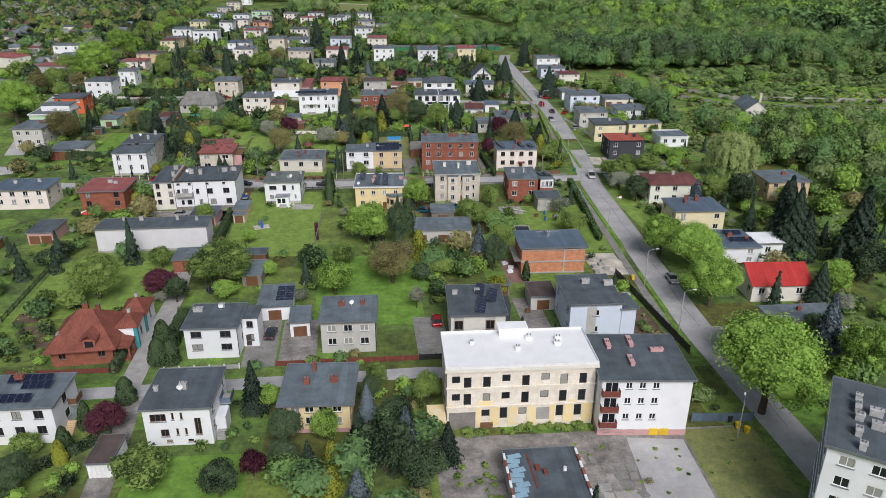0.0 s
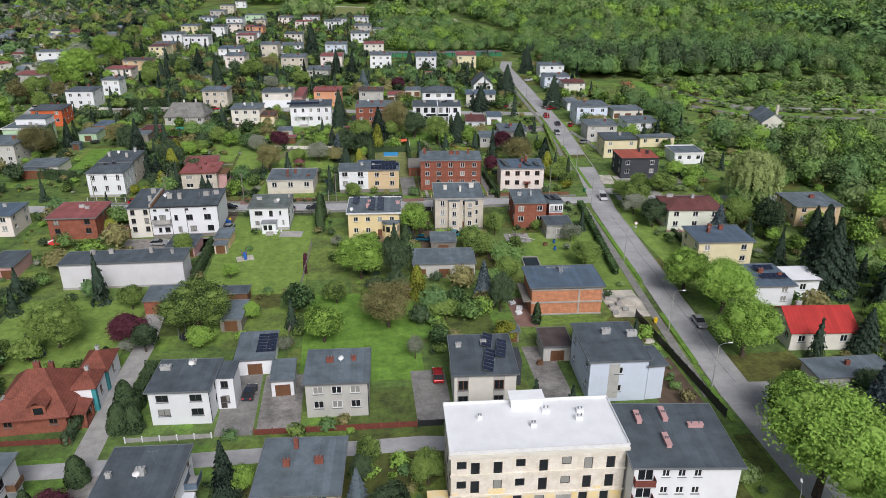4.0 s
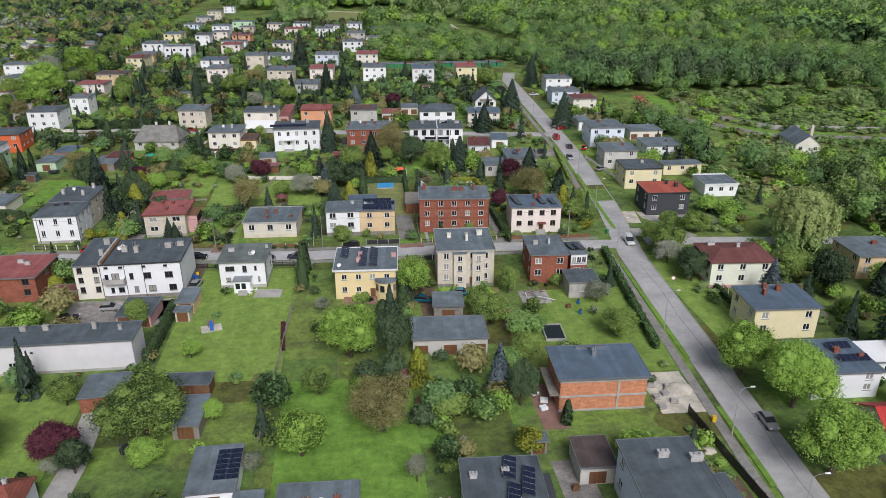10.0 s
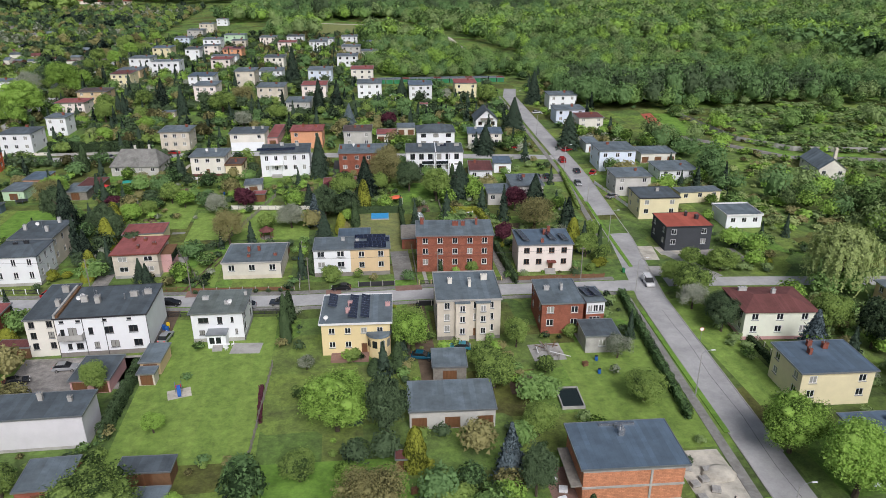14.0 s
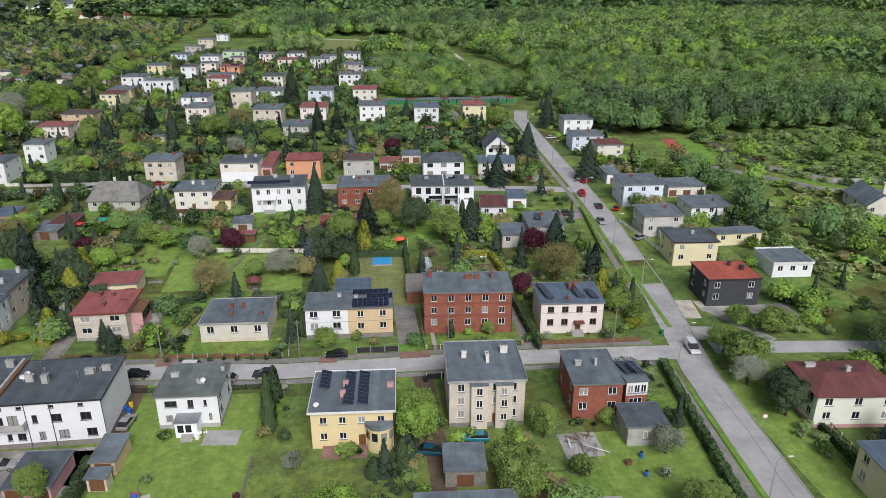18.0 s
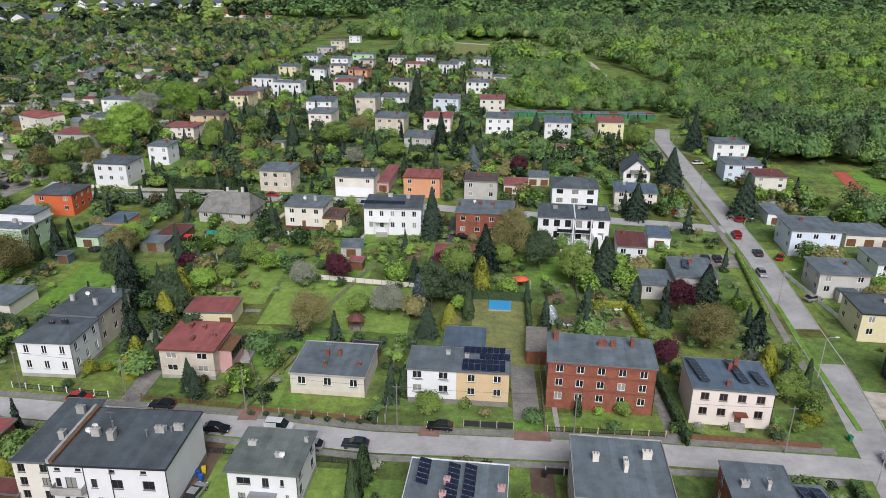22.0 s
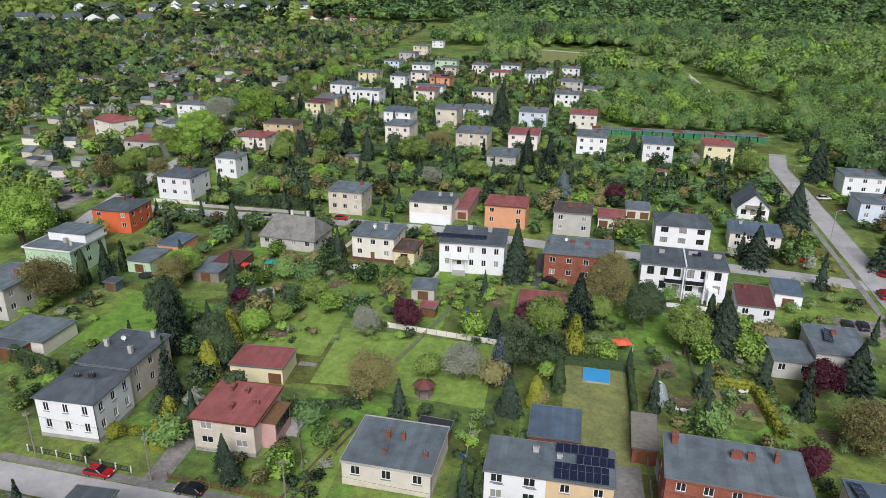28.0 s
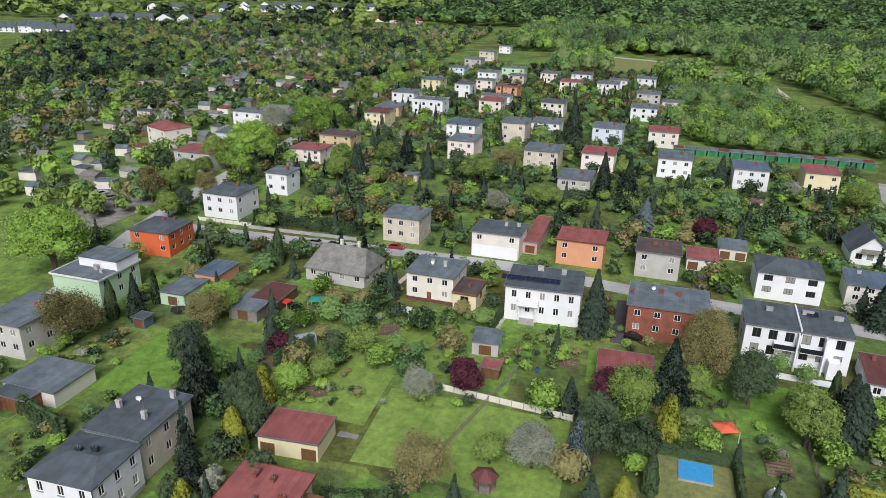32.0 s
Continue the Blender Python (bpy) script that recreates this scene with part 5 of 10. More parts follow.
HOUSES["F19"] = house(-95.6, 575.8, -3.5, 9.8, 13.6, 7.5, "white two-storey cube house with dark flat roof", wall=WHITE, roof=DARK_FELT, front=2, right=1, over=0.3)
HOUSES["F20"] = house(-92.3, 632.6, -3.5, 13.0, 13.6, 7.5, "white two-storey cube house with grey flat roof", wall=WHITE, roof=FELT, front=3, right=1, over=0.3)
HOUSES["F21"] = house(-54.6, 650.3, -3.5, 12.0, 13.6, 6.5, "pinkish two-storey cube house with grey flat roof", wall=PINK, roof=FELT, front=3, right=1, over=0.3)
HOUSES["F22"] = house(6.7, 647.5, -3.5, 12.3, 13.6, 6.5, "white two-storey cube house with grey flat roof", wall=WHITE, roof=FELT, front=3, right=1, over=0.3)
HOUSES["F23"] = house(-118.2, 534.8, -3.5, 13.0, 13.6, 7.5, "white two-storey cube house with grey flat roof", wall=WHITE, roof=FELT, front=3, right=1, over=0.3)
HOUSES["F24"] = house(-118.9, 593.4, -3.5, 12.5, 13.6, 6.5, "pale yellow two-storey cube house with blue-grey roof", wall=PALEYELLOW, roof=BLUE_SHEET, front=3, right=1, over=0.3)
HOUSES["F25"] = house(-118.0, 656.1, -3.5, 11.5, 13.6, 6.5, "pale blue two-storey cube house with grey flat roof", wall=BLUISH, roof=FELT, front=3, right=1, over=0.3)
HOUSES["F26"] = house(-116.7, 702.3, -3.5, 13.0, 13.6, 7.5, "grey two-storey cube house with grey flat roof", wall=GREY, roof=FELT, front=3, right=1, over=0.3)
HOUSES["F27"] = house(-117.0, 758.2, -3.5, 13.0, 13.6, 7.5, "beige two-storey cube house with grey flat roof", wall=BEIGE, roof=FELT, front=3, right=1, over=0.3)
HOUSES["F28"] = house(-38.1, 614.8, -3.5, 13.0, 13.6, 6.5, "pinkish two-storey cube house with faded red roof", wall=PINK, roof=RED_SHEET, front=3, right=1, over=0.3)
HOUSES["F29"] = house(-118.0, 507.7, -3.5, 13.0, 13.6, 4.5, "low tan house with grey roof", wall=TAN, roof=FELT, rows=1, front=2, right=1, over=0.3)
HOUSES["F30"] = house(-114.7, 480.6, -3.5, 10.5, 13.6, 6.5, "pale yellow two-storey cube house with maroon roof", wall=PALEYELLOW, roof=MAROON, front=3, right=1, over=0.3)
HOUSES["R1"] = house(84.2, 234.7, -3.5, 11.8, 10.0, 6.4, "charcoal house with a flat coral red roof", wall=CHARCOAL, roof=CORAL_SHEET, front=2, left=2, right=1, over=0.15, base=0.9, edge=DARK_METAL, stack=DARK_METAL, chimneys=((0.15, 0.25, 0.6, 0.6, 1.0), (0.3, 0.0, 0.8, 0.8, 1.0)))
HOUSES["R2"] = house(86.2, 256.8, -3.8, 11.4, 10.0, 6.2, "pale yellow house with a dark flat roof", wall=PALEYELLOW, roof=DARK_FELT, front=2, left=2, over=0.2, edge=DARK_METAL, stack=CONCRETE, chimneys=((0.1, 0.1, 0.9, 0.6, 0.8),))
HOUSES["R2x"] = house(103.5, 265.6, 1.1, 13.0, 4.8, 3.4, "long low cream building with flat roof", wall=PALEYELLOW, roof=FELT, rows=1, front=3, right=1, over=0.15, chimneys=(), name="outbuilding", category="building")
HOUSES["R3"] = house(106.1, 247.2, -3.5, 10.0, 9.7, 3.6, "white terrace building with a low parapet", wall=WHITE, roof=FELT, rows=1, front=3, right=1, over=0.15, edge=WHITE_METAL, rim=0.3, chimneys=())
HOUSES["R4"] = house(86.4, 276.3, -3.5, 11.4, 10.0, 6.0, "grey house with dark flat roof and low porch", wall=GREY, roof=FELT, front=2, left=2, chimneys=((0.2, 0.1, 0.6, 0.5, 0.8),))
HOUSES["R5"] = house(90.5, 301.6, -3.5, 12.8, 12.0, 7.0, "pale blue house with grey flat roof", wall=BLUISH, roof=FELT, front=3, left=2, chimneys=((-0.1, 0.2, 0.9, 0.5, 0.6),))
HOUSES["R6"] = (shed(108.0, 307.9, -3.5, 12.3, 9.8, 3.4, "low white garages with flat roof", wall=OFFWHITE, roof=FELT, name="garage", category="garage", doors=3),)
HOUSES["R7"] = house(106.6, 289.3, -3.5, 12.8, 11.5, 3.4, "low white-walled house with grey roof", wall=WHITE, roof=FELT, rows=1, front=3, left=1, chimneys=((0.2, 0.0, 0.5, 0.5, 0.6),))
HOUSES["R8"] = house(98.9, 392.7, -3.5, 12.9, 11.0, 6.5, "white two-storey cube house with grey flat roof", wall=WHITE, roof=FELT, front=3, right=1, over=0.3)
HOUSES["R9"] = house(94.3, 366.0, -3.5, 12.6, 11.0, 6.0, "pale blue two-storey cube house with grey flat roof", wall=BLUISH, roof=FELT, front=3, right=1, over=0.3)
HOUSES["R10"] = house(99.7, 355.5, -3.5, 10.5, 11.0, 5.0, "white house with maroon roof", wall=OFFWHITE, roof=MAROON, rows=2, front=2, right=1, over=0.3)
HOUSES["R11"] = (shed(89.7, 323.4, -3.5, 5.1, 9.7, 3.4, "low white outbuilding with grey roof", wall=WHITE, roof=FELT, name="outbuilding", category="shed"),)
HOUSES["R12"] = house(114.5, 191.3, -3.5, 12.2, 11.0, 5.5, "tan house with grey flat roof", wall=TAN, roof=FELT, front=2, left=2, stack=CHIMNEY_BRICK, chimneys=((0.1, 0.1, 1.2, 0.6, 0.7),))
HOUSES["R13"] = house(79.2, 134.2, -5.0, 12.5, 10.0, 3.9, "cream house with a bright red pitched metal roof", wall=OFFWHITE, roof=BRIGHT_RED, shape="gable", rise=2.6, rows=1, front=2, left=2, over=0.5, base=0.8, stack=OLD_WHITE, chimneys=((-0.15, 0.2, 1.0, 0.5, 0.9),))
HOUSES["R14"] = house(77.5, 150.6, -3.2, 11.7, 10.5, 5.0, "white house with a blue-grey flat roof and solar panels", roof=BLUE_SHEET, front=2, left=1, right=1, chimneys=((0.1, 0.1, 1.0, 0.6, 0.8), (0.35, -0.1, 0.8, 0.5, 0.8)))
HOUSES["R14x"] = house(87.5, 152.4, -3.5, 7.3, 6.8, 4.0, "low white side wing with pale roof", roof=WHITE_ROOF, rows=1, front=1, right=1, chimneys=(), name="house_wing")
HOUSES["R15"] = house(156.9, 285.2, -12.0, 9.0, 16.0, 3.6, "old cream house with a steep grey roof and tall chimney", wall=OFFWHITE, roof=FELT, shape="gable_y", rise=3.2, rows=1, front=2, right=3, left=3, chimneys=((0.3, -0.1, 0.9, 0.9, 4.0),), stack=BEIGE)
HOUSES["R16"] = house(76.2, 119.2, -1.5, 13.5, 5.8, 3.5, "low house with a grey roof under trees", wall=GREY, roof=FELT, rows=1, front=3, right=1, chimneys=((0.0, 0.1, 0.7, 0.5, 0.7),))
HOUSES["X1"] = house(-113.9, 269.8, -4.0, 10.3, 13.0, 7.0, "grey old house with solar panels on its grey roof", wall=GREY, roof=FELT, front=3, right=3, over=0.3)
HOUSES["X2"] = (shed(-98.1, 256.9, -4.0, 11.2, 9.3, 3.0, "low flat-roofed workshop with white gable", wall=OFFWHITE, roof=FELT, name="outbuilding", category="shed"),)
HOUSES["X3"] = (shed(-99.1, 251.4, -4.0, 7.0, 4.6, 3.0, "low brick outbuilding with dark roof", wall=BRICK, roof=DARK_FELT, name="outbuilding", category="shed"),)
HOUSES["G13"] = (shed(-1.2, 287.6, -0.6, 10.0, 8.5, 3.0, "open carport with a wide faded red roof", wall=WOOD, roof=RED_SHEET, name="carport", category="carport", doors=3),)
HOUSES["G14"] = (shed(-27.4, 291.1, 2.0, 5.4, 6.1, 2.8, "grey flat-roofed garden outbuilding", wall=GREY, roof=FELT, name="outbuilding", category="shed"),)
HOUSES["G15"] = (shed(-24.8, 281.9, -3.5, 3.6, 3.3, 2.4, "small timber shed with a red roof", wall=WOOD, roof=RED_SHEET),)
HOUSES["G16"] = (shed(-96.2, 294.6, -3.5, 6.4, 8.8, 3.0, "green garage with a grey flat roof", wall=MINT, roof=FELT, name="garage", category="garage"),)
HOUSES["G17"] = (shed(-94.4, 305.1, -3.5, 6.3, 8.9, 3.0, "peach garage with a blue-grey roof", wall=PEACH, roof=BLUE_SHEET, name="garage", category="garage"),)
HOUSES["G18"] = (shed(-78.4, 292.8, -3.5, 7.0, 9.0, 2.6, "old grey garden shed with patched roof", wall=GREYWOOD, roof=FELT),)
HOUSES["G19"] = (shed(-76.1, 298.0, -3.5, 6.5, 9.0, 2.6, "old garden shed with a maroon roof", wall=WOOD, roof=MAROON),)
HOUSES["G20"] = (shed(-16.4, 241.1, -6.1, 5.4, 2.7, 2.4, "low black-roofed timber shed behind the bungalow", wall=WOOD, roof=DARK_METAL),)
HOUSES["G21"] = (shed(-26.1, 152.4, -3.5, 4.2, 7.8, 2.6, "long grey shed with a flat felt roof", wall=GREYWOOD, roof=FELT),)
HOUSES["G22"] = (shed(-28.1, 161.1, -3.7, 7.5, 3.5, 2.6, "low dark shed with felt roof", wall=WOOD, roof=DARK_FELT),)
HOUSES["G23"] = (shed(-34.0, 192.0, -3.5, 3.7, 6.6, 2.6, "small tan timber shed with grey roof", wall=TAN, roof=FELT),)
HOUSES["G24"] = (shed(-42.6, 188.2, -3.5, 6.7, 8.0, 2.6, "low maroon garages with dark roof", wall=ROSE, roof=DARK_FELT, name="garage", category="garage", doors=2),)
HOUSES["G26"] = (shed(-78.2, 181.1, -2.0, 6.0, 8.9, 3.0, "low maroon outbuilding with dark grey roof", wall=ROSE, roof=DARK_FELT, name="outbuilding", category="shed", doors=2),)
HOUSES["G29"] = (shed(31.3, 134.8, -3.5, 5.2, 6.6, 3.0, "low garage with a brown felt roof", wall=GREY, roof=BROWN_FELT, name="garage", category="garage"),)
HOUSES["G30"] = (shed(16.0, 244.2, -4.0, 3.9, 9.4, 3.0, "small brick shed with a glazed lean-to", wall=BRICK, roof=GREYWOOD),)


# ---- features of single houses ----
def panel_block(house_key, name, x0, x1, y0, y1, z0, z1, mat, label=""):
    return part(name, boxes((x0, x1, y0, y1, z0, z1)), mat, HOUSES[house_key][0], label)


def balcony(key, x0, x1, y0, y1, z, mat, rail):
    """A slab with a railing in front of a house wall."""
    root = HOUSES[key][0]
    b = part("balcony", boxes((x0, x1, y0, y1, z - 0.15, z)), mat, root)
    part("balustrade", boxes((x0, x1, y0, y0 + 0.06, z, z + 0.95)), rail, b)
    for x in (x0, x1 - 0.06):
        part("balustrade", boxes((x, x + 0.06, y0 + 0.07, y1, z, z + 0.95)), rail, b)
    return b


def steps(key, x, y, n, w, mat, dirn=-1):
    for i in range(n):
        part("step", boxes((x - w / 2, x + w / 2, y + dirn * 0.3 * (n - i), y + dirn * 0.3 * (n - i - 1), -0.2, 0.17 * (i + 1))), mat, HOUSES[key][0])


r = {k: v[1] for k, v in HOUSES.items() if len(v) > 1}
# rows of solar panels on the roofs
for key, rows in (("D2", ((-4.6, 3.0, 5, 90), (-0.6, 0.4, 9, 90), (1.6, 0.4, 9, 90))), ("E2", ((4.2, 2.7, 7, 0), (6.0, 0.6, 5, 0), (4.2, -1.6, 7, 0), (4.2, -3.0, 7, 0))),
                  ("E4", ((-4.7, 0.3, 7, 100), (1.6, 0.6, 7, 100), (4.6, -1.2, 4, 100))), ("G3", ((-3.0, -2.2, 12, 0),)), ("B3", ((1.2, 3.6, 4, 80), (3.2, 1.0, 5, 80), (0.9, -2.4, 6, 80))),
                  ("A1", ((-1.5, -2.4, 9, 0), (1.0, 2.6, 6, 0), (2.6, 0.9, 4, 0))), ("D4x", ((-0.9, 0.4, 4, 100), (0.8, 0.3, 4, 100))), ("R14", ((2.8, -1.4, 5, 0), (2.4, 2.6, 4, 0))), ("K1", ((-1.2, 1.0, 5, 80),)),
                  ("F17", ((2.2, 1.4, 5, 0), (2.2, -0.6, 5, 0))), ("G5", ((3.0, 2.0, 2, 0),))):
    h = HOUSES[key][1]
    z = h.data.vertices[4].co.z
    for x, y, n, turn in rows:
        solar_row(h, x, y, z, n, turn)
# dishes and aerials
for key, spots in (("B1", ((0.5, 2.2),)), ("A2", ((-0.3, -0.9),)), ("D0", ((-5.2, 1.2), (-5.6, 0.2))), ("B2", ((0.4, 1.0),)), ("Ewh2", ((-1.5, 2.0),)), ("D1", ((2.0, -1.6),)), ("D2", ((-5.4, -4.6),)), ("G2", ((-1.2, 0.2),)), ("G4", ((-3.2, 2.0),)), ("Grn", ((2.4, 2.2),))):
    for x, y in spots:
        dish(r[key], x, y, r[key].data.vertices[4].co.z)
for key, x, y in (("A2", 1.2, 1.6), ("A3", 2.2, 1.8), ("D0", -3.6, 2.6), ("D3", 1.0, 2.4), ("E3", 5.0, 2.0), ("Ewh2", 0.0, 1.0), ("D4", 0.6, 2.0), ("G4", 0.5, 0.8), ("R4", 1.2, 0.5), ("E1", -1.0, 1.4)):
    aerial(r[key], x, y, r[key].data.vertices[4].co.z)

# the old tenement: gateway, cornices, roof hatch, pilasters
a4 = HOUSES["A4"][0]
# solid dark slab on the wall, its colour standing for shade in the passage
part("gateway", boxes((-10.5, -6.6, -4.82, -4.7, -0.1, 2.9)), PLINTH, a4, "dark open gateway")
for z in (3.75, 7.0):
    part("cornice", boxes((-10.95, 10.95, -4.95, -4.77, z, z + 0.22)), OLD_STUCCO, a4)
part("cornice", boxes((-11.1, 11.1, -5.1, -4.77, 9.9, 10.35)), OFFWHITE, a4)
for x0, x1 in ((-6.5, -5.8), (-4.5, -3.1), (-1.8, -0.4), (1.0, 2.3), (4.4, 5.1), (6.4, 7.9), (9.2, 10.7)):
    part("yellow_panel", boxes((x0, x1, -4.83, -4.77, 0.4, 3.72)), YELLOW_STUCCO, a4, "worn yellow stucco panel")
for x0, x1 in ((-10.7, -9.9), (-6.2, -4.0), (7.0, 8.0)):
    part("yellow_panel", boxes((x0, x1, -4.82, -4.77, 3.98, 4.15 + 0.3 * (x1 - x0))), YELLOW_STUCCO, a4)
part("side_canopy", boxes((-13.6, -10.95, -6.4, -2.0, 2.3, 2.5), (-13.5, -13.3, -6.3, -2.1, 0, 2.3)), YELLOW_STUCCO, a4, "yellow lean-to canopy")
part("roof_hatch", boxes((-2.2, 2.0, 3.4, 5.2, 10.5, 11.9), (-2.4, 2.2, 3.2, 5.4, 11.9, 12.05)), WHITE_ROOF, r["A4"])
part("boarded_window", boxes((2.4, 4.3, -4.85, -4.7, 1.2, 3.3)), CONCRETE, a4)
part("boarded_door", boxes((-5.9, -4.0, -4.88, -4.7, 0.0, 1.0)), WOOD, a4)
# the block of flats: loggias, yellow doors, ramp
a5 = HOUSES["A5"][0]
for i in range(3):
    balcony("A5", -6.4, -3.9, -6.9, -6.0, 1.9 + 2.65 * i, CONCRETE, RUST)
for x in (1.1, 2.6):
    part("door", boxes((x, x + 1.3, -6.1, -5.98, 0.0, 1.15)), plain("yellow_door", (0.75, 0.5, 0.03)), a5, "bright yellow basement door")
# the white house beside the lane: outside stair and glass balcony
balcony("A2", 4.6, 6.2, 0.4, 3.0, 3.1, CONCRETE, BLUE_SHEET)
part("porch", boxes((4.6, 6.0, -2.6, 0.2, -0.3, 2.9)), WHITE, HOUSES["A2"][0])
steps("A2", 5.4, -2.6, 5, 1.2, CONCRETE)
balcony("A1", 5.4, 7.6, 0.6, 2.8, 3.2, CONCRETE, WOOD)
steps("A1", 7.0, -0.5, 7, 1.2, TAN)
part("side_wing", boxes((4.5, 7.2, -0.6, 3.8, -0.3, 5.6)), WHITE, HOUSES["B1"][0])
part("side_wing_roof", boxes((4.3, 7.4, -0.8, 4.0, 5.6, 5.85)), DARK_FELT, HOUSES["B1"][0])
part("side_wing", boxes((5.0, 6.6, 0.5, 4.5, -0.3, 4.8)), CHARCOAL, HOUSES["B3"][0])
for x in (-3.4, 2.1):
    part("grey_panel", boxes((x - 0.9, x + 0.9, -5.72, -5.66, 0.2, 6.0)), GREY, HOUSES["B3"][0], "grey cladding strip between windows")
part("stair_strip", boxes((-1.6, 0.1, -5.72, -5.68, 0.6, 6.9)), GREY, HOUSES["B4"][0])
# brick house: dormer, porch wing, roof lights
b0 = HOUSES["B0"][0]
d = part("dormer", boxes((0.6, 2.6, -5.9, -3.2, 2.6, 5.0)), BRICK, b0)
part("dormer_window", boxes((0.95, 2.25, -5.96, -5.88, 3.1, 4.6)), GLASS, d)
g = bmesh.new()
for s0, s1 in ((0.2, 1.6), (1.6, 3.0)):
    zz = (5.0, 5.9) if s0 < 1 else (5.9, 5.0)
    q = [g.verts.new(p) for p in ((s0, -6.3, zz[0]), (s1, -6.3, zz[1]), (s1, -1.6, zz[1]), (s0, -1.6, zz[0]), (s0, -6.3, zz[0] - 0.15), (s1, -6.3, zz[1] - 0.15), (s1, -1.6, zz[1] - 0.15), (s0, -1.6, zz[0] - 0.15))]
    for f in ((0, 1, 2, 3), (7, 6, 5, 4), (0, 4, 5, 1), (2, 6, 7, 3), (1, 5, 6, 2), (3, 7, 4, 0)):
        g.faces.new([q[i] for i in f])
part("dormer_roof", g, RED_TILE, d)
TEAL = material("teal_render", (0.06, 0.3, 0.32), 0.85, 0.1, 0.4, 9)
for x, y, w, d, h, rise, hip in ((-44.7, 128.6, 4.0, 5.6, 4.3, 1.3, 1.8), (-45.2, 135.0, 4.8, 7.2, 3.7, 1.7, 2.2)):
    wing = house(x, y, 2, w, d, h, "lower white wing with teal corners and brown-red tiles", wall=WHITE, roof=RED_TILE, shape="hip", rise=rise, hip=hip, rows=1, front=0, right=1, base=0.6, chimneys=((0.0, 0.1, 0.5, 0.5, 0.8),), stack=OLD_WHITE, name="house_wing", win=(1.0, 1.5), frame=FRAME_BROWN, over=0.3)
    part("teal_corner", boxes((w / 2 - 0.9, w / 2 - 0.26, -d / 2 + 0.26, -d / 2 + 1.0, 0, h - 0.1)), TEAL, wing[0])
g = bmesh.new()
q = [g.verts.new(v) for v in ((4.9, -5.4, 2.5), (7.7, -5.4, 2.5), (7.7, -1.6, 2.5), (4.9, -1.6, 3.3), (4.9, -5.4, 2.7), (7.7, -5.4, 2.65), (7.7, -1.6, 2.65), (4.9, -1.6, 3.5))]
for f in ((3, 2, 1, 0), (4, 5, 6, 7), (0, 1, 5, 4), (1, 2, 6, 5), (2, 3, 7, 6), (3, 0, 4, 7)):
    g.faces.new([q[k] for k in f])
part("porch_roof", g, RED_TILE, b0)
part("porch_wall", boxes((7.3, 7.6, -5.3, -4.9, -0.2, 2.55), (7.3, 7.6, -2.1, -1.7, -0.2, 2.6), (4.9, 7.6, -5.3, -1.7, -0.2, 0.35)), BRICK, b0)
for x in (-4.2, -3.0):
    part("roof_light", boxes((x, x + 0.8, -3.7, -2.6, 4.9, 5.15)), GLASS, b0)
# unfinished house: ring beams, scaffold canopy, parapet blocks
c1 = HOUSES["C1"][0]
for z in (2.7, 0.1):
    part("ring_beam", boxes((-6.95, 6.95, -4.66, -4.45, z, z + 0.28)), CONCRETE, c1)
part("ring_beam", boxes((-6.95, 6.95, -4.66, -4.45, 5.4, 5.7)), CONCRETE, c1)
part("column", boxes((2.2, 2.5, -4.64, -4.45, 0.3, 5.4)), CONCRETE, c1)
part("roof_vent", boxes((-0.5, 0.7, 3.4, 4.0, 6.2, 6.7), (-2.6, 2.6, 3.9, 4.3, 6.2, 6.5)), CHROME, r["C1"])
part("side_canopy", boxes((-8.4, -6.9, -4.4, 3.6, 2.9, 3.1)), GREYWOOD, c1)
# the large white house: balcony and ridge wall
balcony("D0", -7.4, -3.2, -7.6, -6.3, 4.1, CONCRETE, CONCRETE)
part("ridge_wall", boxes((-8.0, -7.6, -6.4, 6.4, 7.9, 8.7)), CONCRETE, r["D0"])
# porch of the small white house
d1 = HOUSES["D1"][0]
p1 = part("porch", boxes((-1.6, 1.8, -7.2, -4.6, -0.3, 2.7)), WHITE, d1)
part("porch_roof", boxes((-1.8, 2.0, -7.4, -4.5, 2.7, 2.85)), ZINC, p1)
for x in (-1.2, 0.0):
    part("porch_window", boxes((x, x + 0.9, -7.24, -7.18, 1.0, 2.3)), GLASS, p1)
steps("D1", 0.2, -7.2, 4, 1.8, CONCRETE)
# round bay of the yellow house
b = bmesh.new()
tube(b, (0, 0, -0.3), (0, 0, 4.3), 2.0, 2.0, 20)
bay = part("round_bay", b, YELLOW, HOUSES["D2"][0], at=pose(4.1, -5.4, 0))
b = bmesh.new()
tube(b, (0, 0, 4.3), (0, 0, 4.7), 2.3, 2.1, 20)
part("bay_roof", b, FELT, bay)
for i in range(4):
    a = radians(-150 + 40 * i)
    part("bay_window", boxes((-0.45, 0.45, -0.06, 0.03, 2.2, 3.6)), GLASS, bay, at=pose(2.0 * math.cos(a), 2.0 * math.sin(a), 0, 0, 0, math.degrees(a) + 90))
part("terrace", boxes((-4.6, 2.2, -8.2, -5.6, -0.3, 0.5)), RED_PAVING, HOUSES["D2"][0])
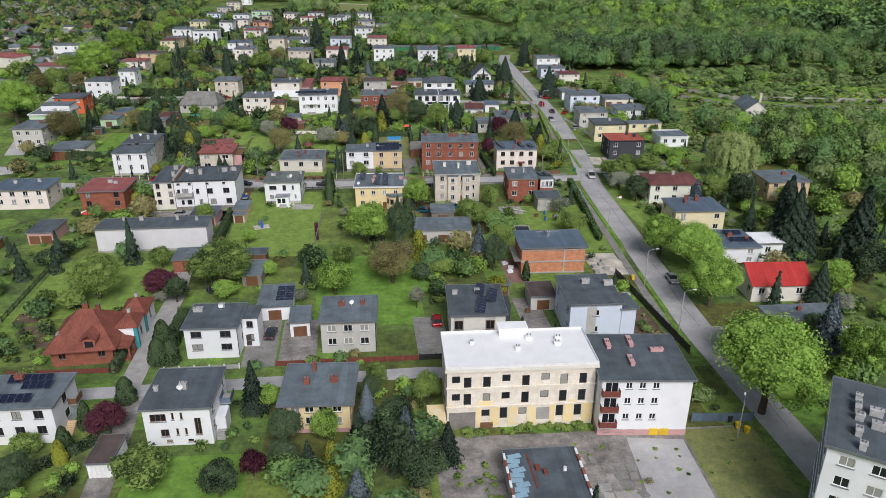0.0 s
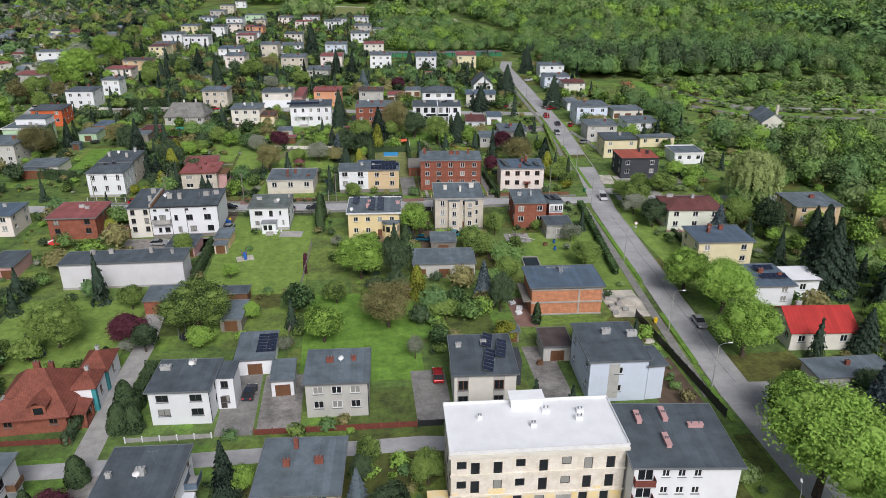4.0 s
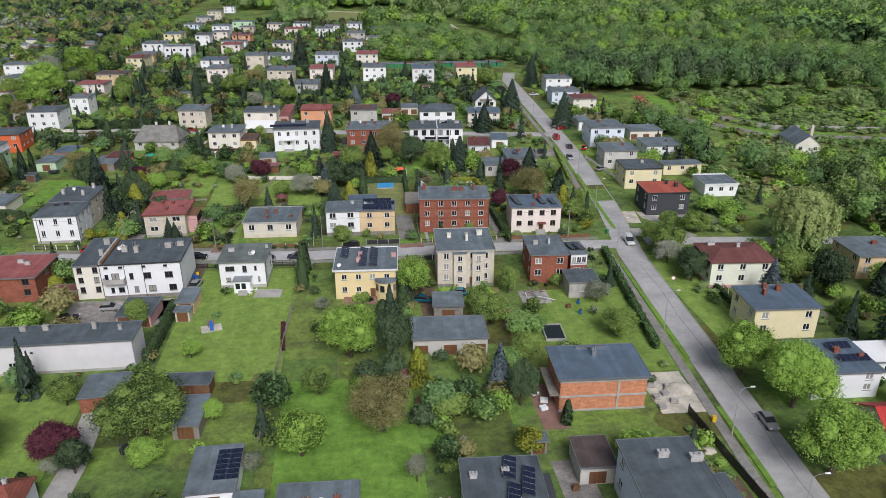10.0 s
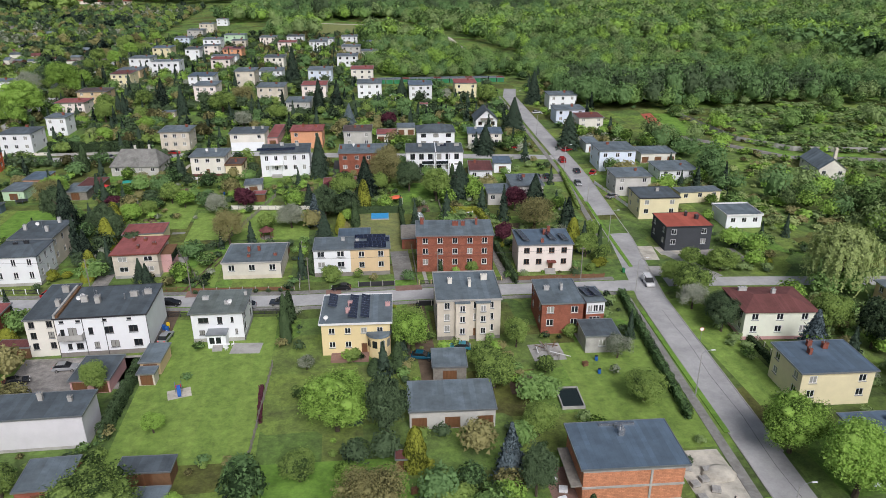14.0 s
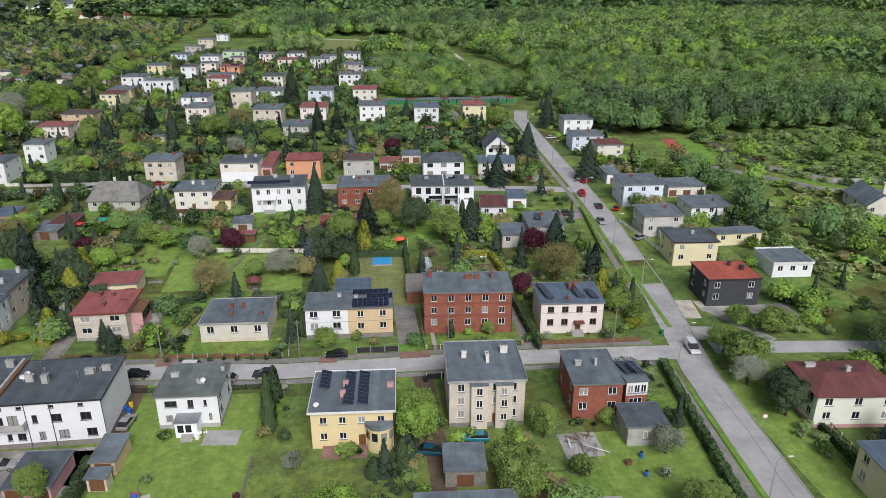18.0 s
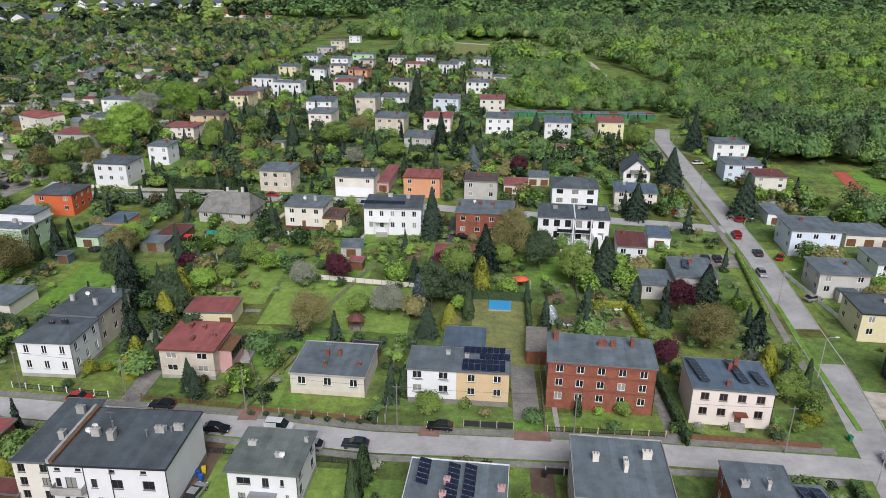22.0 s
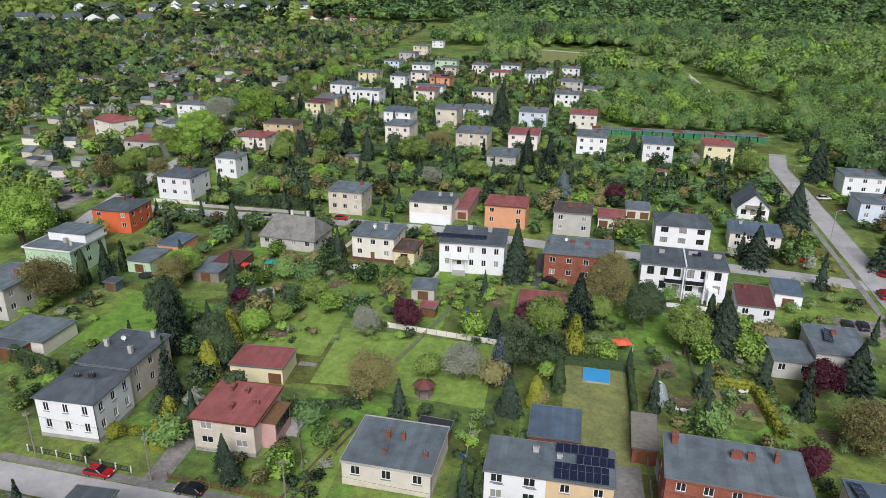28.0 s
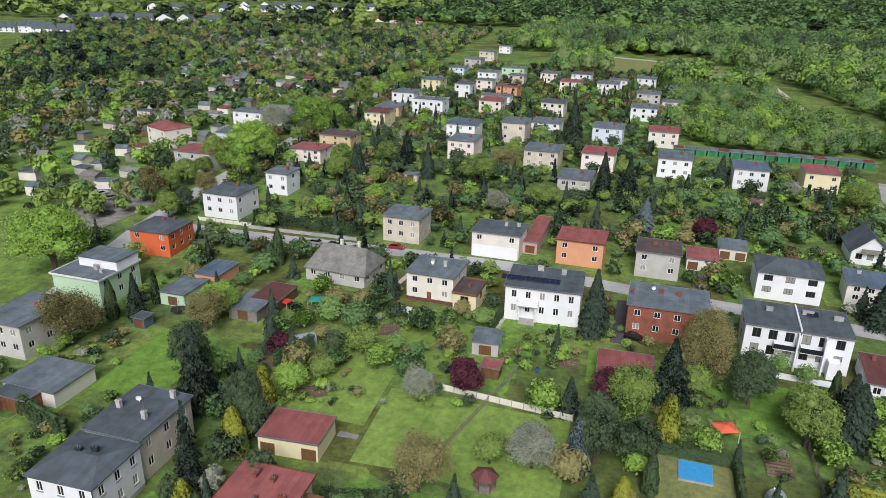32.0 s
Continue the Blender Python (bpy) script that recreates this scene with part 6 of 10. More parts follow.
# beige house: projecting bays
for x in (-1.3, 2.6):
    part("bay", boxes((x - 1.3, x + 1.3, -7.0, -6.2, -0.3, 8.0)), BEIGE, HOUSES["D3"][0])
    for z in (1.6, 4.1, 6.3):
        wm, pm, dm, sm = window_meshes(1.0, 1.3, FRAME_WHITE, "")
        o = piece("bay_window", wm, None, HOUSES["D3"][0], at=pose(x, -7.12, z))
        piece("pane", pm, None, o)
        piece("window_sill", sm, None, o)
    part("bay_roof", boxes((x - 1.45, x + 1.45, -7.15, -6.1, 8.0, 8.25)), FELT, HOUSES["D3"][0])
# ruined annex of the brick house
house(46.6, 188.6, -4, 6.6, 6.5, 3.6, "low half-ruined annex with patched grey walls", wall=CONCRETE, roof=DARK_FELT, rows=1, front=1, right=1, base=0.5, chimneys=(), name="annex", category="annex", over=0.2)
# house with red roof: conservatory and striped awning
e0 = HOUSES["E0"][0]
c = part("conservatory", boxes((4.9, 7.2, -2.6, 3.0, -0.3, 4.6)), ROSE, e0)
for i in range(4):
    part("conservatory_window", boxes((7.18, 7.26, -2.3 + 1.3 * i, -1.2 + 1.3 * i, 2.4, 4.2)), GLASS, c)
part("awning", boxes((4.9, 7.5, -2.8, 3.2, 4.6, 4.75)), WOOD, c)
part("terrace", boxes((5.0, 9.0, 1.0, 5.2, -0.3, 0.5)), CONCRETE, e0)
# white half of the semi-detached house
e2 = HOUSES["E2"][0]
part("white_half", boxes((-8.56, -0.3, -3.80, -3.76, 1.0, 6.4)), WHITE, e2, "white rendered half of the facade")
for z in (2.35, 4.9):
    for x in (-6.9, -2.5):
        wm, pm, dm, sm = window_meshes(1.6, 1.35, FRAME_WHITE, "")
        o = piece("window", wm, None, e2, at=pose(x, -3.92, z))
        piece("pane", pm, None, o)
        piece("window_sill", sm, None, o)
# porch and steps of the pink house
e4 = HOUSES["E4"][0]
part("porch_roof", boxes((0.4, 2.4, -6.2, -4.7, 2.7, 2.85)), RUST, e4)
steps("E4", 1.2, -4.8, 5, 2.4, CONCRETE)
# mint house: raised part, terraces of the modern house, villa porch
part("upper_storey", boxes((-4.0, 6.2, -0.5, 6.2, 6.3, 8.4)), WHITE, HOUSES["Grn"][0])
part("upper_roof", boxes((-4.2, 6.4, -0.7, 6.4, 8.4, 8.6)), FELT, HOUSES["Grn"][0])
g3 = HOUSES["G3"][0]
p3 = part("porch", boxes((-4.6, -1.2, -7.6, -6.0, -0.3, 0.6)), CONCRETE, g3)
balcony("G3", -5.0, -0.6, -7.6, -5.9, 4.0, CONCRETE, WHITE)
for x in (-4.6, -1.2):
    b = bmesh.new()
    tube(b, (x, -7.3, 0.6), (x, -7.3, 3.9), 0.18, 0.16, 8)
    part("column", b, WHITE, p3)
g5 = HOUSES["G5"][0]
for x in (-2.2, 2.4):
    balcony("G5", x - 1.9, x + 1.9, -7.2, -5.8, 3.9, WHITE, GLASS)
    part("terrace_wall", boxes((x + 2.0, x + 2.3, -7.4, -5.8, -0.3, 7.3)), WHITE, g5)
part("porch", boxes((5.4, 7.4, -8.2, -5.9, -0.3, 3.2)), WHITE, g5)
part("parapet", boxes((0.2, 0.5, -5.9, 6.0, 7.4, 7.85)), WHITE, r["G5"])
part("balcony_front", boxes((-2.6, 2.6, -6.9, -6.5, 3.6, 4.5)), GREYWOOD, HOUSES["G10"][0])
part("lower_facade", boxes((-5.9, 5.9, -5.7, -5.62, 0.0, 3.2)), WHITE, HOUSES["G7"][0])
part("porch", boxes((-1.4, 2.2, -6.8, -4.9, -0.3, 2.6)), GREY, HOUSES["R4"][0])
part("porch_roof", boxes((-1.6, 2.4, -7.0, -4.8, 2.6, 2.8)), DARK_FELT, HOUSES["R4"][0])
# small parts of single facades
def opening(key, x, y, z, w, h, turn=0, frame=FRAME_WHITE):
    """One more window on a house, proud of its wall."""
    wm, pm, dm, sm = window_meshes(w, h, frame, "")
    o = piece("window", wm, None, HOUSES[key][0], at=pose(x, y, z, 0, 0, turn))
    piece("pane", pm, None, o)
    piece("window_sill", sm, None, o)


for x, z, w in ((5.85, 3.9, 1.1), (5.85, 1.3, 1.1)):
    opening("B1", x, -0.72, z, w, 1.2, frame=FRAME_DARK)
part("door", boxes((5.0, 5.9, -0.66, -0.58, 0.2, 2.3)), FRAME_DARK, HOUSES["B1"][0])
for x in (-3.4, 2.1):
    opening("B3", x, -5.83, 3.7, 1.5, 1.7, frame=FRAME_BROWN)
    opening("B3", x, -5.83, 0.7, 1.5, 1.9, frame=FRAME_DARK)
opening("C0", -7.6, -3.32, 1.5, 1.3, 1.0)
part("wall_vent", boxes((-4.3, -3.9, -3.26, -3.18, 4.0, 4.4)), DARK_METAL, HOUSES["C0"][0])
part("plinth", boxes((-12.4, 12.4, -3.26, -3.2, -0.2, 0.5)), CONCRETE, HOUSES["C0"][0])
part("upper_facade", boxes((-1.8, 1.8, -3.27, -3.19, 3.5, 5.95)), WHITE, HOUSES["D4x"][0], "white upper storey with a glazed sunroom")
for x in (-1.1, 0.0, 1.1):
    opening("D4x", x, -3.38, 4.0, 0.95, 1.5)
part("brick_parapet", boxes((-7.55, -7.2, -6.3, 6.3, 8.0, 8.45)), WOOD, r["D0"], "worn brown capping on the roof wall")
for x, y, h in ((-2.6, 1.2, 1.6), (-1.8, 0.4, 1.2), (2.6, 0.2, 1.1), (4.8, 1.6, 0.9), (5.6, 1.4, 0.9)):
    b = bmesh.new()
    tube(b, (0, 0, -0.2), (0, 0, h), 0.13, 0.13, 7)
    tube(b, (0, 0, h), (0, 0, h + 0.12), 0.2, 0.06, 7)
    part("flue", b, ZINC, r["D0"], at=pose(x, y, 8.0))
for x in (-7.95, -3.2, 0.4, 7.9):
    b = bmesh.new()
    tube(b, (x, -6.38, 0.1), (x, -6.38, 7.8), 0.06, 0.06, 6)
    part("downpipe", b, DARK_METAL, HOUSES["D0"][0])
for key, x, y, top in (("D1", 4.85, -4.72, 6.0), ("E1", 6.55, -5.62, 3.8), ("B1", 4.45, -4.22, 5.8), ("B2", 4.7, -4.62, 6.0), ("D2", 6.25, -5.62, 6.4), ("E3", 8.75, -4.88, 8.8), ("E4", 6.3, -4.82, 6.6), ("Ewh", 5.05, -4.78, 6.8), ("G5", 0.35, -5.9, 7.3), ("G4", -7.7, -5.82, 7.0)):
    b = bmesh.new()
    tube(b, (x, y, 0.1), (x, y, top), 0.06, 0.06, 6)
    part("downpipe", b, DARK_METAL, HOUSES[key][0])
# string courses of the brick apartment house
for z in (3.75, 6.4):
    part("string_course", boxes((-8.74, 8.74, -4.9, -4.8, z, z + 0.18)), CHIMNEY_BRICK, HOUSES["E3"][0])
part("cornice", boxes((-8.8, 8.8, -5.0, -4.8, 8.35, 8.75)), CHIMNEY_BRICK, HOUSES["E3"][0])
# the long rack on the garage roof
for x in (0.9, 2.5):
    solar_row(HOUSES["Bg1"][0], x, 0.6, 3.0, 6, 90, tilt=0)


# ---- trees and shrubs ----
LEAF = {
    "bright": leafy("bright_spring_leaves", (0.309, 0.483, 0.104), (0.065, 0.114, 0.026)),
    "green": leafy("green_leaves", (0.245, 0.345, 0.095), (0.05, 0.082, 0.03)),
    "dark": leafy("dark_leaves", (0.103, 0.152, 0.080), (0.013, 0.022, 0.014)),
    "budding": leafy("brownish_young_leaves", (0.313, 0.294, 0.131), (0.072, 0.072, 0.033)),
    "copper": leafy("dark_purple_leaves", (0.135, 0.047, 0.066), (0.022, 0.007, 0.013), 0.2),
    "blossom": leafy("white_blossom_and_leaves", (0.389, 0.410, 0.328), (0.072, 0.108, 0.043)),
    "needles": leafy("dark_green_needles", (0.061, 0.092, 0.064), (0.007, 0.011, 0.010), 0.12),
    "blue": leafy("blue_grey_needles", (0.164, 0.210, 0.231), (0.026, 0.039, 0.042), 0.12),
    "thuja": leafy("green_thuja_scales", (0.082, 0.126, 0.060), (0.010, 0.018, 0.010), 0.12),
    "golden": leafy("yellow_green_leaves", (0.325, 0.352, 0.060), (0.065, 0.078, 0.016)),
    # lighter leaf copy: base and glow raised against self-shadow in massed crowns
    "lightened": leafy("lightened_fresh_leaves", (0.234, 0.373, 0.122), (0.052, 0.090, 0.030), 0.25),
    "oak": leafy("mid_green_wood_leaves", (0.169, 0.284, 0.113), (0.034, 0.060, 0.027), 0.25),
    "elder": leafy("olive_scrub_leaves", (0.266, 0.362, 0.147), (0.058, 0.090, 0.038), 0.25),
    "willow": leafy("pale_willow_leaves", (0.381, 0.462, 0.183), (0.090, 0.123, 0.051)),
}


BALL = bmesh.new()
bmesh.ops.create_icosphere(BALL, subdivisions=1, radius=1.0)
BALL.verts.ensure_lookup_table()
BALL_V = np.array([v.co[:] for v in BALL.verts])
BALL_F = np.array([[v.index for v in f.verts] for f in BALL.faces])
BALL.free()


def leaves_mesh(name, centres, normals, size, mat, stretch=1.0, tint=None, clumps=None):
    """One mesh of small leaf blades at the centres, square to the normals; clumps: x, y, z, radius of dense twigs inside."""
    n = len(centres)
    r = np.random.RandomState(len(centres) % 997 + 3)
    nr = normals / np.maximum(np.linalg.norm(normals, axis=1, keepdims=True), 1e-6)
    a = np.cross(nr, r.normal(size=(n, 3)))
    a /= np.maximum(np.linalg.norm(a, axis=1, keepdims=True), 1e-6)
    b = np.cross(nr, a)
    s = (size * r.uniform(0.6, 1.35, (n, 1))) if np.isscalar(size) else size[:, None] * r.uniform(0.6, 1.35, (n, 1))
    u, v = a * s * 0.5, b * s * 0.5 * stretch
    co = np.stack([centres - u - v * 0.6, centres + u - v * 0.5 + nr * s * 0.15, centres + u * r.uniform(-0.5, 0.5, (n, 1)) + v], 1).reshape(-1, 3)
    idx = np.arange(3 * n, dtype=np.int32)
    if clumps is not None:
        k = np.asarray(clumps)
        rough = r.uniform(0.82, 1.12, (len(k), len(BALL_V), 1))
        more = (BALL_V[None] * rough * k[:, 3][:, None, None] * np.array([1, 1, 0.85]) + k[:, None, :3]).reshape(-1, 3)
        faces = (BALL_F[None] + (np.arange(len(k)) * len(BALL_V))[:, None, None]).reshape(-1) + 3 * n
        co, idx = np.concatenate([co, more]), np.concatenate([idx, faces]).astype(np.int32)
    m = len(idx) // 3
    me = bpy.data.meshes.new(name)
    me.vertices.add(len(co))
    me.vertices.foreach_set("co", co.astype(np.float32).ravel())
    me.loops.add(len(idx))
    me.loops.foreach_set("vertex_index", idx)
    me.polygons.add(m)
    me.polygons.foreach_set("loop_start", np.arange(0, 3 * m, 3, dtype=np.int32))
    me.polygons.foreach_set("loop_total", np.full(m, 3, dtype=np.int32))
    if tint is not None:
        at = me.attributes.new("tint", "FLOAT", "POINT")
        at.data.foreach_set("value", np.repeat(tint, 3).astype(np.float32))
    me.update(calc_edges=True)
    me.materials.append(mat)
    return me


def crown_cloud(seed, clumps, leaves, low=0.25, spread=0.30):
    """Leaf places for a broad crown of unit width and height: clumps about a rough egg with gaps."""
    r = np.random.RandomState(seed)
    d = r.normal(size=(clumps, 3))
    d /= np.linalg.norm(d, axis=1, keepdims=True)
    d[:, 2] = np.where(d[:, 2] < -0.55, -d[:, 2], d[:, 2])
    reach = r.uniform(0.35, 1.0, (clumps, 1)) ** 0.6 * (1 + 0.18 * np.sin(3 * np.arctan2(d[:, 1], d[:, 0]) + seed))[:, None]
    c = d * reach * np.array([0.34, 0.34, 0.36 * (1 - low)])
    rad = r.uniform(0.55, 1.15, clumps) * spread * 0.5
    which = r.randint(0, clumps, leaves)
    o = r.normal(size=(leaves, 3))
    o /= np.linalg.norm(o, axis=1, keepdims=True)
    p = c[which] + o * rad[which][:, None] * r.uniform(0.62, 1.22, (leaves, 1)) * np.array([1, 1, 0.8])
    lift = np.array([0, 0, low + (1 - low) * 0.5])
    p += lift
    p[:, 2] = np.minimum(p[:, 2], 1.0)
    nrm = o + 0.6 * (p - np.array([0, 0, 0.55])) + np.array([0, 0, 0.5]) + r.normal(size=(leaves, 3)) * 0.75
    return p, nrm, np.concatenate([c + lift, rad[:, None] * 0.6], 1)


def spruce_cloud(seed, tiers, leaves, slim=1.0):
    r = np.random.RandomState(seed)
    t = r.uniform(0, 1, leaves) ** 0.7
    tier = np.floor(t * tiers) / tiers
    frac = t * tiers - np.floor(t * tiers)
    out = (1 - tier) * (0.62 + 0.38 * (1 - frac))
    ang = r.uniform(0, 2 * np.pi, leaves)
    arm = 1 + 0.22 * np.sin(ang * 7 + tier * 40 + seed) + 0.1 * np.sin(ang * 3 + seed)
    rad = out * arm * r.uniform(0.45, 1.0, leaves) ** 0.5 * 0.5 * slim
    z = 0.04 + 0.94 * (tier + frac / tiers * 0.55) - 0.06 * (rad / 0.5)
    p = np.stack([rad * np.cos(ang), rad * np.sin(ang), np.clip(z, 0.02, 1)], 1)
    nrm = np.stack([np.cos(ang), np.sin(ang), np.full(leaves, 0.9)], 1) + r.normal(size=(leaves, 3)) * 0.4
    return p, nrm


def thuja_cloud(seed, leaves):
    r = np.random.RandomState(seed)
    z = r.uniform(0, 1, leaves)
    ang = r.uniform(0, 2 * np.pi, leaves)
    prof = np.power(np.clip(1 - z, 0, 1), 0.42) * np.clip(0.72 + z * 1.6, 0, 1)
    rad = 0.5 * prof * (1 + 0.12 * np.sin(ang * 5 + z * 14 + seed)) * r.uniform(0.78, 1.0, leaves)
    p = np.stack([rad * np.cos(ang), rad * np.sin(ang), z], 1)
    nrm = np.stack([np.cos(ang), np.sin(ang), np.full(leaves, 0.5)], 1) + r.normal(size=(leaves, 3)) * 0.35
    return p, nrm


def willow_cloud(seed, strands, per):
    r = np.random.RandomState(seed)
    ang = r.uniform(0, 2 * np.pi, strands)
    reach = r.uniform(0.12, 0.47, strands)
    top = 0.98 - 0.75 * reach ** 1.6 + r.uniform(-0.05, 0.02, strands)
    fall = r.uniform(0.2, 0.75, strands)
    k = r.uniform(0, 1, (strands, per))
    rad = reach[:, None] + 0.05 * k
    z = np.maximum(top[:, None] - fall[:, None] * k * (0.3 + reach[:, None]) * 1.6, 0.08)
    p = np.stack([rad * np.cos(ang)[:, None], rad * np.sin(ang)[:, None], z], -1).reshape(-1, 3)
    nrm = np.stack([np.cos(ang)[:, None] + 0 * k, np.sin(ang)[:, None] + 0 * k, 0.4 + 0 * k], -1).reshape(-1, 3) + r.normal(size=(strands * per, 3)) * 0.35
    return p, nrm


def trunk_mesh(seed, low, slim):
    """A tapered trunk with limbs, for a tree of unit width and height."""
    r = random.Random(seed)
    b = bmesh.new()
    tube(b, (0, 0, -0.04), (r.uniform(-0.02, 0.02), r.uniform(-0.02, 0.02), low + 0.12), 0.036 * slim, 0.026 * slim, 7)
    tube(b, (0, 0, low), (0, 0, 0.85), 0.025 * slim, 0.006, 6)
    for i in range(6):
        a, z = i * 1.05 + r.uniform(-0.3, 0.3), low + 0.04 + 0.06 * i
        tube(b, (0, 0, z), (0.3 * math.cos(a), 0.3 * math.sin(a), z + 0.24), 0.014 * slim, 0.004, 5)
    me = bpy.data.meshes.new("trunk")
    b.to_mesh(me)
    b.free()
    me.materials.append(BARK)
    return me


TREE_KINDS = {
    "bright": ("broad", "bright", "tree", "broad round tree with bright spring-green leaves"),
    "green": ("broad", "green", "tree", "round garden tree in fresh green leaf"),
    "dark": ("broad", "dark", "tree", "dense dark green garden tree"),
    "budding": ("airy", "budding", "tree", "wide tree with brownish young leaves"),
    "copper": ("broad", "copper", "tree", "dark purple-leaved tree with rounded crown"),
    "blossom": ("airy", "blossom", "fruit_tree", "fruit tree covered in white blossom"),
    "spruce": ("spruce", "needles", "spruce", "tall dark green spruce with tiered branches"),
    "blue_spruce": ("spruce", "blue", "spruce", "blue-grey spruce with tiered branches"),
    "thuja": ("thuja", "thuja", "thuja", "slim dark green columnar garden thuja"),
    "golden_thuja": ("thuja", "golden", "thuja", "yellow-green conical garden thuja"),
    "willow": ("willow", "willow", "willow", "pale green weeping willow with hanging strands"),
    "bush": ("bush", "green", "bush", "low rounded green garden bush"),
    "golden": ("bush", "golden", "bush", "round yellow-green garden shrub"),
    "dark_bush": ("bush", "dark", "bush", "low dark green evergreen bush"),
    "white_bush": ("bush", "blossom", "bush", "low bush with white blossom"),
}
PROTO, COUNT = {}, {}


def crown_for(shape, leaf, v, fine):
    """A crown of unit width and height; fine: with the small leaves that the nearer trees need."""
    mat = LEAF[leaf]
    if shape == "broad":
        p, n, k = crown_cloud(11 + v, 140 if fine == 2 else 115, (6000, 15000, 30000)[fine], 0.12, spread=0.3)
        return leaves_mesh("crown", p, n, (0.052, 0.033, 0.022)[fine], mat, 1.1, clumps=k), trunk_mesh(v, 0.18, 1.0)
    if shape == "airy":
        p, n, k = crown_cloud(31 + v, 150, (5000, 11000, 20000)[fine], 0.1, spread=0.28)
        return leaves_mesh("crown", p, n, (0.038, 0.026, 0.019)[fine], mat, 1.1, clumps=k[::5] * np.array([1, 1, 1, 0.6])), trunk_mesh(v + 5, 0.16, 0.9)
    if shape == "spruce":
        p, n = spruce_cloud(51 + v, 17, 10000 if fine else 4500)
        return leaves_mesh("crown", p, n, 0.044 if fine else 0.07, mat, 1.5, clumps=[(0, 0, 0.1 + 0.05 * i, 0.3 * (1 - 0.055 * i)) for i in range(16)]), trunk_mesh(v + 9, 0.1, 0.7)
    if shape == "thuja":
        p, n = thuja_cloud(71 + v, 4500 if fine else 2400)
        return leaves_mesh("crown", p, n, 0.075 if fine else 0.11, mat, 1.3), trunk_mesh(v + 9, 0.05, 0.8)
    if shape == "willow":
        p, n = willow_cloud(91 + v, 260, 60)
        q, m, k = crown_cloud(95 + v, 120, 6000, 0.3, spread=0.26)
        return leaves_mesh("crown", np.concatenate([p + np.random.RandomState(v).normal(size=p.shape) * 0.012, q]), np.concatenate([n, m]), 0.022, mat, 1.6, clumps=k), trunk_mesh(v + 3, 0.25, 1.1)
    p, n, k = crown_cloud(101 + v, 34, 3600 if fine else 1600, 0.02, spread=0.42)
    return leaves_mesh("crown", p, n, 0.07 if fine else 0.115, mat, 1.1, clumps=k), trunk_mesh(v + 2, 0.05, 0.7)


def tree(kind, x, y, w, h, group="", z=0.0):
    """A tree of a kind, w wide and h high; alike trees share a few crown shapes."""
    shape, leaf, name, label = TREE_KINDS[kind]
    COUNT[kind] = COUNT.get(kind, 0) + 1
    v = COUNT[kind] % (3 if shape in ("broad", "airy", "bush") else 2)
    fine = 2 if w > 10.5 else 1 if y < 235 and w > 3.0 or w > 7.5 else 0
    v = (v, fine)
    m = Matrix.LocRotScale((x, y, ground_z(y) + z), Euler((0, 0, rng.uniform(0, 6.28))), (w, w * rng.uniform(0.9, 1.1), h))
    if (kind, v) in PROTO:
        ob = copy_thing(PROTO[kind, v], Matrix.Identity(4))
        ob.matrix_basis = m
    else:
        crown, trunk = crown_for(shape, leaf, v[0], fine)
        ob = tagged(new(name), label, name.replace("_", " "))
        ob.matrix_basis = m
        piece("trunk", trunk, None, ob)
        piece("crown", crown, None, ob)
        PROTO[kind, v] = ob
    if group:
        tagged(ob, group=group)
    return ob


for x, y, w, h in ((56.1, 95.7, 18.2, 16.4), (77.8, 103.3, 10.8, 9.7), (-18.6, 105.3, 4.1, 4.6), (-9.6, 97.1, 5.0, 5.0), (91.5, 131.5, 7.8, 7.8), (64.2, 154.4, 11.2, 10.1), (67.6, 144.6, 12.8, 11.5), (63.9, 129.4, 13.0, 11.7), (-1.9, 168.6, 11.4, 10.3), (-9.1, 142.8, 8.7, 7.4), (-0.5, 155.8, 4.8, 3.9), (-30.9, 144.0, 6.3, 3.8), (-23.1, 153.0, 4.1, 3.7), (-29.9, 171.8, 4.0, 3.6), (-45.5, 278.2, 5.9, 5.4), (-57.2, 266.5, 6.8, 6.1), (-131.3, 296.6, 21.3, 18.1), (-130.7, 392.3, 20.0, 18.0), (-135.8, 452.0, 18.8, 16.9), (-88.7, 352.2, 7.4, 6.7)):
    tree("bright", x, y, w, h)
for x, y, w, h in ((-77.0, 367.0, 8.8, 7.1), (-84.3, 290.1, 9.3, 7.5), (11.1, 189.5, 7.5, 9.0), (-57.2, 148.3, 4.8, 4.3), (62.2, 111.4, 10.1, 8.0)):
    tree("bright", x, y, w, h)
for x, y, w, h in ((-20.6, 104.9, 4.9, 9.3), (85.5, 127.6, 6.5, 9.5), (94.2, 151.5, 11.1, 16.7), (104.1, 143.6, 12.1, 19.3), (-70.5, 258.8, 8.4, 16.0), (-5.3, 249.4, 5.5, 7.8), (-7.8, 302.7, 7.8, 14.7), (6.3, 282.2, 8.9, 12.4), (34.5, 278.1, 9.9, 10.9), (-100.7, 284.0, 4.6, 10.2), (-91.0, 391.0, 6.0, 12.0), (-95.0, 397.0, 5.5, 11.0), (-69.3, 399.2, 7.0, 12.6), (-78.8, 406.0, 8.9, 15.1), (-10.1, 394.2, 8.2, 15.5), (-2.2, 394.3, 8.2, 14.7), (-25.2, 463.5, 11.4, 20.6), (28.8, 424.1, 7.0, 9.8), (50.5, 322.2, 9.1, 10.9), (68.1, 352.9, 10.7, 13.9), (88.7, 402.0, 9.6, 15.4), (82.2, 324.5, 9.5, 14.2)):
    tree("spruce", x, y, w, h)
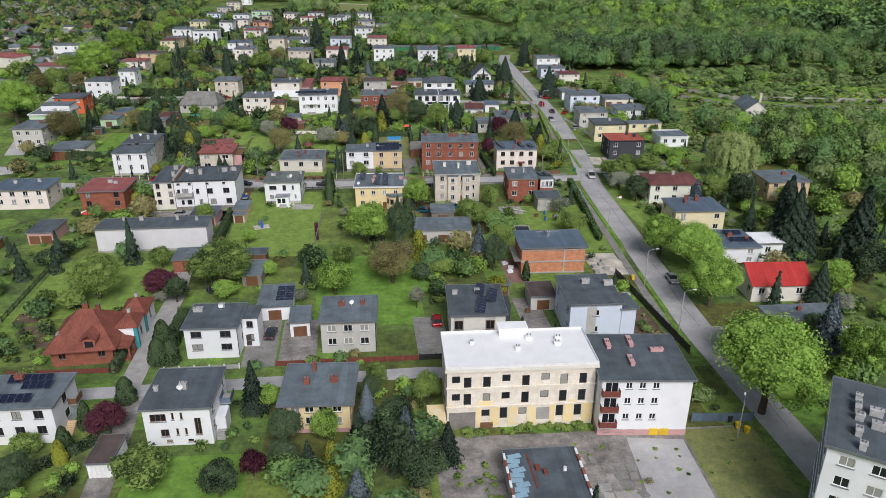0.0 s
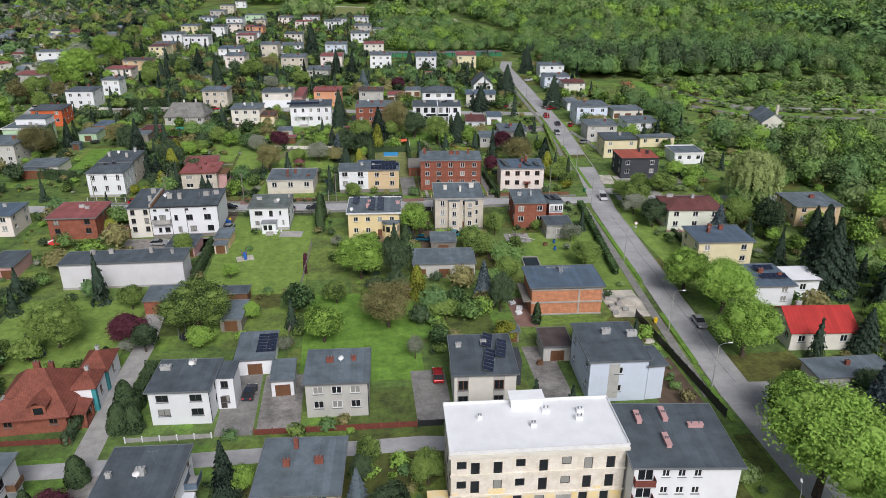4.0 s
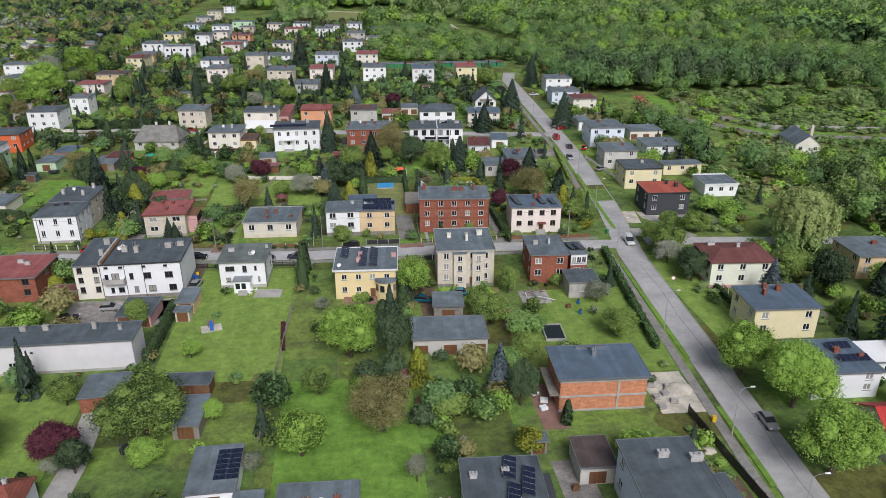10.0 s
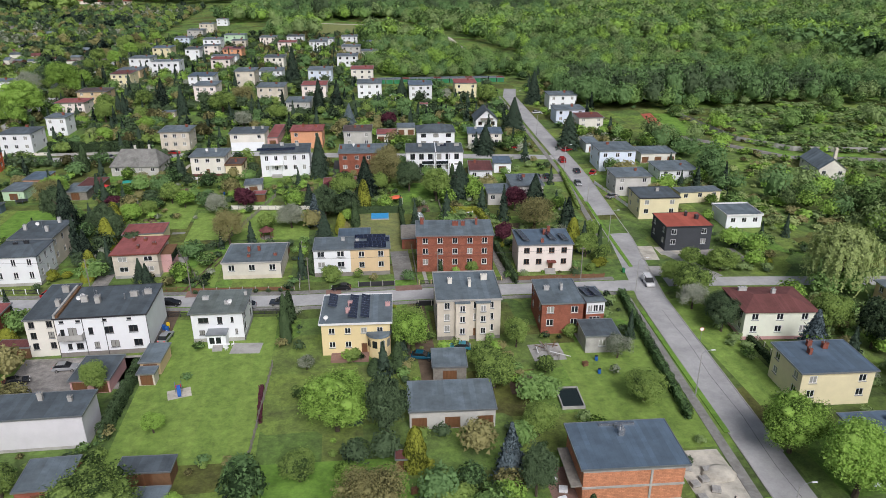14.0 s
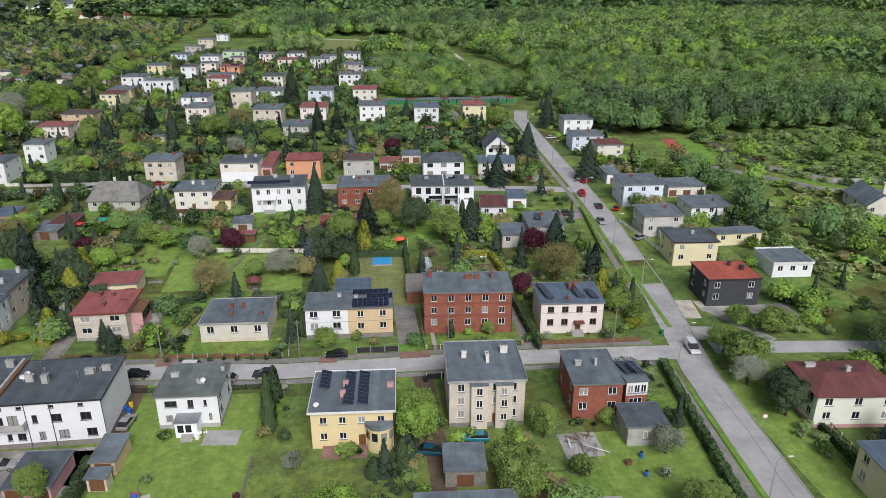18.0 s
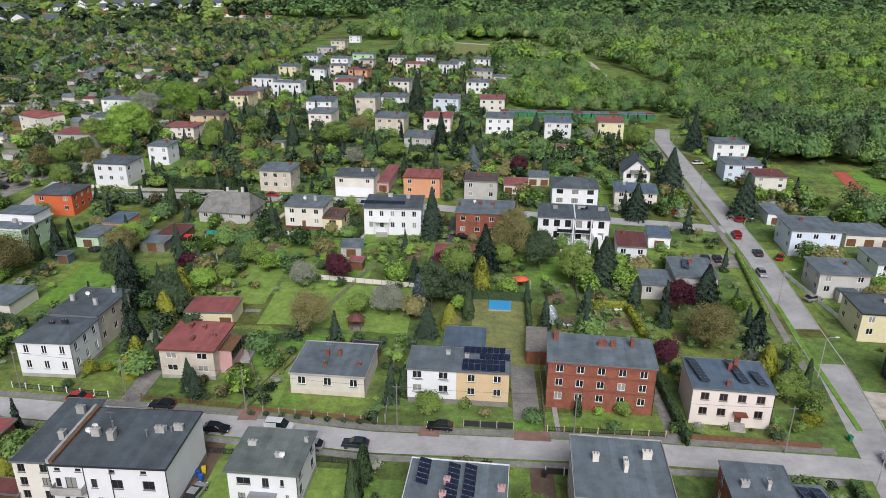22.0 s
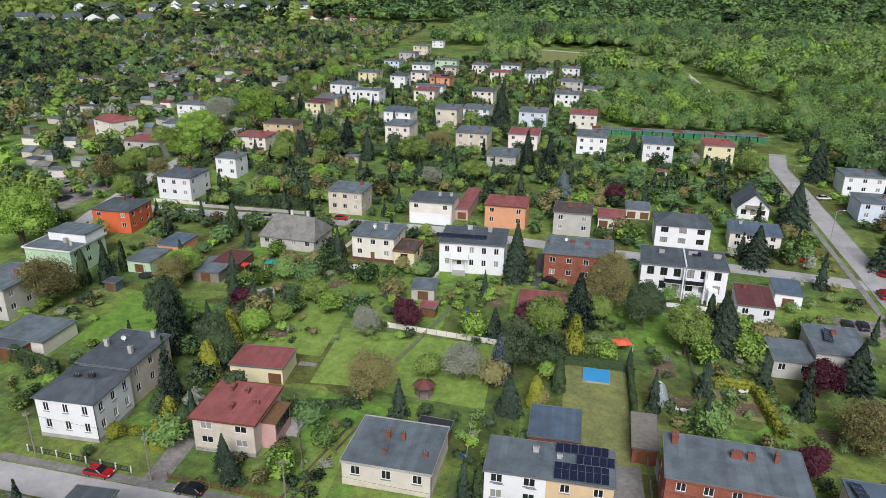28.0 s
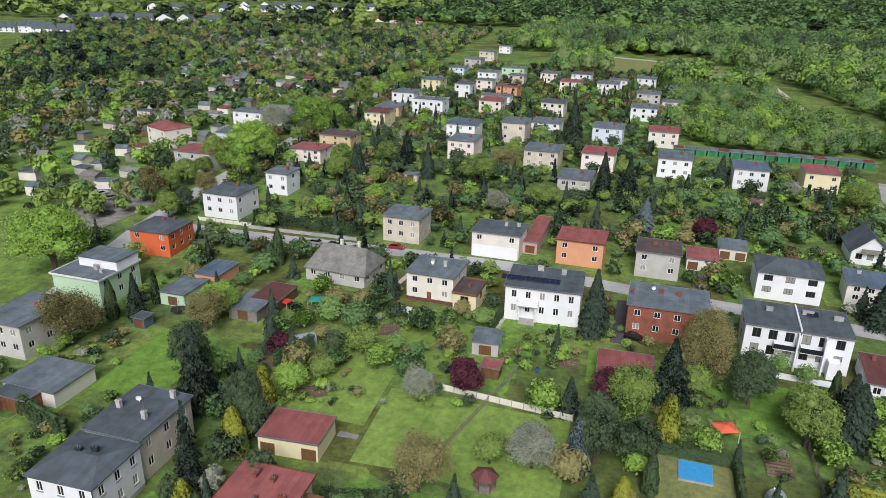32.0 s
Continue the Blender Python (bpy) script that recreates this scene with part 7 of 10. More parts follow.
for x, y, w, h in ((54.6, 266.8, 8.4, 10.0), (58.9, 248.3, 6.4, 9.0), (-45.3, 227.4, 3.9, 6.6), (5.4, 270.0, 4.5, 8.9), (35.3, 284.1, 7.5, 9.0), (-60.9, 241.4, 5.8, 8.7), (-10.0, 273.6, 4.8, 7.2), (-43.3, 225.0, 3.9, 6.3), (-59.6, 143.9, 3.7, 5.2), (95.2, 157.0, 11.0, 17.6), (96.0, 149.6, 8.9, 12.4), (109.2, 179.6, 6.0, 8.4)):
    tree("spruce", x, y, w, h)
for x, y, w, h in ((-40.6, 109.8, 3.4, 4.4), (-45.9, 98.9, 2.6, 3.9), (-44.6, 103.8, 2.5, 4.4), (30.8, 145.1, 2.0, 4.3), (-11.5, 196.9, 2.5, 9.9), (-45.7, 140.1, 2.8, 3.1), (8.7, 184.6, 2.6, 5.6), (4.6, 183.9, 3.1, 3.1), (2.8, 257.3, 2.7, 6.4), (33.4, 287.2, 2.4, 7.1), (-104.8, 281.8, 3.0, 8.5), (-100.6, 290.5, 2.2, 7.6), (-84.7, 317.2, 3.0, 9.1), (62.4, 233.3, 1.6, 6.4), (-11.3, 205.0, 2.6, 6.8), (-12.0, 201.3, 2.5, 6.6), (-7.6, 228.1, 3.1, 5.8), (21.4, 223.7, 1.5, 3.3), (-36.1, 120.3, 3.2, 4.9), (-38.6, 125.5, 4.0, 5.5)):
    tree("thuja", x, y, w, h)
for x, y, w, h in ((-38.4, 120.8, 3.8, 4.6),):
    tree("thuja", x, y, w, h)
for x, y, w, h in ((-40.9, 102.1, 6.4, 5.1), (-19.0, 90.4, 4.5, 4.0), (-44.1, 147.0, 7.7, 5.8), (-27.9, 274.4, 6.7, 6.0), (-64.7, 278.0, 7.4, 4.5), (-2.7, 279.3, 9.7, 5.8), (18.7, 363.7, 7.6, 6.8), (47.9, 263.6, 8.1, 7.3), (39.7, 240.9, 5.7, 5.7), (-29.0, 276.8, 6.6, 5.9)):
    tree("copper", x, y, w, h)
for x, y, w, h in ((-3.6, 100.4, 4.3, 6.9), (-5.2, 84.7, 3.8, 5.0), (76.3, 111.1, 6.9, 11.7), (22.1, 154.4, 5.7, 9.8), (-59.0, 144.2, 3.5, 5.5), (-8.0, 260.0, 6.0, 8.9), (2.7, 366.8, 8.3, 10.0), (83.9, 179.3, 7.0, 9.8)):
    tree("blue_spruce", x, y, w, h)
for x, y, w, h in ((5.8, 104.0, 5.3, 5.8), (72.1, 211.0, 7.1, 6.0), (86.0, 217.0, 8.5, 6.0), (80.5, 221.0, 6.0, 4.6), (-7.1, 157.9, 6.1, 4.8), (28.6, 163.2, 6.2, 6.2), (24.5, 177.0, 7.9, 6.3), (11.6, 192.7, 6.7, 8.7), (-32.5, 151.0, 14.3, 9.3), (-46.9, 159.8, 5.8, 5.2), (-41.8, 184.0, 5.2, 6.4), (31.2, 189.6, 5.4, 6.4), (23.6, 182.7, 6.0, 5.4), (48.0, 169.7, 8.1, 5.6), (-55.8, 146.4, 11.6, 9.6), (-49.9, 282.2, 7.3, 6.6), (-54.1, 272.6, 5.7, 4.5), (10.7, 284.3, 5.9, 6.5), (26.8, 274.5, 9.5, 10.5), (-83.8, 288.4, 8.2, 7.4), (-144.3, 389.7, 13.3, 12.0), (-98.4, 388.1, 9.5, 9.0), (-88.2, 411.0, 9.0, 9.2), (-101.0, 401.0, 10.0, 10.0), (-84.0, 388.0, 7.0, 6.5)):
    tree("green", x, y, w, h)
for x, y, w, h in ((-27.0, 379.4, 11.1, 7.7), (-51.8, 397.7, 13.1, 10.5), (65.8, 400.3, 11.4, 10.2), (57.7, 229.4, 6.9, 6.2), (12.2, 197.3, 6.6, 5.3), (0.1, 276.0, 9.5, 9.5), (26.9, 279.3, 8.3, 8.3), (-20.5, 257.5, 5.5, 5.0), (-64.4, 142.9, 4.7, 4.2), (92.0, 186.4, 8.8, 8.8), (72.4, 204.5, 9.2, 8.3)):
    tree("green", x, y, w, h)
for x, y, w, h in ((-15.5, 97.4, 5.8, 5.2), (0.6, 98.1, 6.6, 5.3), (-1.5, 89.5, 9.0, 8.1), (3.5, 85.9, 7.3, 6.6), (-3.0, 105.0, 3.6, 5.0), (-15.2, 91.6, 4.9, 4.4), (-22.9, 87.1, 5.9, 5.4), (-49.6, 91.3, 6.6, 5.3), (102.0, 135.2, 9.6, 9.6), (77.8, 115.4, 7.1, 5.0), (72.2, 190.2, 7.5, 7.5), (5.6, 165.7, 8.1, 11.4), (24.9, 150.5, 5.8, 8.7), (-57.8, 253.5, 6.3, 8.2), (-5.3, 268.0, 7.3, 8.8), (0.9, 262.6, 8.0, 8.8), (20.0, 287.0, 9.1, 9.1), (-5.2, 261.4, 7.5, 9.7)):
    tree("dark", x, y, w, h)
for x, y, w, h in ((19.7, 284.5, 8.5, 8.5), (-74.7, 264.1, 8.1, 12.9), (-61.2, 257.5, 7.6, 9.8), (-50.5, 242.6, 6.0, 7.2), (-47.0, 160.3, 4.5, 5.0), (-40.2, 143.1, 5.6, 5.6), (96.8, 180.3, 8.7, 10.5), (73.8, 194.9, 6.8, 6.2)):
    tree("dark", x, y, w, h)
for x, y, w, h in ((-8.6, 86.0, 3.5, 4.2), (-12.2, 85.5, 2.3, 3.7), (-45.6, 96.2, 2.2, 3.7), (9.2, 158.3, 3.9, 7.0), (-63.7, 203.8, 3.9, 3.1), (-58.4, 249.4, 4.5, 8.1), (5.5, 269.8, 4.3, 8.7), (-1.0, 252.5, 3.7, 5.5), (56.4, 236.0, 4.1, 7.4), (-59.5, 260.8, 5.1, 8.2)):
    tree("golden_thuja", x, y, w, h)
for x, y, w, h in ((-33.5, 91.6, 7.2, 4.3), (-51.0, 98.9, 4.7, 3.3), (13.7, 148.6, 6.9, 4.1), (0.9, 188.3, 3.0, 2.7), (34.3, 180.4, 3.7, 3.3), (42.3, 192.4, 3.1, 2.5), (-3.2, 223.2, 4.4, 3.9), (28.8, 224.1, 3.1, 2.7), (-20.3, 261.2, 3.8, 3.0), (-59.3, 142.0, 5.8, 4.6)):
    tree("bush", x, y, w, h)
for x, y, w, h in ((88.6, 124.0, 5.0, 4.0), (70.8, 199.8, 7.6, 6.1), (6.8, 135.3, 3.5, 4.9), (-43.3, 143.8, 4.3, 2.1), (48.6, 183.4, 6.1, 4.9), (-7.3, 186.9, 4.0, 2.8), (-14.2, 258.1, 9.4, 6.6), (-35.4, 270.2, 7.7, 6.9), (-148.2, 442.1, 15.5, 14.0), (-39.8, 370.1, 9.3, 7.4), (48.1, 408.2, 8.0, 7.2), (55.0, 239.6, 4.7, 4.7), (-14.5, 260.3, 8.8, 6.1), (-16.0, 140.9, 4.3, 2.6)):
    tree("blossom", x, y, w, h)
for x, y, w, h in ((106.1, 203.9, 15.1, 15.8), (-92.3, 352.8, 6.4, 6.4)):
    tree("willow", x, y, w, h)
for x, y, w, h in ((2.8, 147.0, 12.0, 9.6), (-29.0, 248.8, 10.2, 9.7), (13.8, 298.1, 11.3, 11.3), (-105.8, 270.7, 14.7, 11.8), (-44.5, 410.5, 13.0, 10.4), (49.8, 248.1, 13.9, 9.7), (12.1, 289.0, 12.3, 11.1), (-83.5, 282.6, 9.0, 9.0)):
    tree("budding", x, y, w, h)
for x, y, w, h in ((23.4, 139.7, 4.8, 3.9), (-65.1, 231.4, 3.4, 3.0)):
    tree("golden", x, y, w, h)

# open lawns and yards that stay clear of shrubs: x from, to, y from, to
OPEN = ((-14, -3, 150, 193), (-12, 8, 131, 148), (108, 150, 326, 384), (10, 98, 444, 474), (-35, -14, 164, 208), (5, 51, 66, 96), (45, 60, 143, 158), (-26, -10, 117, 138), (5, 12, 116, 132), (-40, -10, 247, 270), (3, 15.5, 237, 267), (-92, -79, 257, 281), (-36, -20, 84, 96), (26, 32, 117, 157),
        (20, 34, 280, 294), (-58, -36, 184, 198), (121, 143, 326, 380), (-69, -45, 141, 163), (38, 57, 160, 190), (60, 76, 286, 297), (76, 96, 220, 234), (-56, -43, 244, 264))

# allotment huts and the far estate, placed before the greenery that leaves them free
for i in range(190):
    y = rng.uniform(345, 900)
    x = -150 - abs(rng.gauss(0, 1)) * 40 - (y - 330) * 0.42 * rng.random()
    if taken(x, y, 3):
        continue
    wall, tone = rng.choice(((GREYWOOD, "grey timber"), (WOOD, "brown timber"), (GREY, "grey"), (OFFWHITE, "cream"), (BEIGE, "beige")))
    roof, rt = rng.choice(((DARK_FELT, "dark felt"), (FELT, "grey felt"), (FELT, "grey felt"), (MAROON, "maroon"), (OLD_TILE, "weathered grey")))
    shed(round(x, 1), round(y, 1), rng.uniform(-20, 15), rng.uniform(4, 7.5), rng.uniform(3.5, 6), rng.uniform(2.4, 3.2), f"small {tone} allotment hut with a {rt} roof", wall=wall, roof=roof, door="", rise=rng.choice((0, 0.9, 1.4)), name="allotment_hut", category="hut", group="allotment huts")
for x0, y0, x1, y1, n in ((-640, 800, -560, 812, 4), (-690, 960, -520, 1010, 7), (-760, 1240, -470, 1330, 12), (-700, 1420, -330, 1440, 12)):
    for i in range(n):
        k = i / (n - 1)
        big = rng.uniform(0.85, 1.15)
        house(round(x0 + (x1 - x0) * k + rng.uniform(-4, 4), 1), round(y0 + (y1 - y0) * k + rng.uniform(-9, 9), 1), rng.choice((18, 22, -3)), 19 * big, 12, 6.0 * big, "white terraced houses with steep dark grey gabled roofs", roof=DARK_FELT, shape=rng.choice(("gable", "gable", "gable_y")), rise=5.5, rows=2, front=3, right=0, base=0.5, chimneys=(), win=(1.8, 1.5), style="single", group="estate of terraced houses")
for i in range(16):
    house(round(-590 + i * 20 + rng.uniform(-5, 5), 1), round(1120 + i * 4 + rng.uniform(-25, 25), 1), rng.choice((18, 22, -3)), 15, 11, 4.5, "rose-coloured house with a brown-red tiled roof", wall=PINK, roof=RED_TILE, shape="gable", rise=4.5, rows=1, front=2, right=0, base=0.5, chimneys=(), win=(2.4, 1.8), style="single", group="far red-roofed houses")
for x, y, w in ((-185, 300, 14), (-160, 275, 11), (-152, 240, 13), (-190, 260, 12)):
    house(x, y, -4, w, 10, 6.2, "cream house with a grey flat roof beyond the street", wall=OFFWHITE, roof=FELT, front=3, right=2)

for x, y, wall, roof, tone in ((-113.5, 821.3, WHITE, FELT, "white"), (-116.0, 694.2, GREY, FELT, "grey"), (-73.8, 631.9, BEIGE, FELT, "beige"), (-10.4, 633.5, WHITE, FELT, "white"), (-21.4, 609.4, OFFWHITE, DARK_FELT, "cream"), (-116.4, 441.4, TAN, BROWN_FELT, "tan"), (-88.7, 602.2, PINK, FELT, "pink"), (8.5, 641.1, WHITE, FELT, "white"), (18.6, 559.3, OFFWHITE, FELT, "cream")):
    if not taken(x, y, 4.5, False):
        house(x, y, -4, 11, 9.5, 6.3, f"{tone} cube house with a flat roof among trees", wall=wall, roof=roof, front=2, right=0, win=(1.5, 1.3), chimneys=((0.1, 0.1, 0.9, 0.5, 0.8),))


def hedge(line, width, height, leaf, label, clip=True):
    """A clipped hedge of many small leaves along a line."""
    r = np.random.RandomState(int(abs(line[0][0] * 7 + line[0][1])))
    ps, ns, core = [], [], []
    for (x0, y0), (x1, y1) in zip(line, line[1:]):
        far_, fat = math.hypot(x1 - x0, y1 - y0), min(width, height) * 0.37
        for k in range(int(far_ / (fat * 0.9)) + 1):
            t = min(k * fat * 0.9 / far_, 1.0)
            for m in range(max(1, round(height / (fat * 1.6)))):
                core.append((x0 + (x1 - x0) * t, y0 + (y1 - y0) * t, ground_z(y0 + (y1 - y0) * t) + fat * (0.8 + 1.6 * m), fat))
        length = math.hypot(x1 - x0, y1 - y0)
        n = int(length * (2 * height + width) * 55)
        t = r.uniform(0, 1, n)
        face = r.uniform(0, 2 * height + width, n)
        across = np.where(face < height, -0.5, np.where(face < 2 * height, 0.5, (face - 2 * height) / width - 0.5)) * width
        up = np.where(face < 2 * height, np.mod(face, height), height) * r.uniform(0.94, 1.04, n)
        nx, ny = (y1 - y0) / length, -(x1 - x0) / length
        wob = 1 + 0.18 * np.sin(t * length * 2.1) + 0.1 * np.sin(t * length * 5.3)
        x, y = x0 + (x1 - x0) * t + nx * across * wob, y0 + (y1 - y0) * t + ny * across * wob
        z = up * (1 + 0.06 * np.sin(t * length * 1.7)) + np.array([ground_z(v) for v in y])
        ps.append(np.stack([x, y, z], 1))
        side = np.sign(across) * (face < 2 * height)
        ns.append(np.stack([nx * side, ny * side, np.where(face < 2 * height, 0.4, 1.0)], 1) + r.normal(size=(n, 3)) * 0.35)
    me = leaves_mesh("hedge", np.concatenate(ps), np.concatenate(ns), 0.26, LEAF[leaf], clumps=core)
    tagged(piece("hedge", me, None, None), label, "hedge")


for line, w, h, leaf, label in (([(-37.1, 170.6), (-36.6, 190.6)], 1.3, 2.4, "thuja", "tall clipped dark green hedge"), ([(58.6, 208), (53.2, 164)], 1.3, 1.6, "oak", "long clipped fresh green hedge"), ([(3.8, 267.2), (15.3, 266.6)], 1.0, 1.8, "thuja", "clipped green hedge behind a lawn"),
        ([(15.6, 265.5), (15.2, 250)], 0.9, 2.2, "thuja", "clipped green hedge beside a lawn"), ([(28.2, 264.6), (37.0, 263.6)], 1.7, 1.5, "golden", "low clipped yellow-green garden hedge"), ([(37.2, 263), (38.2, 250)], 1.7, 1.5, "golden", "low clipped yellow-green garden hedge"),
        ([(-105, 343), (-72, 341)], 1.6, 3.6, "thuja", "tall dark thuja hedge"), ([(-69, 262), (-64, 271)], 1.2, 2.6, "thuja", "dense row of dark green thujas"), ([(-64, 274), (-60, 282)], 1.2, 3.0, "thuja", "dense row of dark green thujas"), ([(-98, 250), (-86, 246)], 1.4, 3.0, "thuja", "dense row of dark green thujas"),
        ([(-45, 118), (-44.6, 140)], 1.2, 1.6, "dark", "dense dark hedge beside the lane"), ([(-37.6, 120), (-37, 136)], 2.0, 2.4, "thuja", "thick dark green hedge beside the lane"), ([(37.4, 216.5), (37.0, 238)], 1.0, 2.0, "thuja", "tall clipped hedge beside a drive"),
        ([(-28, 298), (-25.6, 318)], 1.0, 1.8, "thuja", "clipped dark green garden hedge"), ([(-14.0, 172), (-14.7, 182)], 0.6, 0.8, "copper", "low dark reddish hedge"), ([(-42, 244), (-32.5, 246)], 1.0, 1.4, "thuja", "clipped green hedge beside a garden"), ([(74.6, 165), (76.6, 200)], 0.9, 1.1, "thuja", "low clipped hedge by the street"),
        ([(66.4, 262), (71.2, 296)], 1.0, 1.0, "green", "clipped green hedge by the street"), ([(-52, 92), (-40.6, 101)], 1.0, 1.4, "dark", "dark green clipped garden hedge"), ([(40.6, 286), (43, 292)], 1.0, 1.6, "thuja", "clipped green hedge beside a garden"), ([(54, 330), (66, 327)], 1.0, 2.0, "thuja", "clipped green hedge beside a garden")):
    hedge(line, w, h, leaf, label)


# ---- woods, scrub and allotment greenery: uncountable masses ----
def mass(name, places, per, leaf, label, coarse, cone=False, category="trees", core=1):
    """Many trees in one mesh, each a lumpy crown under a coat of leaves. places: rows of x, y, width, height."""
    r = np.random.RandomState(len(places))
    p = np.array(places)
    n = len(p)
    kinds = 5
    bm = bmesh.new()
    bmesh.ops.create_icosphere(bm, subdivisions=core, radius=1.0)
    bm.verts.ensure_lookup_table()
    cv = np.array([v.co[:] for v in bm.verts])
    cf = np.array([[v.index for v in f.verts] for f in bm.faces])
    bm.free()
    tv, tl = [], []
    for k in range(kinds):
        lobes = r.normal(size=(9, 3))
        lobes /= np.linalg.norm(lobes, axis=1, keepdims=True)
        lobes[:, 2] = np.abs(lobes[:, 2])

        def reach(d):
            """How far the crown swells in a direction: rounded boughs with dips between."""
            near = (d @ lobes.T).max(axis=1)
            return 0.74 + 0.28 * np.clip((near - 0.55) / 0.45, 0, 1) ** 0.6

        o = r.normal(size=(per, 3))
        o /= np.linalg.norm(o, axis=1, keepdims=True)
        o[:, 2] = np.where(o[:, 2] < -0.25, -o[:, 2], o[:, 2])
        out = o * (reach(o) * r.uniform(0.8, 1.2, per))[:, None]
        body = cv * reach(cv)[:, None] * 0.76
        if cone:
            up = r.uniform(0, 1, per) ** 1.4
            a = r.uniform(0, 6.2832, per)
            rad = (1 - up) * (0.8 + 0.25 * np.sin(up * 40)) * r.uniform(0.75, 1, per)
            out = np.stack([rad * np.cos(a), rad * np.sin(a), up * 2.0 - 1.0], 1)
            o = np.stack([np.cos(a), np.sin(a), np.full(per, 0.6)], 1)
            body = cv * np.array([0.55, 0.55, 0.8])
            body[:, :2] *= np.clip(0.75 - 0.6 * cv[:, 2:3], 0.1, 1.2)
        nrm = o + np.array([0, 0, 0.35]) + r.normal(size=(per, 3)) * 0.5
        nrm /= np.linalg.norm(nrm, axis=1, keepdims=True)
        a = np.cross(nrm, r.normal(size=(per, 3)))
        a /= np.maximum(np.linalg.norm(a, axis=1, keepdims=True), 1e-6)
        b = np.cross(nrm, a)
        s = coarse * r.uniform(0.55, 1.45, (per, 1)) * 2.2
        tri = np.stack([out - a * s * 0.5 - b * s * 0.3, out + a * s * 0.5 - b * s * 0.25, out + a * s * r.uniform(-0.25, 0.25, (per, 1)) + b * s * 0.5], 1).reshape(-1, 3)
        tv.append(np.concatenate([body, tri]))
    tv = np.array(tv)
    one = len(cv) + 3 * per
    faces = np.concatenate([cf, len(cv) + np.arange(3 * per).reshape(-1, 3)])
    which, turn = r.randint(0, kinds, n), r.uniform(0, 6.2832, n)
    w, h = p[:, 2] * 0.5, p[:, 3] * 0.5
    v = tv[which]
    c, s_ = np.cos(turn)[:, None], np.sin(turn)[:, None]
    gz = np.array([ground_z(q) for q in p[:, 1]])
    co = np.empty((n, one, 3), np.float32)
    co[:, :, 0] = (v[:, :, 0] * c - v[:, :, 1] * s_) * w[:, None] + p[:, 0][:, None]
    co[:, :, 1] = (v[:, :, 0] * s_ + v[:, :, 1] * c) * w[:, None] + p[:, 1][:, None]
    co[:, :, 2] = np.maximum(v[:, :, 2] * h[:, None] + h[:, None], 0.02) + gz[:, None]
    idx = (faces[None] + (np.arange(n) * one)[:, None, None]).reshape(-1).astype(np.int32)
    me = bpy.data.meshes.new(name)
    me.vertices.add(n * one)
    me.vertices.foreach_set("co", co.ravel())
    me.loops.add(len(idx))
    me.loops.foreach_set("vertex_index", idx)
    m = len(idx) // 3
    me.polygons.add(m)
    me.polygons.foreach_set("loop_start", np.arange(0, 3 * m, 3, dtype=np.int32))
    me.polygons.foreach_set("loop_total", np.full(m, 3, dtype=np.int32))
    at = me.attributes.new("tint", "FLOAT", "POINT")
    at.data.foreach_set("value", np.repeat(r.uniform(-0.5, 0.5, n), one).astype(np.float32))
    me.update(calc_edges=True)
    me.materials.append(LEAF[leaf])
    tagged(piece(name, me, None, None), label, category, kind="stuff")


def scatter(box_, step, size, ratio, keep, jitter=0.5):
    """Places over a stretch of land, where keep(x, y) holds."""
    x0, x1, y0, y1 = box_
    rows = []
    y = y0
    while y < y1:
        x = x0
        while x < x1:
            px, py = x + rng.uniform(-jitter, jitter) * step, y + rng.uniform(-jitter, jitter) * step
            if keep(px, py):
                w = rng.uniform(*size)
                rows.append((px, py, w, w * rng.uniform(*ratio)))
            x += step
        y += step
    return rows


def patch(x, y, s=0.012, off=0.0):
    return noise.noise((x * s + off, y * s - off, off))


def by_tone(rows, names):
    """Shares the places out among leaf kinds in drifts."""
    out = {n: [] for n in names}
    for q in rows:
        v = 0.5 + 0.5 * patch(q[0], q[1], 0.02, 3.0) + 0.6 * patch(q[0], q[1], 0.006, 8.0) + rng.uniform(-0.3, 0.3)
        out[names[min(max(int(v * len(names)), 0), len(names) - 1)]].append(q)
    return out


def meadow(x, y):
    return (70 < x < 125 and 540 < y < 760 and abs(x - 78 - (760 - y) * 0.14) < 14) or (-60 < x < 62 and 790 < y < 850) or (-20 < x < 75 and 690 < y < 790)


def right_edge(y):
    """Where the woods begin to the right of the gardens."""
    return 128 if y < 230 else 112 if y < 330 else 142 if y < 385 else 106 if y < 474 else 16


def lowland(x, y):
    """Rough low ground with scrub beyond the pale wall."""
    return x > 138 + 6 * patch(x, y, 0.03, 7.0) and 286 < y < 384 + 14 * patch(x, y, 0.02, 2.0)


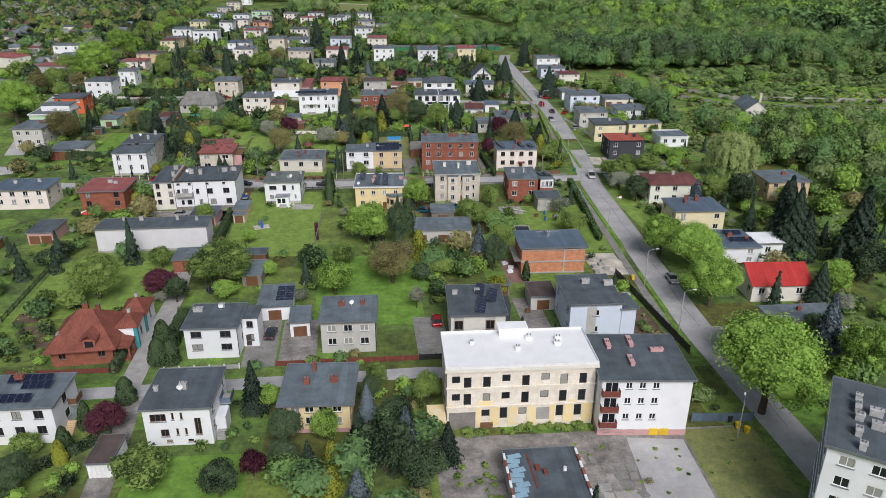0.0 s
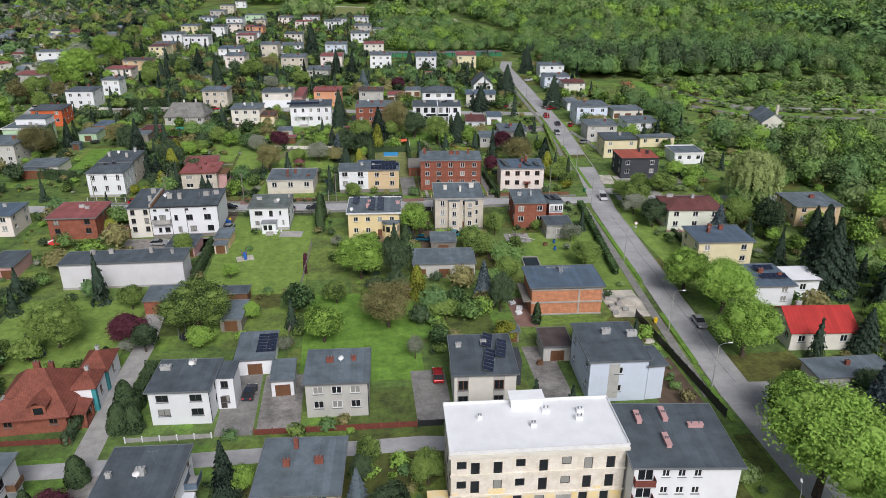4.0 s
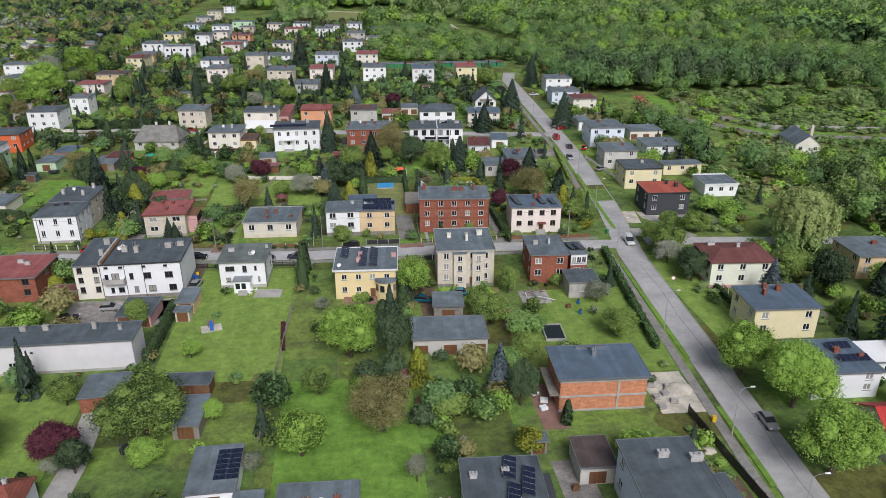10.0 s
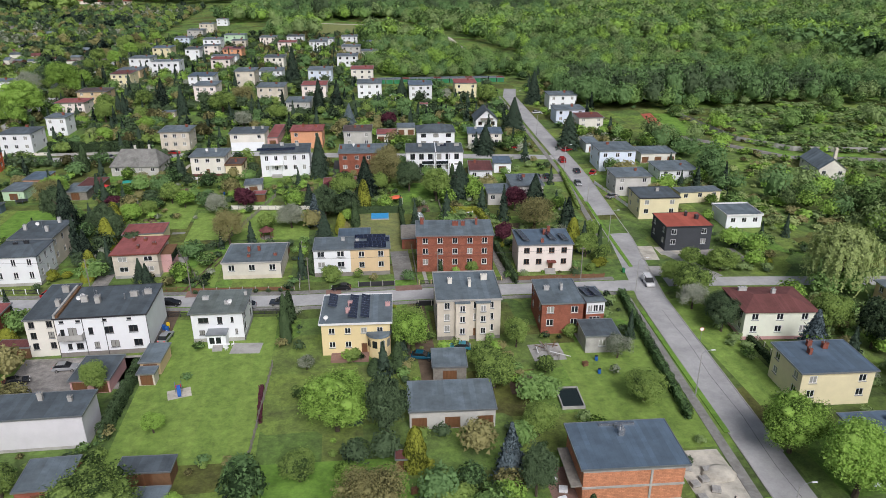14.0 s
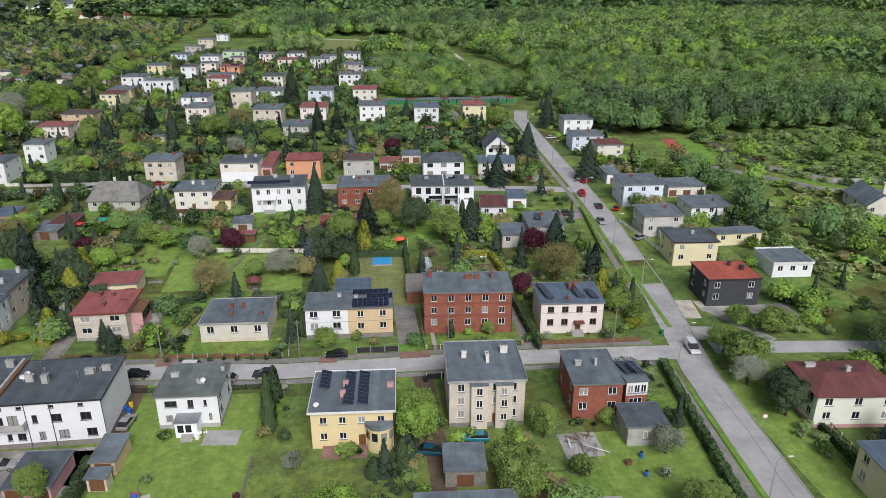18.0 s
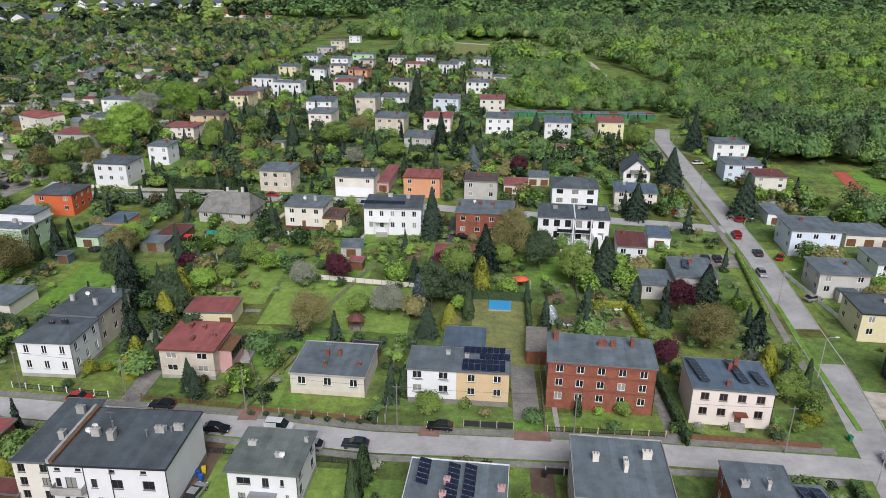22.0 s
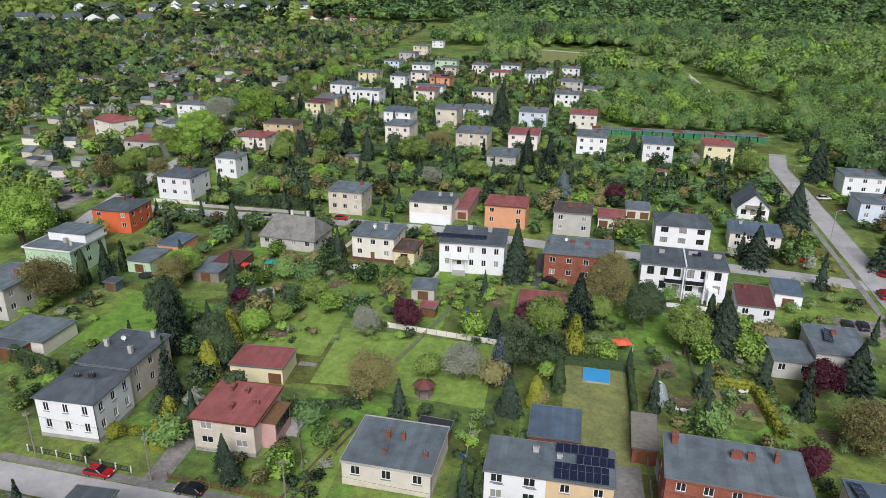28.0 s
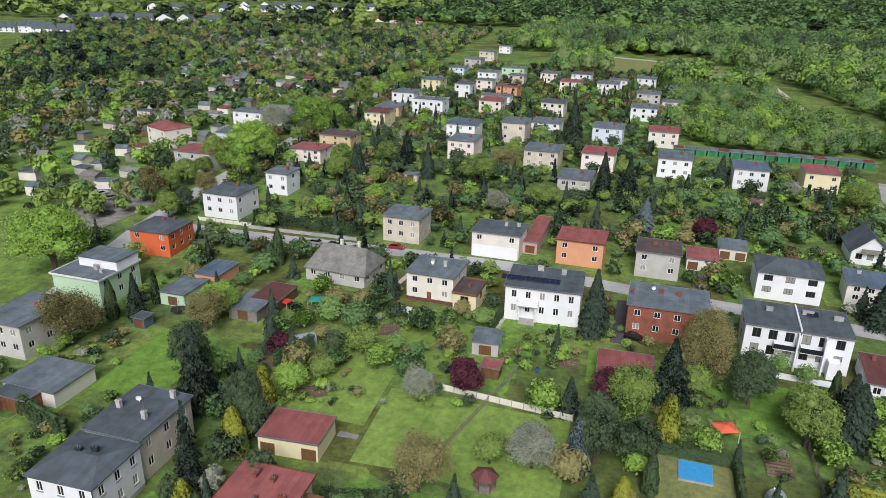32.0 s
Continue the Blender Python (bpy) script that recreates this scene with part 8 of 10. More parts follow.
WOOD_TONES = ("oak", "lightened", "elder", "lightened", "bright", "lightened", "elder", "oak")
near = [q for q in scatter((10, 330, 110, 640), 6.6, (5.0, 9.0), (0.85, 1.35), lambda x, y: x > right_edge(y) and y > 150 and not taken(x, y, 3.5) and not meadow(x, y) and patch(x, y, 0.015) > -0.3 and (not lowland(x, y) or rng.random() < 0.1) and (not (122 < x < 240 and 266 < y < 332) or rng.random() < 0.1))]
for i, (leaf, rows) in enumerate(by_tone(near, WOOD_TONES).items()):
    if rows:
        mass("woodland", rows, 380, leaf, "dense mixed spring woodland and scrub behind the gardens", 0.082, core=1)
scrub = scatter((60, 330, 240, 760), 4.0, (1.8, 4.4), (0.45, 0.75), lambda x, y: x > right_edge(y) and (patch(x, y, 0.015) <= -0.2 or (lowland(x, y) and patch(x, y, 0.06, 1.0) > -0.32)) and not taken(x, y, 2.5)) + scatter((122, 240, 262, 328), 4.6, (1.2, 3.2), (0.5, 0.9), lambda x, y: patch(x, y, 0.07, 2.0) > 0.0 and not taken(x, y, 2.5))
for leaf, rows in by_tone(scrub, ("elder", "lightened", "elder", "bright", "budding", "willow")).items():
    if rows:
        mass("scrub", rows, 60, leaf, "low pale green willow scrub on rough ground", 0.24)
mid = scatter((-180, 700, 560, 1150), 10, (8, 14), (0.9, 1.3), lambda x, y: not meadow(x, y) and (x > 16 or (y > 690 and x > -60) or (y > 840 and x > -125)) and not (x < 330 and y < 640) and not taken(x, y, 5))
for leaf, rows in by_tone(mid, ("oak", "lightened", "elder", "lightened", "bright", "oak")).items():
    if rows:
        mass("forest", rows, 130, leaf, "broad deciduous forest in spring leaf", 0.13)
tall = scatter((104, 196, 386, 424), 8.0, (8, 12), (1.25, 1.6), lambda x, y: not taken(x, y, 4)) + scatter((200, 240, 388, 408), 8.0, (8, 11), (1.2, 1.5), lambda x, y: True) + scatter((-60, 240, 880, 935), 11, (11, 16), (1.1, 1.5), lambda x, y: True)
for leaf, rows in by_tone(tall, ("oak", "dark", "oak", "lightened")).items():
    if rows:
        mass("woodland", rows, 320, leaf, "tall dark green oaks and limes at the wood's edge", 0.09, core=2)
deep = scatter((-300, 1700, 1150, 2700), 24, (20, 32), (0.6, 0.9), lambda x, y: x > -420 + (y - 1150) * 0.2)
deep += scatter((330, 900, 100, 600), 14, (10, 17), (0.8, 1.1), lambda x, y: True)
for leaf, rows in by_tone(deep, ("dark", "oak", "oak", "lightened", "oak")).items():
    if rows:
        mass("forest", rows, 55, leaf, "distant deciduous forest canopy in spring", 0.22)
plots_ = scatter((-700, -142, 250, 1060), 7.0, (2.6, 7.8), (0.7, 1.3), lambda x, y: x < -142 - max(0, (y - 520) * 0.05) and y > 330 - (x + 146) * 0.02 and x > -240 - (y - 330) * 0.75 and not taken(x, y + 3.0, 2.0, False) and not taken(x, y + 7.0, 2.0, False) and not taken(x, y, 1.4) and patch(x, y, 0.03) > -0.5)
for leaf, rows in by_tone(plots_, ("needles", "dark", "green", "needles", "oak", "dark", "green", "budding", "dark", "bright", "blossom")).items():
    if rows:
        mass("allotment_greenery", rows, 90, leaf, "thick fruit trees and bushes of the allotment gardens", 0.2)
far_left = scatter((-1500, -300, 1000, 1900), 30, (14, 28), (0.6, 0.9), lambda x, y: patch(x, y, 0.004) > -0.12 and (not (-900 < x < -380 and 1150 < y < 1700) or rng.random() < 0.35) and not taken(x, y, 14, False))
for leaf, rows in by_tone(far_left, ("dark", "green")).items():
    if rows:
        mass("far_trees", rows, 30, leaf, "distant groups of trees between fields", 0.27)


# the undergrowth of the gardens: shrubs, young fruit trees and small conifers too many to count
def in_garden(x, y):
    if any(p0 < x < p1 and q0 < y < q1 for p0, p1, q0, q1 in OPEN):
        return rng.random() < 0.03
    return x < right_edge(y) + 6 and x > -120 - max(0, y - 300) * 0.06


def in_far(x, y):
    if any(p0 < x < p1 and q0 < y < q1 for p0, p1, q0, q1 in OPEN):
        return False
    return -139 < x < right_edge(y) + 2 and not taken(x, y + 2.5, 2.2, False)


def near_border(x, y):
    """How close a place lies to the edge of its garden plot."""
    u, v = x + 0.05 * y + 4 * patch(x, y, 0.01, 2.0), y - 0.05 * x + 5 * patch(x, y, 0.012, 6.0)
    return min(abs((u + 9) % 18 - 9), abs((v + 12) % 27 - 13.5))


shrubs = scatter((-128, 142, 62, 310), 2.3, (0.8, 2.7), (0.6, 1.0), lambda x, y: in_garden(x, y) and (patch(x, y, 0.05, 9.0) + 0.35 * patch(x, y, 0.2, 4.0) > 0.25 or (near_border(x, y) < 1.2 and rng.random() < 0.6)) and not taken(x, y, 0.7))
for leaf, rows in by_tone(shrubs, ("dark", "green", "thuja", "green", "oak", "bright", "green", "budding", "lightened", "dark", "elder")).items():
    if rows:
        mass("garden_shrubs", rows, 110, leaf, "mixed garden shrubs and border plants", 0.17, category="shrubs")
shrubs = scatter((-140, 142, 310, 710), 4.0, (1.4, 3.8), (0.7, 1.1), lambda x, y: in_far(x, y) and (patch(x, y, 0.05, 9.0) + 0.35 * patch(x, y, 0.2, 4.0) > -0.05 or near_border(x, y) < 2.2) and not taken(x, y, 0.8))
for leaf, rows in by_tone(shrubs, ("dark", "green", "thuja", "oak", "bright", "budding", "lightened", "blossom")).items():
    if rows:
        mass("garden_shrubs", rows, 60, leaf, "mixed garden shrubs and border plants", 0.22, category="shrubs")
for leaf, rows in by_tone(scatter((-128, 142, 62, 310), 7.6, (3.0, 6.0), (0.75, 1.1), lambda x, y: in_garden(x, y) and patch(x, y, 0.04, 5.0) > (0.02 if x < 84 or y < 130 else -0.3) and not taken(x, y, 2.0)), ("green", "dark", "oak", "budding", "lightened", "bright")).items():
    if rows:
        mass("garden_trees", rows, 420, leaf, "small garden and fruit trees in spring leaf", 0.1, core=2)
for leaf, rows in by_tone(scatter((-140, 142, 310, 710), 6.2, (3.0, 6.5), (0.7, 1.1), lambda x, y: in_far(x, y) and (patch(x, y, 0.04, 5.0) > 0.02 or near_border(x, y) < 2.0) and not taken(x, y, 2.2)), ("green", "dark", "oak", "dark", "budding", "bright", "lightened")).items():
    if rows:
        mass("garden_trees", rows, 170, leaf, "garden and fruit trees between the far houses", 0.14, core=2)
mass("garden_conifers", scatter((-128, 142, 62, 310), 12.0, (2.4, 4.6), (1.5, 2.4), lambda x, y: in_garden(x, y) and patch(x, y, 0.06, 13.0) > 0.08 and not taken(x, y, 1.5)), 420, "needles", "dark conifers among the gardens", 0.11, cone=True)
mass("garden_conifers", scatter((-138, 142, 310, 700), 9.0, (2.6, 4.4), (1.5, 2.2), lambda x, y: in_far(x, y) and patch(x, y, 0.06, 13.0) > 0.06 and not taken(x, y, 1.5)), 200, "needles", "dark conifers among the far gardens", 0.14, cone=True)

# the trees along the tree-lined street
for i in range(34):
    y = 338 + i * 10.5 + rng.uniform(-3, 3)
    for side in (-1, 1):
        if rng.random() < 0.5:
            x = (-136.3 if y < 420 else -137 - (y - 420) * 0.05 if y < 520 else -142 - (y - 520) * 0.044) + side * rng.uniform(4.2, 7)
            if not taken(x, y, 1.2, False):
                w = rng.uniform(6.5, 10.5)
                tree(rng.choice(("bright", "green", "green", "dark", "budding")), round(x, 1), round(y, 1), w, w * rng.uniform(0.9, 1.15), "trees along the street")

mass("flowering_shrubs", [q for q in scatter((-118, 130, 66, 310), 11.0, (1.0, 2.4), (0.7, 1.0), lambda x, y: in_garden(x, y) and near_border(x, y) < 3 and not taken(x, y, 0.8)) if rng.random() < 0.35], 130, "blossom", "scattered shrubs covered in white blossom", 0.14, category="shrubs")
mass("golden_shrubs", [q for q in scatter((-118, 130, 66, 310), 11.0, (0.7, 1.6), (0.8, 1.2), lambda x, y: in_garden(x, y) and near_border(x, y) < 3 and not taken(x, y, 0.8)) if rng.random() < 0.25], 130, "golden", "scattered yellow-green ornamental shrubs", 0.14, category="shrubs")


# ---- fences ----
def fence(line, height, post, panel, label, gap=2.4, solid=True, thick=0.05, post_w=0.14):
    """A fence with its posts and the panels between them."""
    (ax, ay), (bx, by) = line
    length = math.hypot(bx - ax, by - ay)
    rot = math.degrees(math.atan2(by - ay, bx - ax))
    root = thing("fence", ax, ay, rot, label, "fence")
    n = max(1, round(length / gap))
    step = length / n
    pk = ("post", post_w, height, post.name)
    if pk not in SHARED:
        me = bpy.data.meshes.new("post")
        b = boxes((-post_w / 2, post_w / 2, -post_w / 2, post_w / 2, -0.3, height + 0.08), (-post_w / 2 - 0.03, post_w / 2 + 0.03, -post_w / 2 - 0.03, post_w / 2 + 0.03, height + 0.08, height + 0.13))
        b.to_mesh(me)
        b.free()
        me.materials.append(post)
        SHARED[pk] = me
    me2 = bpy.data.meshes.new("panel")
    e = post_w / 2
    if solid:
        b = boxes((e, step - e, -thick / 2, thick / 2, 0.08, height - 0.04))
    else:
        b = bmesh.new()
        span = step - 2 * e
        facade(b, (e, 0), (step - e, 0), 0.1, height - 0.05, [(span * i / 10 + 0.03, span * (i + 1) / 10 - 0.03, 0.22, height - 0.18) for i in range(10)], 0.03)
    b.to_mesh(me2)
    b.free()
    me2.materials.append(panel)
    z0 = ground_z(ay)
    for i in range(n + 1):
        y = ay + (by - ay) * i / n
        piece("post", SHARED[pk], None, root, at=pose(i * step, 0, ground_z(y) - z0))
        if i < n:
            piece("panel", me2, None, root, at=pose(i * step, 0, ground_z(y + (by - ay) / n / 2) - z0))
    return root


for line, h, post, panel, label, gap, solid in (
        (((-18.5, 117.2), (5.4, 116.4)), 1.1, CHIMNEY_BRICK, RUST, "low maroon panel fence with brick posts", 2.6, True), (((-36.8, 117.6), (-24.6, 117.3)), 0.9, WHITE, CONCRETE, "low fence with white posts", 2.6, True),
        (((-62, 119.2), (-44.6, 118.4)), 1.0, CHIMNEY_BRICK, RUST, "low brick and maroon panel fence", 2.8, True), (((5.6, 116.4), (11.4, 116.2)), 1.2, DARK_METAL, DARK_METAL, "dark metal gate fence", 2.8, True),
        (((50.4, 145), (52.4, 113)), 1.7, DARK_METAL, DARK_METAL, "tall black panel fence along the pavement", 2.5, True), (((-13.4, 188.6), (-15.6, 146)), 1.3, GREYWOOD, GREYWOOD, "weathered garden fence between plots", 2.5, False),
        (((-76.5, 226.3), (-58.4, 224.4)), 1.1, WHITE, DARK_METAL, "low fence with white pillars", 2.6, False), (((-52.4, 224), (-34.4, 222.2)), 1.1, WOOD, WOOD, "brown picket fence along the street", 2.4, False),
        (((-33.6, 222), (-11.4, 219.9)), 0.9, CONCRETE, WOOD, "low brown fence with concrete base", 2.8, True), (((-11, 245), (-10.2, 220)), 1.4, CONCRETE, GREYWOOD, "grey panel fence beside a drive", 2.5, True),
        (((2.6, 219.6), (10.6, 219.3)), 1.2, CONCRETE, DARK_METAL, "dark metal fence with grey pillars", 2.6, True), (((16, 219), (34.6, 218.6)), 1.0, TAN, DARK_METAL, "low fence with tan pillars", 2.6, False),
        (((38, 218.2), (58, 217)), 1.1, WOOD, WOOD, "dark brown timber fence", 2.4, True), (((-32.1, 274.6), (-9.2, 271.4)), 1.3, CONCRETE, OFFWHITE, "pale concrete panel fence", 2.2, True),
        (((77.6, 190.5), (76.6, 178)), 1.2, OFFWHITE, DARK_METAL, "fence with cream pillars and dark slats", 2.4, False), (((81.6, 258), (78.4, 284)), 1.1, ROSE, WHITE_METAL, "white fence with rose pillars", 3.0, True),
        (((145, 368), (149.7, 327)), 1.9, CONCRETE, CONCRETE, "long pale concrete wall fence", 3.0, True), (((149.7, 327), (163, 311)), 1.9, CONCRETE, CONCRETE, "long pale concrete wall fence", 3.0, True), (((163, 311), (235, 297)), 1.9, CONCRETE, CONCRETE, "long pale concrete wall fence", 3.2, True),
        (((44.5, 94.8), (53.5, 93.8)), 1.6, BLUE_SHEET, BLUE_SHEET, "blue metal fence panels", 2.4, True), (((-121, 339.5), (-104, 339)), 1.2, CONCRETE, OFFWHITE, "white rendered wall beside a garden", 3.0, True), (((-104, 337.6), (-72, 337)), 1.1, CONCRETE, CONCRETE, "pale concrete garden wall along the street", 3.2, True),
        (((-71, 138.4), (-71, 164)), 1.2, DARK_METAL, DARK_METAL, "dark wire fence beside a garden", 2.5, False), (((-41.5, 246), (-31, 222.5)), 1.2, GREYWOOD, GREYWOOD, "weathered grey timber garden fence", 2.5, False), (((-20.5, 284), (-31.5, 247)), 1.2, GREYWOOD, GREYWOOD, "weathered grey timber garden fence", 2.5, False),
        (((15.7, 219), (16.4, 247)), 1.3, GREYWOOD, GREYWOOD, "weathered grey timber garden fence", 2.5, False), (((26.6, 246), (27.4, 279)), 1.3, GREYWOOD, GREYWOOD, "weathered grey timber garden fence", 2.5, False), (((-36, 210.6), (-12, 209)), 1.1, DARK_METAL, DARK_METAL, "dark wire fence along the pavement", 2.5, False),
        (((14.8, 208.6), (31, 208)), 1.2, OFFWHITE, DARK_METAL, "fence with pale pillars and dark panels", 2.5, True)):
    fence(line, h, post, panel, label, gap, solid)


# ---- lamps and poles ----
def street_lamp(x, y, turn, h=8.0):
    root = thing("street_lamp", x, y, turn, "grey concrete street lamp with a curved arm", "street lamp", "street lamps")
    b = bmesh.new()
    tube(b, (0, 0, -0.2), (0, 0, h), 0.11, 0.06, 8)
    part("pole", b, CONCRETE, root)
    b = bmesh.new()
    tube(b, (0, 0, h - 0.05), (0.6, 0, h + 0.35), 0.04, 0.035, 6)
    tube(b, (0.6, 0, h + 0.35), (1.6, 0, h + 0.45), 0.035, 0.03, 6)
    part("arm", b, ZINC, root)
    b = softened(boxes((1.5, 2.2, -0.13, 0.13, h + 0.38, h + 0.52)), 0.04)
    part("lamp_head", b, WHITE_METAL, root)


for x, y in ((54.0, 120.8), (54.6, 139.2), (57.4, 170.4), (61.9, 208.1), (66.6, 238), (71.0, 268), (73.4, 300), (75.6, 345), (77.4, 390)):
    street_lamp(x, y, 0)
street_lamp(49.5, 90.5, 60, 6)


def pole(x, y, h=8.5):
    root = thing("utility_pole", x, y, -3, "weathered wooden utility pole", "pole", "utility poles")
    b = bmesh.new()
    tube(b, (0, 0, -0.3), (0, 0, h), 0.13, 0.09, 8)
    part("pole", b, GREYWOOD, root)
    b = boxes((-0.6, 0.6, -0.05, 0.05, h - 0.5, h - 0.4))
    part("crossarm", b, GREYWOOD, root)


POLES = ((-74, 224.8), (-54.6, 223.2), (-33.4, 220.9), (-8, 218), (20, 217.6), (52, 215.6))
for x, y in POLES:
    pole(x, y)
for (ax, ay), (bx, by) in zip(POLES, POLES[1:]):
    b = bmesh.new()
    last = None
    for i in range(9):
        t = i / 8
        q = (ax + (bx - ax) * t, ay + (by - ay) * t, 8.1 - 1.6 * t * (1 - t))
        if last:
            tube(b, last, q, 0.022, 0.022, 4)
        last = q
    tagged(part("overhead_cable", b, DARK_METAL, None), "thin dark overhead cable between poles", "cable")


# ---- vehicles ----
def car(x, y, rot, paint, label, kind="hatch"):
    """A parked car: shaped body, glazed cabin, wheels and lights. Its front points along its own x."""
    root = thing("car" if kind != "van" else "van", x, y, rot, label, "car" if kind != "van" else "van", "parked cars", z=0.04)
    L, W = (4.3, 0.87) if kind != "van" else (4.6, 0.92)
    if kind == "van":
        prof = ((-2.28, 0.3), (-2.28, 0.95), (1.45, 0.95), (2.2, 0.85), (2.28, 0.35))
        cabin = ((-2.25, 0.95), (-2.15, 1.8), (0.55, 1.82), (1.45, 0.97))
    else:
        prof = ((-2.12, 0.32), (-2.12, 0.9), (-1.7, 0.96), (0.85, 0.93), (2.0, 0.78), (2.15, 0.38))
        cabin = ((-1.95, 0.93), (-1.3, 1.42), (0.1, 1.45), (0.98, 0.92))
    def extrude(pts, w0, w1, z_split):
        b = bmesh.new()
        left, right = [], []
        for px, pz in pts:
            w = w0 if pz <= z_split else w1
            left.append(b.verts.new((px, w, pz)))
            right.append(b.verts.new((px, -w, pz)))
        n = len(pts)
        b.faces.new(left[::-1])
        b.faces.new(right)
        for i in range(n):
            b.faces.new((left[i], left[(i + 1) % n], right[(i + 1) % n], right[i]))
        bmesh.ops.recalc_face_normals(b, faces=b.faces)
        return b
    part("body", softened(extrude(prof, W, W, 9), 0.07), paint, root)
    cab = part("cabin", softened(extrude(cabin, W - 0.05, W - 0.16, 1.0), 0.04), CAR_GLASS, root, "dark glazed cabin")
    z1 = cabin[1][1]
    part("roof_panel", softened(boxes((cabin[1][0] + 0.05, cabin[2][0] + 0.02, -W + 0.2, W - 0.2, z1 - 0.01, z1 + 0.04)), 0.02), paint, cab)
    if kind == "van":
        part("side_panel", boxes((-2.2, -0.2, -W + 0.02, W - 0.02, 0.95, 1.7)), paint, cab)
    wk = "wheel_mesh"
    if wk not in SHARED:
        b = bmesh.new()
        tube(b, (0, -0.1, 0), (0, 0.1, 0), 0.31, 0.31, 14)
        me = bpy.data.meshes.new("tyre")
        b.to_mesh(me)
        b.free()
        me.materials.append(RUBBER)
        b = bmesh.new()
        tube(b, (0, -0.105, 0), (0, 0.105, 0), 0.19, 0.19, 12)
        rm = bpy.data.meshes.new("rim")
        b.to_mesh(rm)
        b.free()
        rm.materials.append(CHROME)
        SHARED[wk] = me, rm
    for wx in (-1.3, 1.3):
        for wy in (-W + 0.06, W - 0.06):
            w = piece("wheel", SHARED[wk][0], None, root, at=pose(wx, wy, 0.28))
            piece("rim", SHARED[wk][1], None, w)
    for wy in (-0.6, 0.6):
        part("headlight", boxes((2.02, 2.14, wy - 0.16, wy + 0.16, 0.58, 0.72)), WHITE_METAL, root)
        part("rear_light", boxes((-2.16 if kind != "van" else -2.31, -2.08, wy - 0.14, wy + 0.14, 0.66, 0.84)), RED_PLASTIC, root)


BLACK_CAR, RED_CAR, WHITE_CAR, SILVER_CAR, BLUE_CAR, GREY_CAR = (plain(n, c, 0.22, 0.2) for n, c in (("black_car_paint", (0.012, 0.013, 0.016)), ("red_car_paint", (0.42, 0.018, 0.02)), ("white_car_paint", (0.78, 0.78, 0.78)), ("silver_car_paint", (0.35, 0.36, 0.37)), ("blue_car_paint", (0.012, 0.1, 0.16)), ("dark_grey_car_paint", (0.035, 0.045, 0.06))))
for x, y, rot, paint, label, kind in ((-62.7, 223.2, -4, RED_CAR, "bright red car parked beside the fence", "hatch"), (-48.0, 222.0, 176, BLACK_CAR, "black car parked on the verge", "hatch"), (-36.6, 216.0, -5, BLACK_CAR, "dark car parked at the street edge", "hatch"), (-26.8, 217.0, -4, WHITE_CAR, "white van parked in the side street", "van"),
        (-34.4, 201.2, 80, SILVER_CAR, "silver car parked between houses", "hatch"), (-20.8, 212.6, 176, SILVER_CAR, "pale car parked by the hedge", "hatch"), (-14.0, 213.4, 176, GREY_CAR, "dark grey car parked by the side street", "hatch"), (-1.2, 218.6, 176, BLACK_CAR, "black car parked beside a fence", "hatch"), (13.4, 187.8, -15, BLUE_CAR, "teal blue car behind the beige house", "hatch"),
        (75.2, 308.6, 87, RED_CAR, "red van parked at the kerb", "van"), (76.6, 296.4, 87, GREY_CAR, "dark car parked at the kerb", "hatch"), (81.4, 294, 60, RED_CAR, "small red car on the verge", "hatch"), (73.0, 283.7, 266, SILVER_CAR, "silver car on the street", "hatch"), (79.6, 270.4, 20, SILVER_CAR, "silver car parked in an entrance", "hatch"),
        (80.6, 324.6, 30, WHITE_CAR, "white car parked across the verge", "hatch"), (80.8, 321.4, 30, RED_CAR, "red car parked across the verge", "hatch"), (81.0, 328.0, 30, BLACK_CAR, "dark car parked across the verge", "hatch"), (85.2, 381.6, 10, WHITE_CAR, "white car parked in an entrance", "hatch"), (66.6, 212.5, 264, WHITE_CAR, "small white van on the street", "van"),
        (61.4, 141.0, 266, SILVER_CAR, "silver car parked at the street edge", "hatch"), (10.0, 128.9, 88, RED_CAR, "dark red car on the paved place", "hatch"), (-20.4, 127.6, 84, GREY_CAR, "dark blue-grey car in the driveway", "hatch"), (-49.5, 192.4, 0, SILVER_CAR, "silver car in the red courtyard", "hatch"), (-55, 184.4, 20, BLACK_CAR, "black car in the courtyard", "hatch"),
        (-60.0, 335.0, 0, RED_CAR, "red car parked beside the street", "hatch"), (0.6, 302.4, -12, BLACK_CAR, "black car behind a brick house", "hatch"), (-82, 332, 175, SILVER_CAR, "silver car on the street", "hatch"), (-76, 331.4, -5, GREY_CAR, "grey car on the street", "hatch"), (62, 292, 85, GREY_CAR, "dark car in a yard", "hatch"), (65, 292, 85, GREY_CAR, "dark car in a yard", "hatch"),
        (-140.6, 355, 75, BLACK_CAR, "dark car parked by the street", "hatch"), (-134, 344, 75, WHITE_CAR, "white car parked by the street", "hatch"), (61.6, 327, -10, RED_CAR, "red car beside a house", "hatch"), (-68, 568, 80, WHITE_CAR, "white car between far houses", "hatch")):
    car(x, y, rot, paint, label, kind)
for x, y, rot, paint, tone in ((-162.7, 351.6, 70, WHITE_CAR, "white"), (-156.8, 349.2, 70, SILVER_CAR, "silver"), (-149.8, 344.0, 70, BLACK_CAR, "black"), (-148.8, 336.3, 70, GREY_CAR, "dark grey"), (-56.3, 188.7, 20, BLACK_CAR, "black")):
    car(x, y, rot, paint, f"{tone} car standing in an open car park")


